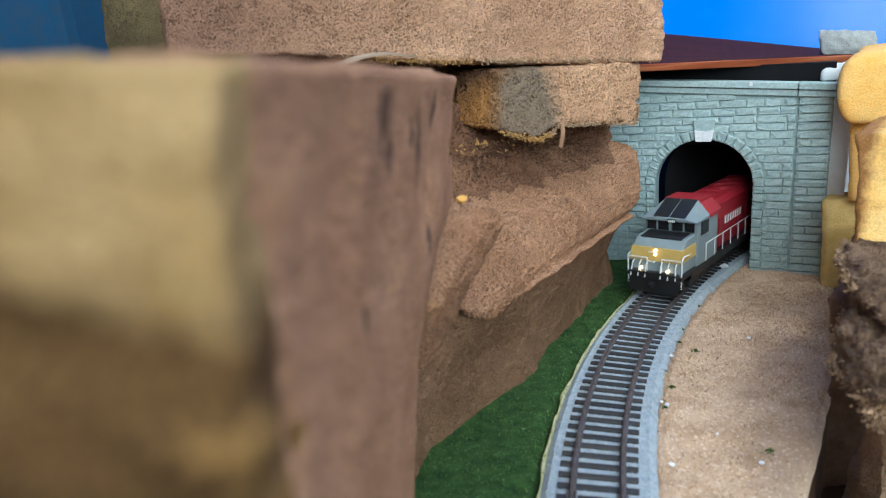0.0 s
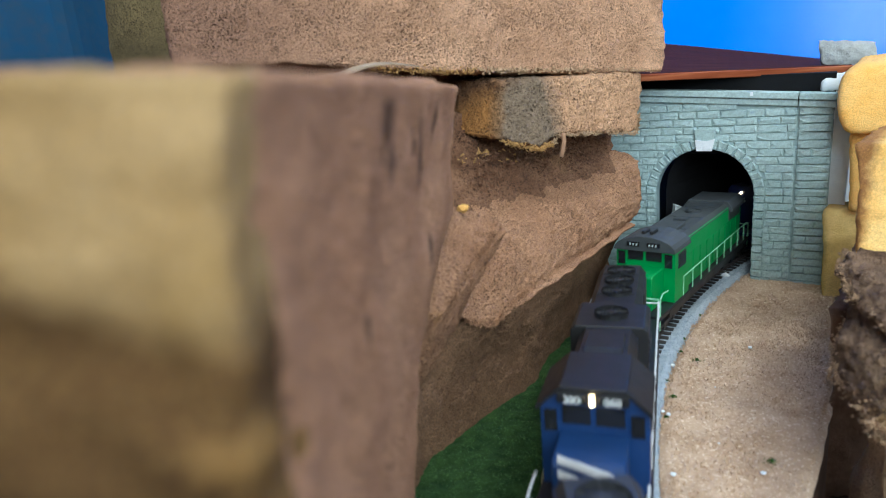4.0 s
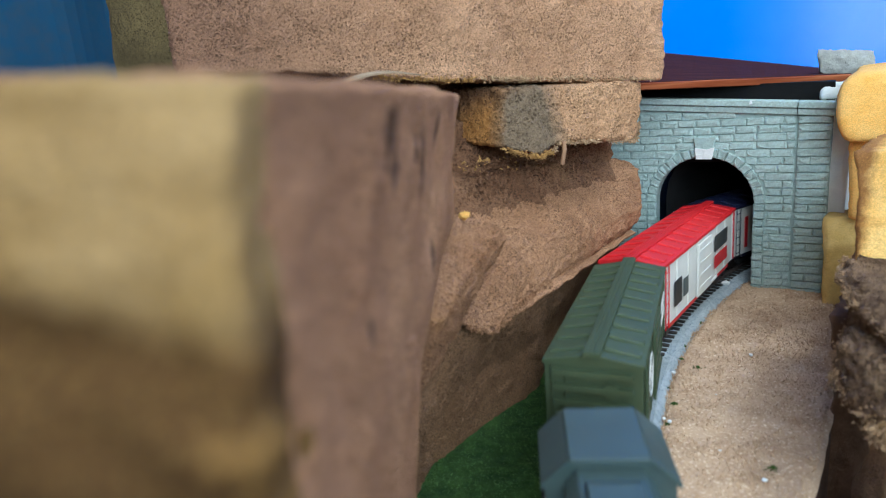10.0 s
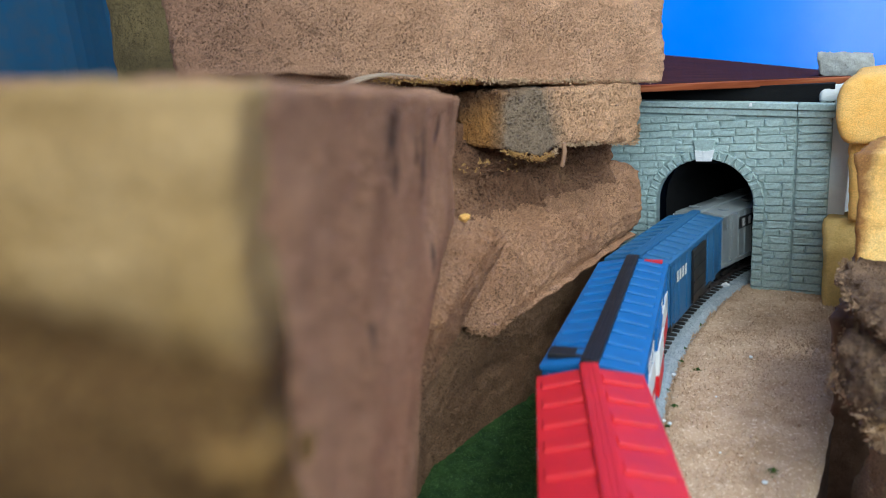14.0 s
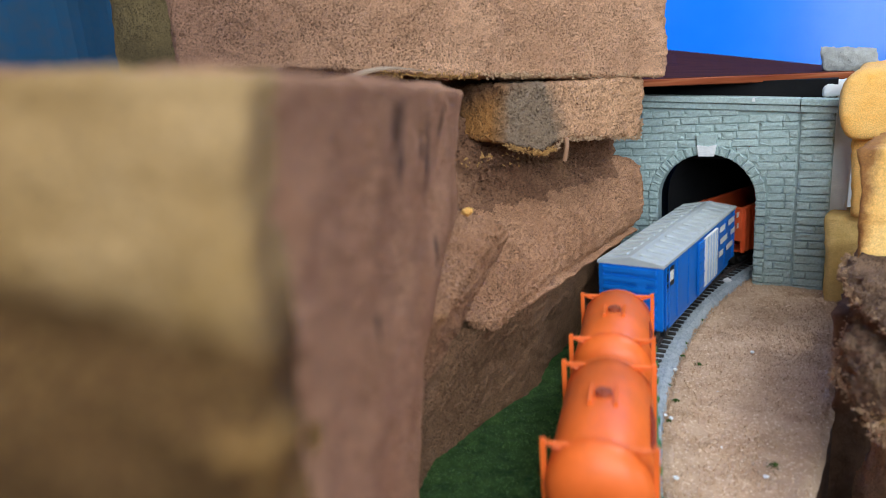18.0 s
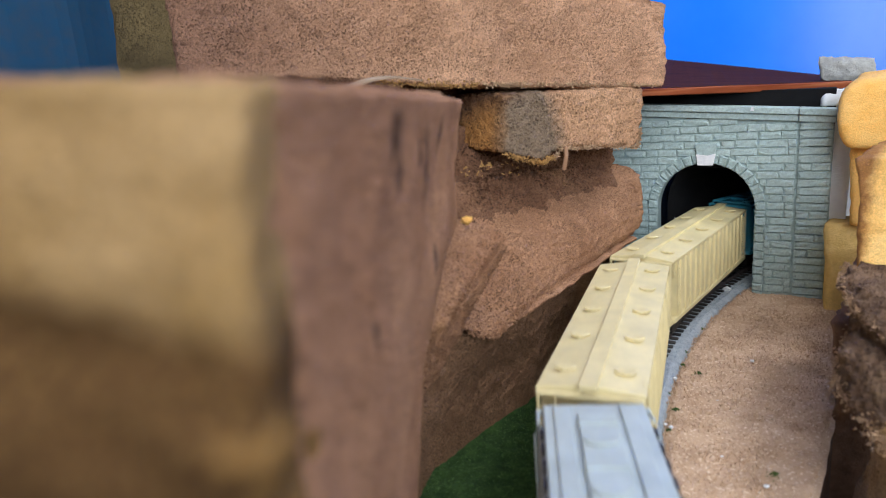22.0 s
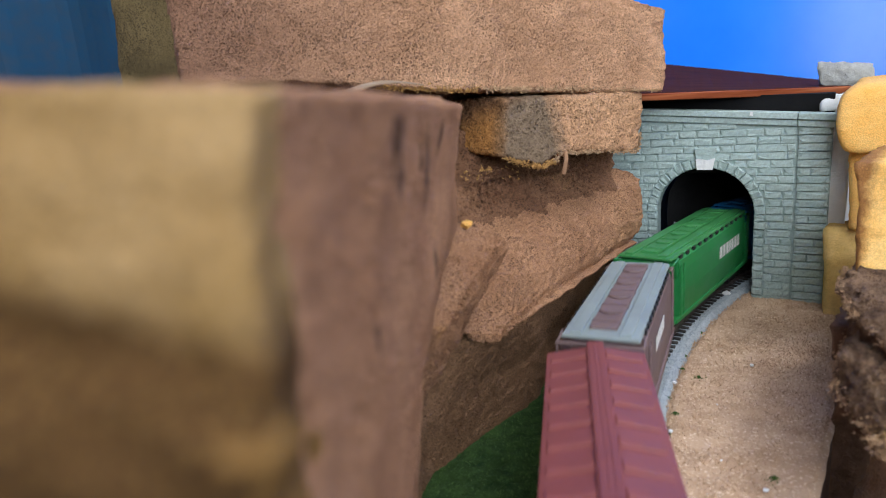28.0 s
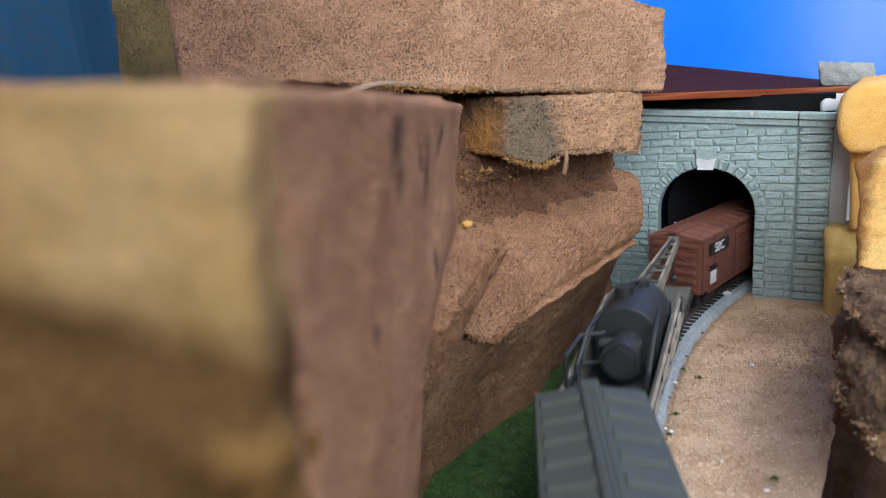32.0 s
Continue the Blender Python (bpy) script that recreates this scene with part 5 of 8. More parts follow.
# ---- rolling stock: x forward, z up from the rail head ----
BLACK = plastic("black_plastic", (0.010, 0.010, 0.011), 0.45, 0.12, 0.0, 0.06)
DARK_GREY = plastic("dark_grey_plastic", (0.030, 0.031, 0.033), 0.5, 0.12, 0.0, 0.10)
GLASS_DARK = plastic("dark_window_plastic", (0.012, 0.013, 0.016), 0.12, 0.05, 0.0, 0.0)
WHITE = plastic("white_print", (0.72, 0.72, 0.70), 0.5, 0.05)
WHEEL = plastic("dark_wheel_metal", (0.10, 0.085, 0.075), 0.35, 0.1, 0.8)
LAMP = glow("warm_headlight", (1.0, 0.72, 0.40), 9.0)
MARKER = glow("red_marker_light", (1.0, 0.10, 0.03), 7.0)
PAINT = {}


def paint(name, c, rough=0.42):
    if name not in PAINT:
        PAINT[name] = plastic(name, c, rough)
    return PAINT[name]


RED = paint("red_plastic", (0.58, 0.010, 0.018), 0.5)
RED_L = paint("deep_red_loco_paint", (0.30, 0.014, 0.024))
NAVY = paint("navy_plastic", (0.008, 0.012, 0.040))
OLIVE = paint("olive_green_plastic", (0.045, 0.068, 0.034), 0.6)
BLUE_P = paint("mid_blue_plastic", (0.012, 0.125, 0.36), 0.5)
DULL_BLUE = paint("dull_blue_plastic", (0.026, 0.120, 0.27), 0.55)
ORANGE = paint("red_orange_plastic", (0.76, 0.115, 0.03))
ORANGE2 = paint("bright_orange_plastic", (0.78, 0.15, 0.022))
LIGHT_GREY = paint("light_grey_plastic", (0.42, 0.48, 0.475))
GREY = paint("steel_grey_plastic", (0.28, 0.31, 0.315))
CREAM = paint("cream_plastic", (0.72, 0.62, 0.34))
SKY = paint("sky_blue_plastic", (0.085, 0.44, 0.60), 0.5)
GREEN = paint("bright_green_plastic", (0.045, 0.22, 0.065))
GREEN2 = paint("leaf_green_plastic", (0.018, 0.19, 0.05))
MAROON = paint("dull_maroon_plastic", (0.21, 0.055, 0.052), 0.55)
BROWN = paint("red_brown_plastic", (0.17, 0.062, 0.042), 0.55)
MAUVE = paint("mauve_brown_plastic", (0.17, 0.115, 0.115), 0.55)
TEAL = paint("teal_green_plastic", (0.010, 0.20, 0.145), 0.45)
YELLOW = paint("yellow_plastic", (0.86, 0.52, 0.010))
ROYAL = paint("royal_blue_plastic", (0.008, 0.115, 0.30), 0.5)
SILVER = paint("silver_white_plastic", (0.42, 0.46, 0.465), 0.4)
INDIGO = paint("deep_blue_loco_paint", (0.008, 0.014, 0.085), 0.35)
PINK = paint("pink_loco_paint", (0.66, 0.075, 0.25))
BLUE_L = paint("loco_blue_paint", (0.008, 0.035, 0.125))
GOLD = paint("yellow_loco_paint", (0.78, 0.36, 0.02))
GREY_L = paint("blue_grey_loco_paint", (0.21, 0.25, 0.26))
SLATE = paint("slate_grey_loco_paint", (0.085, 0.105, 0.11))
SLATE2 = paint("slate_green_loco_paint", (0.050, 0.080, 0.082))
ROOF_GREY = paint("dull_grey_roof", (0.25, 0.30, 0.30), 0.5)
GREEN_L = paint("green_loco_paint", (0.012, 0.24, 0.05))
BUFF = paint("dull_yellow_band", (0.50, 0.34, 0.10))
VERM = paint("vermilion_loco_paint", (0.66, 0.075, 0.03))
RAILWHITE = paint("white_handrail", (0.66, 0.68, 0.68))
BRASS = paint("brassy_yellow", (0.62, 0.42, 0.08))
CHARCOAL = paint("charcoal_grey_loco_paint", (0.042, 0.048, 0.052), 0.6)
CARS = []
SHARED = {}


def shared(key, build, mats):
    if key not in SHARED:
        bm = B()
        build(bm)
        SHARED[key] = mesh_of(key, bm, mats)
    return SHARED[key]


def vehicle(name, label, category, front, rear, group):
    ob = tagged(new(name), label, category, group)
    L = rear - front
    CARS.append((ob, front, L))
    return ob, L


def bx(name, parent, mat, x0, x1, y0, y1, z0, z1, bevel=0.0, label=""):
    bm = B()
    box(bm, x0, x1, y0, y1, z0, z1, bevel)
    return part(name, bm, mat, parent, label)


def pr(name, parent, mat, prof, x0, x1, axis="x", bevel=0.0, label=""):
    bm = B()
    prism(bm, prof, x0, x1, axis)
    if bevel:
        bmesh.ops.bevel(bm, geom=list(bm.edges), offset=bevel, segments=1, affect="EDGES")
    return part(name, bm, mat, parent, label)


def truck(parent, x, axles=2, frame_mat=None):
    half = 0.0105 if axles == 2 else 0.0165
    def frame_bm(bm):
        for y in (-0.0125, 0.0125):
            box(bm, -half - 0.003, half + 0.003, y - 0.0012, y + 0.0012, 0.0042, 0.0068, 0.0003)
            for k in range(axles):
                ax = -half + 2 * half * k / (axles - 1)
                box(bm, ax - 0.0022, ax + 0.0022, y - 0.0016, y + 0.0016, 0.0030, 0.0075, 0.0003)
        box(bm, -0.0025, 0.0025, -0.0125, 0.0125, 0.0058, 0.0088)
    tr = part("truck", shared("truck_%d" % axles, frame_bm, BLACK), None, parent, "black truck side frames")
    tr.location.x = x
    tr.rotation_euler.z = x / R * 0.5
    def wheel_bm(bm):
        for y in (-0.0083, 0.0083):
            rod(bm, (0, y - 0.0013, 0.0050), (0, y + 0.0013, 0.0050), 0.0050, 14)
            s = 1 if y > 0 else -1
            rod(bm, (0, y - s * 0.0018, 0.0050), (0, y - s * 0.0010, 0.0050), 0.0057, 14)
        rod(bm, (0, -0.0115, 0.0050), (0, 0.0115, 0.0050), 0.0009, 8)
    for k in range(axles):
        w = part("wheelset", shared("wheelset", wheel_bm, WHEEL), None, tr, "dark metal wheels on an axle")
        w.location.x = -half + 2 * half * k / (axles - 1)


def coupler(parent, x, way):
    def bm_(bm):
        box(bm, -0.0040, 0.0020, -0.0011, 0.0011, 0.0078, 0.0098, 0.0002)
        box(bm, 0.0010, 0.0042, -0.0022, 0.0014, 0.0074, 0.0102, 0.0003)
    c = part("coupler", shared("coupler", bm_, BLACK), None, parent, "black knuckle coupler")
    c.location.x = x
    c.rotation_euler.z = 0 if way > 0 else math.pi


def running_gear(parent, L, inset=0.024, axles=2):
    truck(parent, L / 2 - inset, axles)
    truck(parent, -L / 2 + inset, axles)
    coupler(parent, L / 2 - 0.0006, 1)
    coupler(parent, -L / 2 + 0.0006, -1)


def ladder(parent, mat, x, y, z0, z1, w=0.0050, n=6, face="side"):
    bm = B()
    d = Vector((1, 0, 0)) if face == "side" else Vector((0, 1, 0))
    o = Vector((x, y, 0))
    for s in (-1, 1):
        rod(bm, o + d * s * w / 2 + Vector((0, 0, z0)), o + d * s * w / 2 + Vector((0, 0, z1)), 0.00035, 4)
    for k in range(n):
        z = z0 + (z1 - z0) * (k + 0.5) / n
        rod(bm, o - d * w / 2 + Vector((0, 0, z)), o + d * w / 2 + Vector((0, 0, z)), 0.0003, 4)
    part("ladder", bm, mat, parent)


def bars(parent, mat, x, y, z, widths, h, gap=0.0009, side=1, name="lettering_bar"):
    """A row of plain bars for lettering, read from the front end towards the rear on the side +y."""
    for w in widths:
        bm = B()
        box(bm, -w * 0.30, w * 0.30, -0.00012, 0.00012, -h / 2, h / 2)
        o = part(name, bm, mat, parent)
        o.location = (x - w / 2, y, z)
        x -= w + gap


def words(parent, mat, text, x, y, z, size):
    cu = bpy.data.curves.new("lettering", "FONT")
    cu.body, cu.size, cu.extrude, cu.align_x, cu.align_y = text, size, 0.0001, "CENTER", "CENTER"
    cu.materials.append(mat)
    o = new("lettering", cu)
    o.parent = parent
    o.matrix_basis = Matrix(((-1, 0, 0, x), (0, 0, 1, y), (0, 1, 0, z), (0, 0, 0, 1)))
    return o


def words_front(parent, mat, text, x, y, z, size):
    o = words(parent, mat, text, 0, 0, 0, size)
    o.matrix_basis = Matrix(((0, 0, 1, x), (1, 0, 0, y), (0, 1, 0, z), (0, 0, 0, 1)))


HW = 0.0172


def boxcar(label, front, rear, side, roof, end=None, walk_mat=None, door=None, ribs=11, top=0.0500, eave=0.0468, end_ribs=6, lower=None, z0=0.0112, hatches=None, posts=0, rib_mat=None, band=None, board=True):
    car, L = vehicle("boxcar", label, "boxcar", front, rear, "cars of the goods train")
    h = L / 2
    end = end or side
    body = bx("body", car, side, -h + 0.0006, h - 0.0006, -HW + 0.0006, HW - 0.0006, z0, eave, 0.0003)
    for s in (1, -1):
        e = bx("end_wall", car, end, s * h - 0.0005, s * h + 0.0005, -HW, HW, z0, eave - 0.0006, 0.0003)
        for k in range(end_ribs):
            z = z0 + 0.003 + (eave - z0 - 0.007) * k / max(1, end_ribs - 1)
            pr("end_rib", e, end, [(-HW + 0.003, z - 0.0011), (HW - 0.003, z - 0.0011), (HW - 0.0035, z + 0.0011), (-HW + 0.0035, z + 0.0011)], s * h, s * (h + 0.0026))
    rf = pr("roof", car, roof, [(-HW - 0.0006, eave - 0.0016), (HW + 0.0006, eave - 0.0016), (HW + 0.0006, eave + 0.0002), (0, top), (-HW - 0.0006, eave + 0.0002)], -h - 0.0010, h + 0.0010, "x", 0.0002)
    slope = math.atan2(top - eave, HW)
    def rib_bm(bm):
        box(bm, -0.0024, 0.0024, -0.0066, 0.0066, -0.0003, 0.0011, 0.0005)
    key = "roof_rib_" + (rib_mat or roof).name
    for k in range(ribs):
        x = -h + 0.007 + (L - 0.014) * k / (ribs - 1)
        for s in (1, -1):
            o = part("roof_rib", shared(key, rib_bm, rib_mat or roof), None, rf)
            o.matrix_basis = pose(x, s * 0.0096, eave + (top - eave) * (1 - 0.0096 / HW), -s * math.degrees(slope))
    wm = walk_mat or roof
    wk = None if not board else pr("running_board", car, wm, [(-0.0031, top - 0.0008), (0.0031, top - 0.0008), (0.0031, top + 0.0011), (-0.0031, top + 0.0011)], -h - 0.0024, h + 0.0024, "x", 0.0002)
    for y in (-0.0016, 0.0, 0.0016) if board else ():
        bx("plank", wk, wm, -h - 0.0020, h + 0.0020, y - 0.0006, y + 0.0006, top + 0.0010, top + 0.0014)
    dm = door or side
    for s in (1, -1):
        d = bx("door", car, dm, -0.0135, 0.0135, s * HW - 0.0004, s * HW + 0.0010, z0 + 0.001, eave - 0.004, 0.0002)
        for k in range(4):
            z = z0 + 0.005 + k * 0.0075
            bx("door_rib", d, dm, -0.0125, 0.0125, s * HW + 0.0006, s * HW + 0.0014, z - 0.0005, z + 0.0005)
        bx("door_track", car, dm, -0.0290, 0.0140, s * HW - 0.0002, s * HW + 0.0008, z0 - 0.0002, z0 + 0.0010)
        bx("side_sill", car, end, -h + 0.012, h - 0.012, s * (HW - 0.0012) - 0.0005, s * (HW - 0.0012) + 0.0005, z0 - 0.0022, z0)
        np_ = posts or 8
        for k in range(np_):
            x = -h + 0.004 + (L - 0.008) * k / (np_ - 1)
            if abs(x) > 0.016 or posts:
                bx("side_post", body, side, x - 0.0005, x + 0.0005, s * HW - 0.0008, s * HW + (0.0010 if posts else 0.0), z0 + 0.0006, eave - 0.0018)
        ladder(car, end, s * (h - 0.0045), s * (HW + 0.0006), z0, eave - 0.002)
    if lower:
        for s in (1, -1):
            bx("lower_stripe", body, lower[0], -h + 0.0007, h - 0.0007, s * HW - 0.0006, s * HW + 0.0003, z0 + 0.0002, lower[1])
            bx("door_stripe", car, lower[0], -0.0136, 0.0136, s * HW + 0.0002, s * HW + 0.0017, z0 + 0.0006, lower[1])
    if band:
        for s in (1, -1):
            bx("side_panel", body, band[0], -h + 0.0008, h - 0.0008, s * HW - 0.0006, s * HW + 0.0003, band[1], band[2])
            bx("door_panel", car, band[0], -0.0136, 0.0136, s * HW + 0.0002, s * HW + 0.0017, band[1], band[2])
    ladder(car, end, h + 0.0012, -0.0120, z0, eave - 0.002, face="end")
    bm = B()
    rod(bm, (h + 0.0010, 0.0065, eave - 0.010), (h + 0.0022, 0.0065, eave - 0.010), 0.0030, 12)
    part("brake_wheel", bm, end, car)
    bx("underframe", car, BLACK, -h + 0.004, h - 0.004, -0.006, 0.006, 0.0088, z0)
    running_gear(car, L)
    return car, L, h


def hatch_round(parent, mat, x, y, z, r=0.0032):
    def bm_(bm):
        bmesh.ops.create_cone(bm, cap_ends=True, segments=14, radius1=r, radius2=r * 0.9, depth=0.0008)
        bent(bm, [(r * 1.12 * math.cos(a), r * 1.12 * math.sin(a), 0.0006) for a in [-1.35 + 2.7 * q / 6 for q in range(7)]], 0.0005, 5)
        box(bm, -0.0004, r * 1.2, -0.0004, 0.0004, 0.0003, 0.0008)
    o = part("roof_hatch", shared("hatch_%s_%.4f" % (mat.name, r), bm_, mat), None, parent, "round hatch with a curved lip")
    o.location = (x, y, z)


def covered_hopper(label, front, rear, side, roof=None, top=0.0505, style="trough", trough=None, round_side=True, centre_flow=False, rib_n=0, lower=None):
    """style: trough = one long hatch down the middle; hatches = rows of round hatches."""
    roof = roof or side
    car, L = vehicle("covered_hopper", label, "hopper car", front, rear, "cars of the goods train")
    h = L / 2
    if round_side:
        prof = [(-HW, 0.014), (HW, 0.014), (HW + 0.0006, 0.027), (HW, 0.040), (HW - 0.0008, 0.0455), (HW - 0.0032, 0.0482), (-HW + 0.0032, 0.0482), (-HW + 0.0008, 0.0455), (-HW, 0.040), (-HW - 0.0006, 0.027)]
    else:
        prof = [(-HW, 0.014), (HW, 0.014), (HW, 0.0465), (0, 0.0485), (-HW, 0.0465)]
    body = pr("body", car, side, prof, -h + 0.010, h - 0.010, "x")
    for s in (1, -1):
        # end bulkhead slopes in towards the bottom, with a frame of posts
        bmx = B()
        a, b_ = s * (h - 0.0100), s * (h - 0.0016)
        prism(bmx, [(a, 0.0455), (s * (h - 0.0085), 0.0455), (s * (h - 0.0085), 0.0400), (s * (h - 0.0160), 0.0180), (a - s * 0.004, 0.0180)], -HW + 0.0012, HW - 0.0012, "y")
        part("end_bulkhead", bmx, side, car)
        bx("end_sill", car, side, min(s * (h - 0.012), s * h), max(s * (h - 0.012), s * h), -HW, HW, 0.0112, 0.0136, 0.0002)
        for y in (-HW + 0.0006, HW - 0.0006):
            bmx = B()
            bent(bmx, [(s * (h - 0.0006), y, 0.0130), (s * (h - 0.0006), y, 0.0455), (s * (h - 0.010), y, 0.0475)], 0.0006, 5)
            part("corner_post", bmx, side, car)
        bmx = B()
        for k in range(5):
            z = 0.017 + 0.006 * k
            rod(bmx, (s * (h - 0.0006), -HW + 0.0006, z), (s * (h - 0.0006), -HW + 0.0062, z), 0.0004, 4)
        rod(bmx, (s * (h - 0.0006), -HW + 0.0062, 0.013), (s * (h - 0.0006), -HW + 0.0062, 0.045), 0.0004, 4)
        part("end_ladder", bmx, side, car)
        bx("end_rail", car, side, min(s * (h - 0.0014), s * h), max(s * (h - 0.0014), s * h), -HW, HW, 0.0452, 0.0466, 0.0002)
        ladder(car, side, s * (h - 0.0125), HW + 0.0006, 0.014, 0.044)
        ladder(car, side, s * (h - 0.0125), -HW - 0.0006, 0.014, 0.044)
        for k in range(rib_n):
            x = -h + 0.014 + (L - 0.028) * k / (rib_n - 1)
            bx("side_rib", body, side, x - 0.0006, x + 0.0006, min(s * (HW - 0.0003), s * (HW + 0.0010)), max(s * (HW - 0.0003), s * (HW + 0.0010)), 0.0145, 0.0455)
        bx("side_sill", car, side, -h + 0.004, h - 0.004, min(s * (HW - 0.0014), s * (HW + 0.0009)), max(s * (HW - 0.0014), s * (HW + 0.0009)), 0.0116, 0.0142, 0.0002)
        # black dashes along the eave stand for the shadow in its gaps
        if round_side:
            for k in range(12):
                x = -h + 0.016 + (L - 0.032) * k / 11
                bx("gap_shadow_dash", body, BLACK if style != "hatches" else side, x - 0.0020, x + 0.0020, min(s * (HW - 0.0026), s * (HW - 0.0010)), max(s * (HW - 0.0026), s * (HW - 0.0010)), 0.0462, 0.0482)
    for k in range(3):
        x = (k - 1) * L * 0.24
        pr("discharge_hopper", car, side, [(x - 0.013, 0.014), (x + 0.013, 0.014), (x + 0.004, 0.0060), (x - 0.004, 0.0060)], -0.010, 0.010, "y")
    rf = pr("roof", car, roof, [(-HW + 0.0018, 0.0476), (HW - 0.0018, 0.0476), (HW - 0.0024, 0.0490), (-HW + 0.0024, 0.0490)] if round_side else [(-HW - 0.0005, 0.0460), (HW + 0.0005, 0.0460), (HW + 0.0005, 0.0474), (0, 0.0496), (-HW - 0.0005, 0.0474)], -h + 0.002, h - 0.002, "x", 0.0002)
    # running boards
    if style == "hatches":
        pr("running_board", car, roof, [(-0.0030, 0.0486), (0.0030, 0.0486), (0.0030, 0.0506), (-0.0030, 0.0506)], -h - 0.001, h + 0.001, "x", 0.0002)
        n = max(3, int(L / 0.030))
        for k in range(n):
            x = -h + 0.016 + (L - 0.032) * k / (n - 1)
            for s in (1, -1):
                hatch_round(rf, roof, x, s * 0.0102, 0.0488 if not round_side else 0.0495)
    elif style == "trough":
        bx("running_board", car, roof, -h + 0.004, h - 0.004, HW - 0.0098, HW - 0.0052, 0.0488, 0.0500, 0.0002)
        bx("running_board", car, roof, -h + 0.004, h - 0.004, -HW + 0.0052, -HW + 0.0098, 0.0488, 0.0500, 0.0002)
        tm = trough or roof
        hatch = bx("trough_hatch", car, tm, -h + 0.010, h - 0.010, -0.0054, 0.0054, 0.0488, 0.0506, 0.0003)
        n = max(4, int(L / 0.022))
        for k in range(n):
            x = -h + 0.016 + (L - 0.032) * k / (n - 1)
            pr("hatch_strap", hatch, tm, [(-0.0060, 0.0494), (0.0060, 0.0494), (0.0052, 0.0512), (-0.0052, 0.0512)], x - 0.0006, x + 0.0006)
            if k < n - 1:
                bm = B()
                bent(bm, [(x + 0.0085 + 0.0036 * math.cos(a), 0.0040 * math.sin(a) * 1.15, 0.0511) for a in [-1.45 + 2.9 * q / 6 for q in range(7)]], 0.0005, 5)
                part("hatch_lip", bm, tm, hatch, "curved hatch lip")
    bx("underframe", car, BLACK, -h + 0.004, h - 0.004, -0.005, 0.005, 0.0088, 0.0118)
    running_gear(car, L, 0.0215)
    return car, L, h


def open_hopper(label, front, rear, side, inside=None, top=0.044, name="open_hopper", ribs=9, wedge=True, load=None, brace=True):
    car, L = vehicle(name, label, "hopper car", front, rear, "cars of the goods train")
    h = L / 2
    inside = inside or side
    t = 0.0009
    for s in (1, -1):
        sd = bx("side_wall", car, side, -h, h, min(s * HW, s * (HW - t)), max(s * HW, s * (HW - t)), 0.0115, top, 0.0002)
        for k in range(ribs):
            x = -h + 0.002 + (L - 0.004) * k / (ribs - 1)
            bx("side_rib", sd, side, x - 0.0008, x + 0.0008, min(s * (HW - 0.0002), s * (HW + 0.0012)), max(s * (HW - 0.0002), s * (HW + 0.0012)), 0.0115, top - 0.0012)
        bx("top_chord", car, side, -h - 0.0006, h + 0.0006, min(s * (HW - 0.0014), s * (HW + 0.0012)), max(s * (HW - 0.0014), s * (HW + 0.0012)), top - 0.0012, top + 0.0004, 0.0002)
        bx("end_wall", car, side, min(s * h, s * (h - t)), max(s * h, s * (h - t)), -HW + t, HW - t, 0.020, top, 0.0002)
        bx("end_chord", car, side, min(s * (h - 0.0012), s * (h + 0.0012)), max(s * (h - 0.0012), s * (h + 0.0012)), -HW, HW, top - 0.0014, top + 0.0004, 0.0002)
        # slope sheets
        pr("slope_sheet", car, inside, [(s * (h - 0.001), top - 0.008), (s * (h - 0.001), top - 0.009), (s * (h * 0.35), 0.0125), (s * (h * 0.35), 0.0135)], -HW + t, HW - t, "y")
    if wedge:
        pr("centre_ridge", car, inside, [(-0.020, 0.0130), (0.020, 0.0130), (0.0, 0.0300)], -HW + t, HW - t, "y")
    bx("floor_sheet", car, inside, -h + 0.002, h - 0.002, -HW + t, HW - t, 0.0112, 0.0126)
    if brace:
        bm = B()
        bent(bm, [(-h + 0.020, -HW + 0.003, top - 0.006), (0.002, 0.003, 0.029)], 0.0007, 6)
        part("cross_brace", bm, BRASS, car, "brassy brown brace rod")
    if load:
        load(car, h)
    for k in (-1, 1):
        pr("discharge_hopper", car, side, [(k * 0.028 - 0.013, 0.013), (k * 0.028 + 0.013, 0.013), (k * 0.028 + 0.004, 0.0055), (k * 0.028 - 0.004, 0.0055)], -0.011, 0.011, "y")
    ladder(car, side, h - 0.004, HW + 0.0016, 0.012, top - 0.002)
    bx("underframe", car, BLACK, -h + 0.002, h - 0.002, -0.005, 0.005, 0.0088, 0.0114)
    running_gear(car, L, 0.020)
    return car, L, h


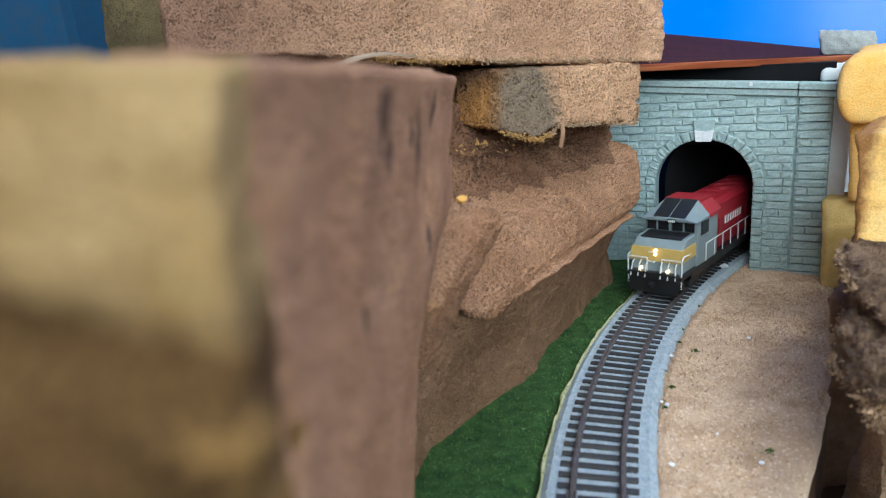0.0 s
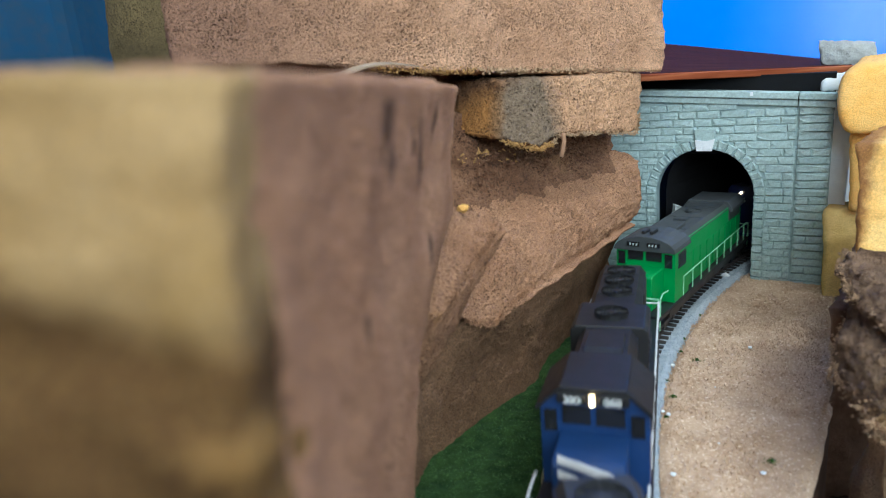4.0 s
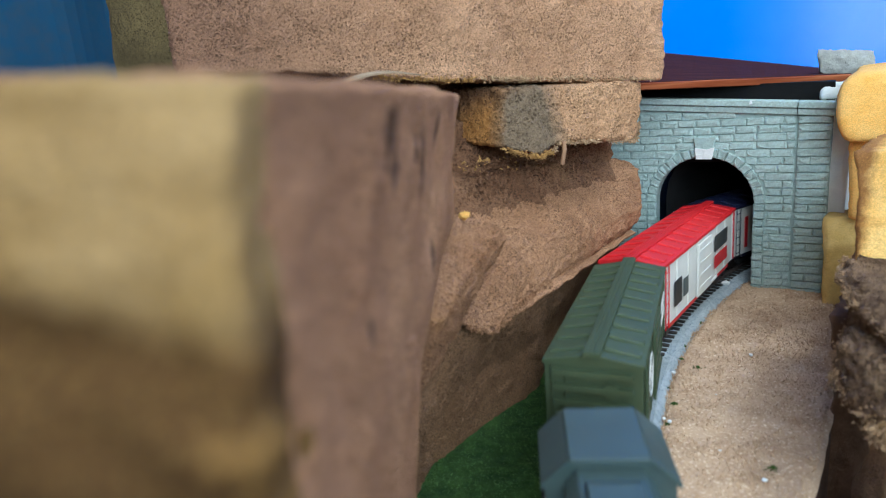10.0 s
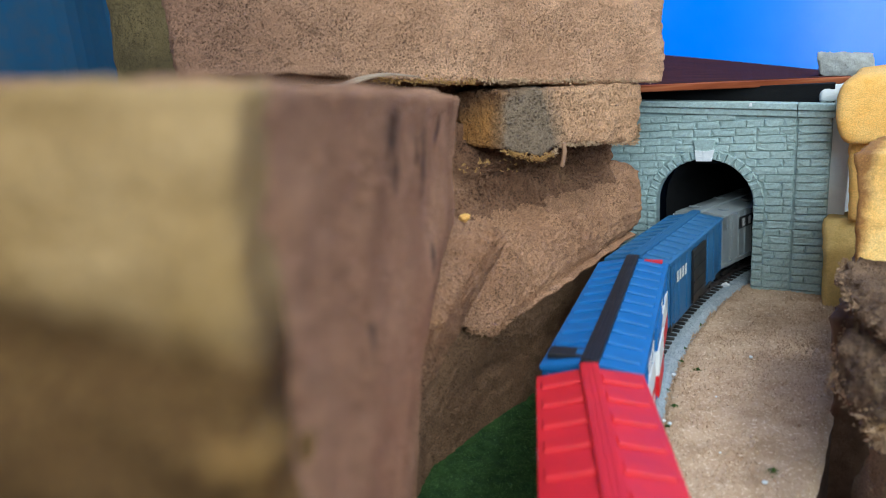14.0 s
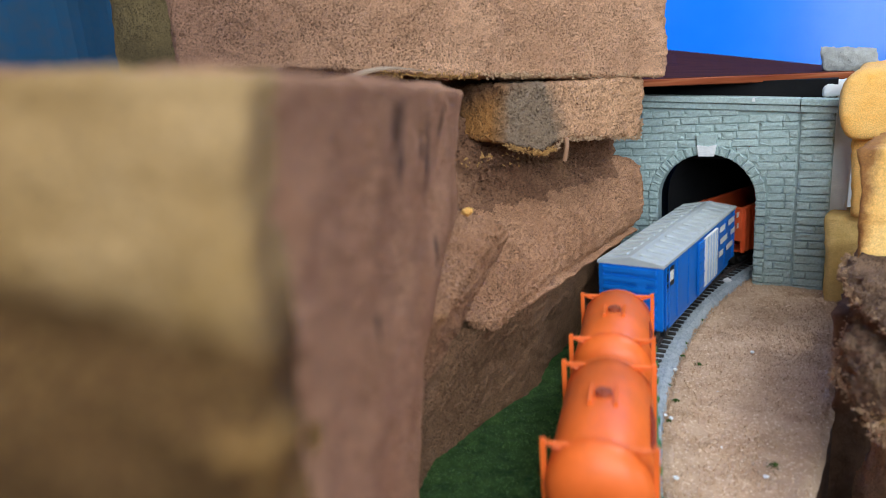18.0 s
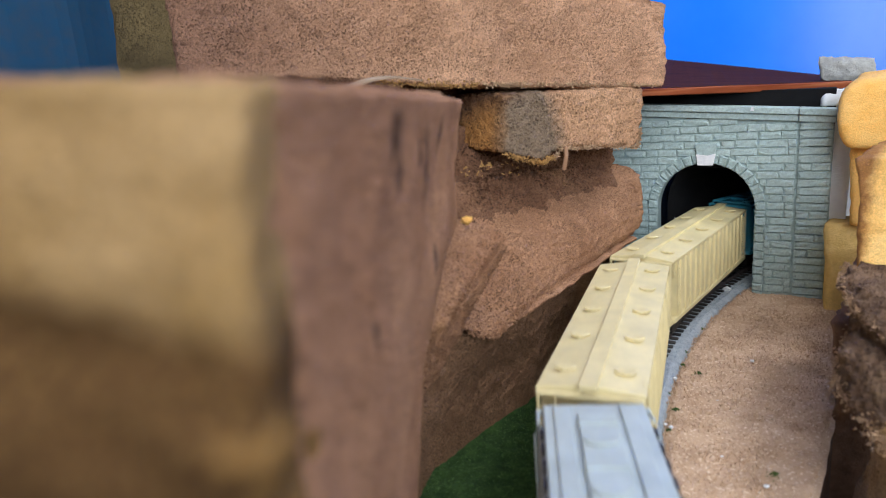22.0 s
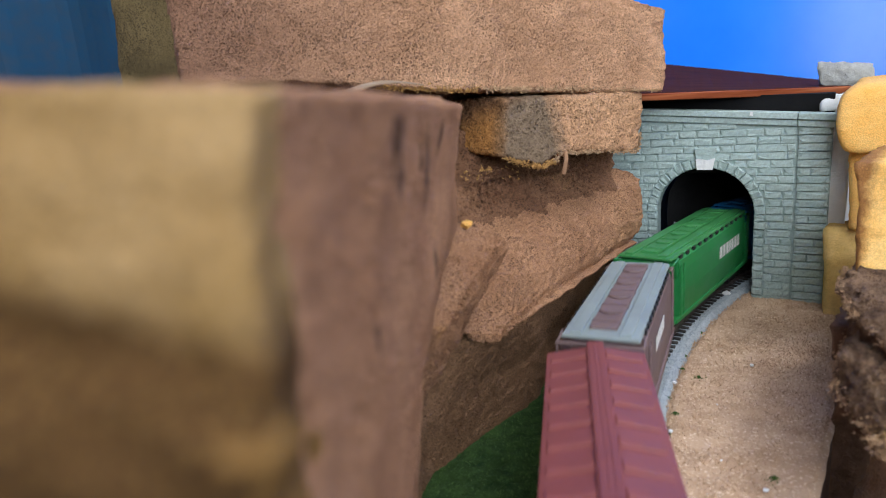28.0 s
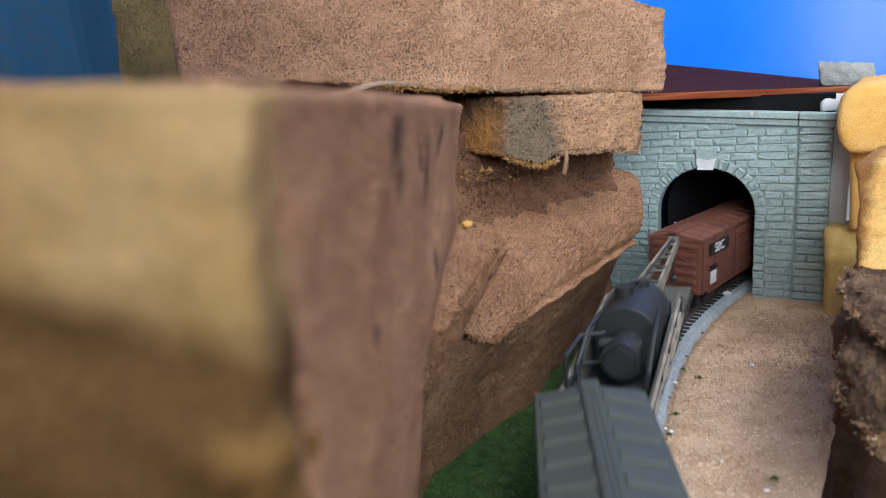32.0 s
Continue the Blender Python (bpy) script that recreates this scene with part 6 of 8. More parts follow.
def tank_flat(label, front, rear, tank_mat, deck_mat, spans, text_side=False):
    car, L = vehicle("tank_flatcar", label, "flat car", front, rear, "cars of the goods train")
    h = L / 2
    bx("deck", car, deck_mat, -h, h, -HW, HW, 0.0112, 0.0142, 0.0003)
    for s in (1, -1):
        bx("side_sill", car, deck_mat, -h + 0.016, h - 0.016, min(s * HW, s * (HW - 0.0012)), max(s * HW, s * (HW - 0.0012)), 0.0085, 0.0114, 0.0002)
        for k in range(10):
            x = -h + 0.008 + (L - 0.016) * k / 9
            bx("stake_pocket", car, deck_mat, x - 0.0009, x + 0.0009, min(s * HW, s * (HW + 0.0008)), max(s * HW, s * (HW + 0.0008)), 0.0116, 0.0140)
    zc, r = 0.0296, 0.0153
    for a, b in spans:
        x0, x1 = front + h - b, front + h - a
        bm = B()
        n = 28
        prof = [(x0, 0.25), (x0 + 0.0012, 0.62), (x0 + 0.003, 0.86), (x0 + 0.006, 1.0), (x1 - 0.006, 1.0), (x1 - 0.003, 0.86), (x1 - 0.0012, 0.62), (x1, 0.25)]
        rings = [[bm.verts.new((x, r * f * math.cos(2 * math.pi * k / n), zc + r * f * math.sin(2 * math.pi * k / n))) for k in range(n)] for x, f in prof]
        for p, q in zip(rings, rings[1:]):
            for k in range(n):
                bm.faces.new((p[k], p[(k + 1) % n], q[(k + 1) % n], q[k]))
        bm.faces.new(rings[0][::-1]), bm.faces.new(rings[-1])
        bmesh.ops.recalc_face_normals(bm, faces=bm.faces)
        for f in bm.faces:
            f.smooth = len(f.verts) == 4
        tank = part("tank_container", bm, tank_mat, car, "rounded tank container")
        for x in (x0 + 0.0085, x1 - 0.0085):
            fr = B()
            y, zt, zb = HW - 0.0016, zc + r - 0.0012, 0.0142
            for s in (-1, 1):
                box(fr, x - 0.0008, x + 0.0008, s * y - 0.0008, s * y + 0.0008, zb, zt)
                bent(fr, [(x, s * y, zt - 0.001), (x, s * y * 0.55, zt - 0.0036)], 0.0006, 4)
            rod(fr, (x, -y, zt - 0.0012), (x, y, zt - 0.0012), 0.0007, 5)
            bmesh.ops.create_cone(fr, cap_ends=False, segments=24, radius1=r + 0.0004, radius2=r + 0.0004, depth=0.0016, matrix=pose(x, 0, zc, 0, 90, 0))
            part("end_frame", fr, tank_mat, tank)
        for s in (-1, 1):
            bx("bottom_rail", tank, tank_mat, x0 + 0.0085, x1 - 0.0085, s * (HW - 0.0014) - 0.0006, s * (HW - 0.0014) + 0.0006, 0.0142, 0.0154)
        xm = (x0 + x1) / 2
        bm = B()
        rod(bm, (xm, 0, zc + r - 0.001), (xm, 0, zc + r + 0.0016), 0.0026, 12)
        rod(bm, (xm, 0, zc + r + 0.0014), (xm, 0, zc + r + 0.0022), 0.0014, 8)
        part("manhole", bm, paint("brown_grime", (0.30, 0.07, 0.03)), tank, "dark manhole lid")
        bm = B()
        for s in (-1, 1):
            box(bm, xm - 0.006, xm + 0.006, s * 0.0040 - 0.0006, s * 0.0040 + 0.0006, zc + r - 0.0014, zc + r + 0.0006)
        part("walkway", bm, tank_mat, tank)
        if text_side:
            for k in range(5):
                z = zc + 0.0035
                a_ = math.asin(0.0035 / r)
                bmx = B()
                box(bmx, -0.0018, 0.0018, -0.0002, 0.0002, -0.0028, 0.0028)
                o = part("lettering_bar", bmx, paint("dark_red_print", (0.28, 0.03, 0.012)), tank)
                o.matrix_basis = pose(xm + 0.011 - 0.0052 * k, r * math.cos(a_) + 0.0001, z, math.degrees(a_))
    bx("underframe", car, BLACK, -h + 0.002, h - 0.002, -0.005, 0.005, 0.0086, 0.0113)
    running_gear(car, L, 0.021)
    return car, L, h


def fan(parent, x, z, r, mat):
    def ring(bm):
        bmesh.ops.create_cone(bm, cap_ends=False, segments=24, radius1=r, radius2=r, depth=0.0016)
        bmesh.ops.create_cone(bm, cap_ends=False, segments=24, radius1=r * 0.90, radius2=r * 0.90, depth=0.0016)
        bmesh.ops.create_cone(bm, cap_ends=True, segments=16, radius1=r * 0.32, radius2=r * 0.28, depth=0.0014)
        for k in range(10):
            a = math.pi * 2 * k / 10
            rod(bm, (r * 0.3 * math.cos(a), r * 0.3 * math.sin(a), 0.0004), (r * 0.94 * math.cos(a), r * 0.94 * math.sin(a), 0.0004), 0.00025, 4)
        for f in (0.5, 0.72):
            bmesh.ops.create_cone(bm, cap_ends=False, segments=20, radius1=r * f, radius2=r * f, depth=0.0005, matrix=Matrix.Translation((0, 0, 0.0005)))
    o = part("roof_fan", shared("fan_%.4f_%s" % (r, mat.name), ring, mat), None, parent, "round roof fan")
    o.location = (x, 0, z + 0.0006)
    def well(bm):
        bmesh.ops.create_cone(bm, cap_ends=True, segments=20, radius1=r * 0.9, radius2=r * 0.9, depth=0.0003)
    w = part("fan_well", shared("well_%.4f" % r, well, BLACK), None, o)
    w.location.z = -0.0004


def handrails(parent, mat, L, hood_front, hood_rear, side_posts=9):
    h = L / 2
    for s in (1, -1):
        bm = B()
        y = s * (HW - 0.0006)
        pts = [(-h + 0.012 + (L - 0.050) * k / (side_posts - 1), y) for k in range(side_posts)]
        for x, yy in pts:
            rod(bm, (x, yy, 0.0145), (x, yy, 0.0260), 0.00033, 4)
        rod(bm, (pts[0][0], y, 0.0260), (pts[-1][0], y, 0.0260), 0.00033, 4)
        part("side_handrail", bm, mat, parent, "thin handrail on posts")
        for e in (1, -1):
            bm = B()
            x = e * (h - 0.0012)
            bent(bm, [(x, y, 0.0070), (x, y * 1.02, 0.0245), (x - e * 0.004, y, 0.0262), (x - e * 0.012, y, 0.0255)], 0.00042, 5)
            bent(bm, [(x, s * 0.0045, 0.0140), (x, s * 0.0045, 0.0240), (x, y, 0.0240)], 0.00038, 5)
            part("end_handrail", bm, mat, parent, "bent handrail at the step")


def windows(parent, x, panes, mat_frame, face=1):
    for y0, y1, z0, z1 in panes:
        w = bx("window", parent, mat_frame, min(x, x + face * 0.0005), max(x, x + face * 0.0005), y0 - 0.0006, y1 + 0.0006, z0 - 0.0006, z1 + 0.0006, 0.0001)
        bx("pane", w, GLASS_DARK, min(x + face * 0.0002, x + face * 0.0008), max(x + face * 0.0002, x + face * 0.0008), y0, y1, z0, z1)


def locomotive(label, front, rear, hood, cab, roof, nose, visor=None, lead="cab", kind="hood", side=None, rails=RAILWHITE, fans=(0.2, 0.3, 0.4), sill=BLACK, light=LAMP, step=None, nose_band=None, hood_w=0.0108, hood_top=0.0470, skirt=None, roof_kind="angled", wings=False, body_band=None, fan_r=0.0066, door_mat=None, upper=None, blister=False, nose_l=0.0240):
    """A hood unit. lead: which end goes first, the cab or the long hood."""
    car, L = vehicle("locomotive", label, "locomotive", front, rear, "locomotives at the head of the train")
    h = L / 2
    f = 1 if lead == "cab" else -1
    X = lambda d: f * (h - d)      # distance from the cab end
    def bxx(name, par, mat, d0, d1, y0, y1, z0, z1, bevel=0.0, lab=""):
        a, b_ = sorted((X(d0), X(d1)))
        return bx(name, par, mat, a, b_, y0, y1, z0, z1, bevel, lab)
    visor = visor or cab
    side = side or hood
    bxx("platform", car, sill, 0, L, -HW, HW, 0.0122, 0.0148, 0.0003)
    for s in (1, -1):
        bxx("side_sill", car, skirt or sill, 0.014, L - 0.014, min(s * (HW - 0.0008), s * (HW + 0.0002)), max(s * (HW - 0.0008), s * (HW + 0.0002)), 0.0100, 0.0140, 0.0002)
        a = s * h
        bm = B()
        prism(bm, [(a - s * 0.0028, 0.0125), (a, 0.0125), (a + s * 0.0006, 0.0028), (a - s * 0.0010, 0.0028)], -0.0150, 0.0150, "y")
        part("pilot", bm, sill, car, "end plate over the coupler")
        for k in (-1, 1):
            for z in (0.0045, 0.0080):
                bx("step", car, step or sill, min(a, a - s * 0.006), max(a, a - s * 0.006), k * 0.0158 - 0.0012, k * 0.0158 + 0.0012, z, z + 0.0006)
    bxx("fuel_tank", car, BLACK, L * 0.36, L * 0.64, -0.0125, 0.0125, 0.0040, 0.0115, 0.0012)
    cab_l = 0.0320 if kind == "wide" else 0.0230
    cab0, cab1 = nose_l, nose_l + cab_l
    # long hood
    hd0, hd1 = cab1 - 0.001, L - 0.0115
    a, b_ = sorted((X(hd0), X(hd1)))
    hp = [(-hood_w, 0.0148), (hood_w, 0.0148), (hood_w, hood_top - 0.0030), (hood_w - 0.0028, hood_top), (-hood_w + 0.0028, hood_top), (-hood_w, hood_top - 0.0030)]
    hd = pr("long_hood", car, side, hp, a, b_, "x", 0.0003)
    pr("hood_roof", hd, roof, [(-hood_w - 0.0002, hood_top - 0.0034), (-hood_w + 0.0026, hood_top + 0.0003), (hood_w - 0.0026, hood_top + 0.0003), (hood_w + 0.0002, hood_top - 0.0034)], a - 0.0002, b_ + 0.0002, "x")
    for s in (1, -1):
        for k in range(9):
            d = hd0 + 0.008 + (hd1 - hd0 - 0.016) * k / 8
            bxx("hood_door", hd, door_mat or side, d - 0.0044, d + 0.0044, min(s * hood_w, s * (hood_w + 0.0004)), max(s * hood_w, s * (hood_w + 0.0004)), 0.0165, hood_top - 0.0125, 0.0001)
        gr = bxx("radiator_grille", hd, BLACK if roof is BLACK else roof, hd1 - 0.030, hd1 - 0.004, min(s * hood_w, s * (hood_w + 0.0005)), max(s * hood_w, s * (hood_w + 0.0005)), hood_top - 0.0115, hood_top - 0.0042)
        if body_band:
            bars(hd, body_band, X(hd0 + 0.022) if f > 0 else X(hd1 - 0.022), s * (hood_w + 0.0006), hood_top - 0.0155, (0.0045, 0.0035, 0.0040, 0.0035, 0.0040, 0.0030, 0.0042), 0.0052)
    if upper:
        # darker paint on the upper part of the hood
        pr("upper_hood", hd, upper, [(-hood_w - 0.0006, 0.0372), (hood_w + 0.0006, 0.0372), (hood_w + 0.0006, hood_top - 0.0032), (hood_w - 0.0024, hood_top + 0.0001), (-hood_w + 0.0024, hood_top + 0.0001), (-hood_w - 0.0006, hood_top - 0.0032)], min(X(hd0 + 0.001), X(hd1 + 0.0004)), max(X(hd0 + 0.001), X(hd1 + 0.0004)), "x", 0.0002)
    if wings:
        for d in (hd1 - 0.0300,):
            a2, b2 = sorted((X(d), X(hd1 + 0.0006)))
            pr("radiator_wing", car, roof, [(-HW + 0.001, hood_top - 0.0055), (-HW + 0.001, hood_top - 0.0030), (-hood_w + 0.001, hood_top + 0.0016), (hood_w - 0.001, hood_top + 0.0016), (HW - 0.001, hood_top - 0.0030), (HW - 0.001, hood_top - 0.0055)], a2, b2, "x", 0.0003)
    if blister:
        # the wider box over the braking grids, with a fan of its own
        a2, b2 = sorted((X(hd0 + 0.032), X(hd0 + 0.058)))
        bl = pr("brake_blister", car, roof, [(-0.0146, 0.0310), (0.0146, 0.0310), (0.0146, hood_top - 0.0010), (0.0128, hood_top + 0.0008), (-0.0128, hood_top + 0.0008), (-0.0146, hood_top - 0.0010)], a2, b2, "x", 0.0003, "boxy blister over the braking grids")
        for s in (1, -1):
            for k in range(4):
                z = 0.0330 + 0.0026 * k
                bxx("louvre", bl, BLACK, hd0 + 0.034, hd0 + 0.056, min(s * 0.0144, s * 0.0150), max(s * 0.0144, s * 0.0150), z, z + 0.0012)
        fan(car, X(hd0 + 0.045), hood_top + 0.0009, fan_r, roof)
    for q in fans:
        d = hd1 - q * (hd1 - hd0)
        fan(car, X(d), hood_top, fan_r, roof)
    # blower hatch and stacks
    pr("roof_hatch_box", car, roof, [(X(hd0 + 0.005), hood_top - 0.0002), (X(hd0 + 0.010), hood_top + 0.0022), (X(hd0 + 0.024), hood_top + 0.0022), (X(hd0 + 0.025), hood_top - 0.0002)], -0.0068, 0.0068, "y", 0.0004)
    if not blister:
        bxx("exhaust_stack", car, roof, hd0 + 0.034, hd0 + 0.040, -0.0040, 0.0040, hood_top, hood_top + 0.0016, 0.0003)
    for k in range(4):
        # small lifting eyes and seams along the hood roof
        d = hd0 + (hd1 - hd0) * (0.12 + 0.25 * k)
        bxx("roof_seam", hd, roof, d - 0.0003, d + 0.0003, -hood_w + 0.0030, hood_w - 0.0030, hood_top + 0.0002, hood_top + 0.0006)
    # cab
    ct = 0.0505
    a, b_ = sorted((X(cab0), X(cab1)))
    cz, cr = (0.0425, 0.0432) if kind == "wide" else (0.0435, ct - 0.0012)
    cb = pr("cab", car, cab, [(-HW + 0.0006, 0.0148), (HW - 0.0006, 0.0148), (HW - 0.0006, cz), (0.0105, cr), (-0.0105, cr), (-HW + 0.0006, cz)], a, b_, "x", 0.0002)
    a2, b2 = sorted((X(cab0 - 0.0022), X(cab1 + 0.0012)))
    if roof_kind == "angled" and kind != "wide":
        pr("cab_roof", car, roof, [(-0.0107, ct - 0.0012), (0.0107, ct - 0.0012), (0.0100, ct + 0.0002), (-0.0100, ct + 0.0002)], a2, b2, "x", 0.0002)
        for s in (1, -1):
            prof = [(s * 0.0104, ct - 0.0016), (s * 0.0104, ct - 0.0002), (s * (HW + 0.0004), 0.0435), (s * (HW + 0.0004), 0.0418)]
            pr("roof_slope", car, visor, prof, a2, b2, "x")
        bxx("visor_front", car, visor, cab0 - 0.0026, cab0 - 0.0012, -0.0108, 0.0108, ct - 0.0052, ct - 0.0014, 0.0002)
    elif kind != "wide":
        n = 12
        arcp = [((HW + 0.0002) * math.cos(math.pi * k / n), 0.0432 + 0.0082 * math.sin(math.pi * k / n)) for k in range(n + 1)]
        pr("cab_roof", car, roof, arcp, a2, b2, "x")
        bxx("horn", car, BLACK, cab0 + 0.004, cab0 + 0.012, -0.0035, -0.0015, ct + 0.0006, ct + 0.0026, 0.0004)
        bxx("horn", car, BLACK, cab0 + 0.004, cab0 + 0.012, 0.0010, 0.0030, ct + 0.0006, ct + 0.0026, 0.0004)
    xf = X(cab0)
    panes = [(-0.0152, -0.0112, 0.0345, 0.0420), (0.0112, 0.0152, 0.0345, 0.0420), (-0.0095, -0.0008, 0.0375, 0.0438), (0.0008, 0.0095, 0.0375, 0.0438)]
    if kind == "wide":
        panes = [(-0.0150, -0.0090, 0.0362, 0.0420), (-0.0078, -0.0010, 0.0362, 0.0424), (0.0010, 0.0078, 0.0362, 0.0424), (0.0090, 0.0150, 0.0362, 0.0420)]
    windows(cb, xf, panes, door_mat or cab, f)
    for s in (1, -1):
        sw = bxx("side_window", cb, DARK_GREY, cab0 + 0.0050, cab0 + 0.0170, min(s * (HW - 0.0008), s * (HW - 0.0003)), max(s * (HW - 0.0008), s * (HW - 0.0003)), 0.0330, 0.0415, 0.0001)
        bxx("pane", sw, GLASS_DARK, cab0 + 0.0058, cab0 + 0.0162, min(s * (HW - 0.0006), s * (HW)), max(s * (HW - 0.0006), s * HW), 0.0337, 0.0408)
    # nose
    nw = 0.0105 if kind == "hood" else 0.0155
    a, b_ = sorted((X(0.0035 if kind == "wide" else 0.0060), X(cab0)))
    nt = 0.0345
    if kind == "wide":
        ns = pr("nose", car, nose, [(X(0.0020), 0.0148), (X(0.0045), 0.0300), (X(0.0100), nt), (X(cab0), nt + 0.0010), (X(cab0), 0.0148)], -nw, nw, "y", 0.0006)
        if nose_band:
            bm = B()
            prism(bm, [(X(0.0026) + f * 0.0007, 0.0222), (X(0.0043) + f * 0.0007, 0.0300), (X(0.0048), 0.0300), (X(0.0032), 0.0222)], -nw - 0.0003, nw + 0.0003, "y")
            part("nose_band", bm, nose_band, ns, "dull yellow band round the nose")
            for s in (1, -1):
                bxx("side_band", cb, nose_band, 0.0030, cab1, s * nw - 0.0004, s * nw + 0.0004, 0.0222, 0.0300)
        bxx("anticlimber", car, sill, -0.0012, 0.003, -0.0150, 0.0150, 0.0120, 0.0160, 0.0003)
        # grey cab roof that slopes down to the windows, with two black panels
        bm = B()
        for y, z0, z1 in ((0.0104, ct - 0.0060, ct + 0.0018), (HW + 0.0004, 0.0430, 0.0442)):
            for k in (-1, 1):
                bm.verts.new((X(cab0 - 0.0034), k * y, z0))
                bm.verts.new((X(cab0 + 0.0160), k * y, z1))
                bm.verts.new((X(cab0 - 0.0030), k * y, 0.0424))
                bm.verts.new((X(cab0 + 0.0160), k * y, 0.0424))
        bmesh.ops.convex_hull(bm, input=bm.verts)
        slope = part("roof_front", bm, cab, car, "grey faceted cab roof that falls to the windows")
        pr("roof_rear", car, roof, [(X(cab0 + 0.0162), ct + 0.0022), (X(cab1 + 0.0030), ct + 0.0022), (X(cab1 + 0.0030), ct - 0.0030), (X(cab0 + 0.0162), ct - 0.0030)], -0.0112, 0.0112, "y", 0.0002, "red rear part of the cab roof")
        for s in (-1, 1):
            prof = [(s * 0.0114, ct - 0.0012), (s * 0.0114, ct + 0.0004), (s * (HW + 0.0007), 0.0442), (s * (HW + 0.0007), 0.0420)]
            pr("rear_slope", car, roof, prof, min(X(cab0 + 0.0162), X(cab1 + 0.0030)), max(X(cab0 + 0.0162), X(cab1 + 0.0030)), "x")
            pr("roof_panel", slope, BLACK, [(X(cab0 - 0.0026), ct - 0.0053), (X(cab0 + 0.0156), ct + 0.0024), (X(cab0 + 0.0156), ct + 0.0010), (X(cab0 - 0.0026), ct - 0.0066)], min(s * 0.0004, s * 0.0100), max(s * 0.0004, s * 0.0100), "y", 0.0, "black anti-glare panel")
        pr("nose_top_panel", ns, BLACK, [(X(0.0098), nt + 0.0004), (X(cab0 - 0.0006), nt + 0.0014), (X(cab0 - 0.0006), nt), (X(0.0098), nt - 0.0004)], -0.0128, 0.0128, "y", 0.0, "black anti-glare panel on the nose")
        for y in (-0.0135, -0.0090, -0.0046, 0.0046, 0.0090, 0.0135):
            bm = B()
            bent(bm, [(X(-0.0012), y * 1.04, 0.0125), (X(0.0), y, 0.0200), (X(0.0030), y * 0.98, 0.0222)], 0.00042, 5)
            part("front_stanchion", bm, rails, car, "white handrail post")
        for z in (0.0222, 0.0282):
            bm = B()
            bent(bm, [(X(0.0016), -0.0035, z), (X(0.0004), -0.0028, z), (X(0.0004), 0.0, z), (X(0.0016), 0.0006, z)], 0.00035, 5)
            part("nose_grab", bm, rails, ns, "white grab iron")
    else:
        ns = pr("nose", car, nose, [(X(0.0062), 0.0148), (X(0.0062), nt - 0.0012), (X(0.0085), nt), (X(cab0), nt), (X(cab0), 0.0148)], -nw, nw, "y", 0.0005)
        if door_mat:
            pr("nose_top_panel", ns, BLACK, [(X(0.0090), nt + 0.0005), (X(cab0 - 0.0006), nt + 0.0005), (X(cab0 - 0.0006), nt - 0.0003), (X(0.0090), nt - 0.0003)], -nw + 0.0012, nw - 0.0012, "y", 0.0, "black anti-glare panel on the nose")
        if nose_band:
            # diagonal warning stripes on the nose
            for k in range(4):
                zb = 0.0170 + 0.0048 * k
                bm = B()
                prism(bm, [(-0.0085, zb + 0.0034), (-0.0085, zb + 0.0056), (0.0085, zb + 0.0008), (0.0085, zb - 0.0014)], min(X(0.0062), X(0.0056)), max(X(0.0062), X(0.0056)))
                part("nose_stripe", bm, nose_band, ns, "white diagonal stripe")
    # lights: twin lamps between the number boards
    lx = X(cab0 - 0.0028) if kind != "wide" else X(0.0034)
    lz = (ct - 0.0040, ct - 0.0022) if kind != "wide" else (0.0262, 0.0288)
    if lead == "cab" and light:
        for z in lz:
            bm = B()
            rod(bm, (lx, 0.0, z), (lx + f * 0.0014, 0.0, z), 0.0008, 10)
            part("headlight", bm, light, car, "lit headlight")
        if kind == "wide":
            for y in (-0.0085, 0.0085):
                bm = B()
                rod(bm, (X(0.0016), y, 0.0172), (X(0.0), y, 0.0172), 0.0009, 10)
                part("ditch_light", bm, light, car, "lit ditch light")
    if kind == "wide":
        nb = bxx("number_board", car, GLASS_DARK, cab0 - 0.0044, cab0 - 0.0034, -0.0004, 0.0050, ct - 0.0084, ct - 0.0064, 0.0001)
        for k in range(4):
            bxx("digit_bar", nb, WHITE, cab0 - 0.0047, cab0 - 0.0042, 0.0002 + 0.0012 * k, 0.0010 + 0.0012 * k, ct - 0.0081, ct - 0.0068)
    for s in (1, -1) if kind != "wide" else ():
        nb = bxx("number_board", car, GLASS_DARK, cab0 - 0.0032, cab0 - 0.0024, min(s * 0.0022, s * 0.0092), max(s * 0.0022, s * 0.0092), ct - 0.0045, ct - 0.0022, 0.0001)
        for k in range(3):
            y = s * (0.0036 + 0.0018 * k)
            bxx("digit_bar", nb, LIGHT_GREY, cab0 - 0.0035, cab0 - 0.0030, y - 0.00035, y + 0.00035, ct - 0.0040, ct - 0.0028)
    if lead != "cab" and light:
        bm = B()
        rod(bm, (X(hd1) - 0.0002, 0, hood_top - 0.0050), (X(hd1) + 0.0012, 0, hood_top - 0.0050), 0.0010, 12)
        part("headlight", bm, light, car, "lit headlight on the hood end")
    handrails(car, rails, L, 0, 0)
    running_gear(car, L, 0.0300, 3 if L > 0.168 else 2)
    return car, L, h


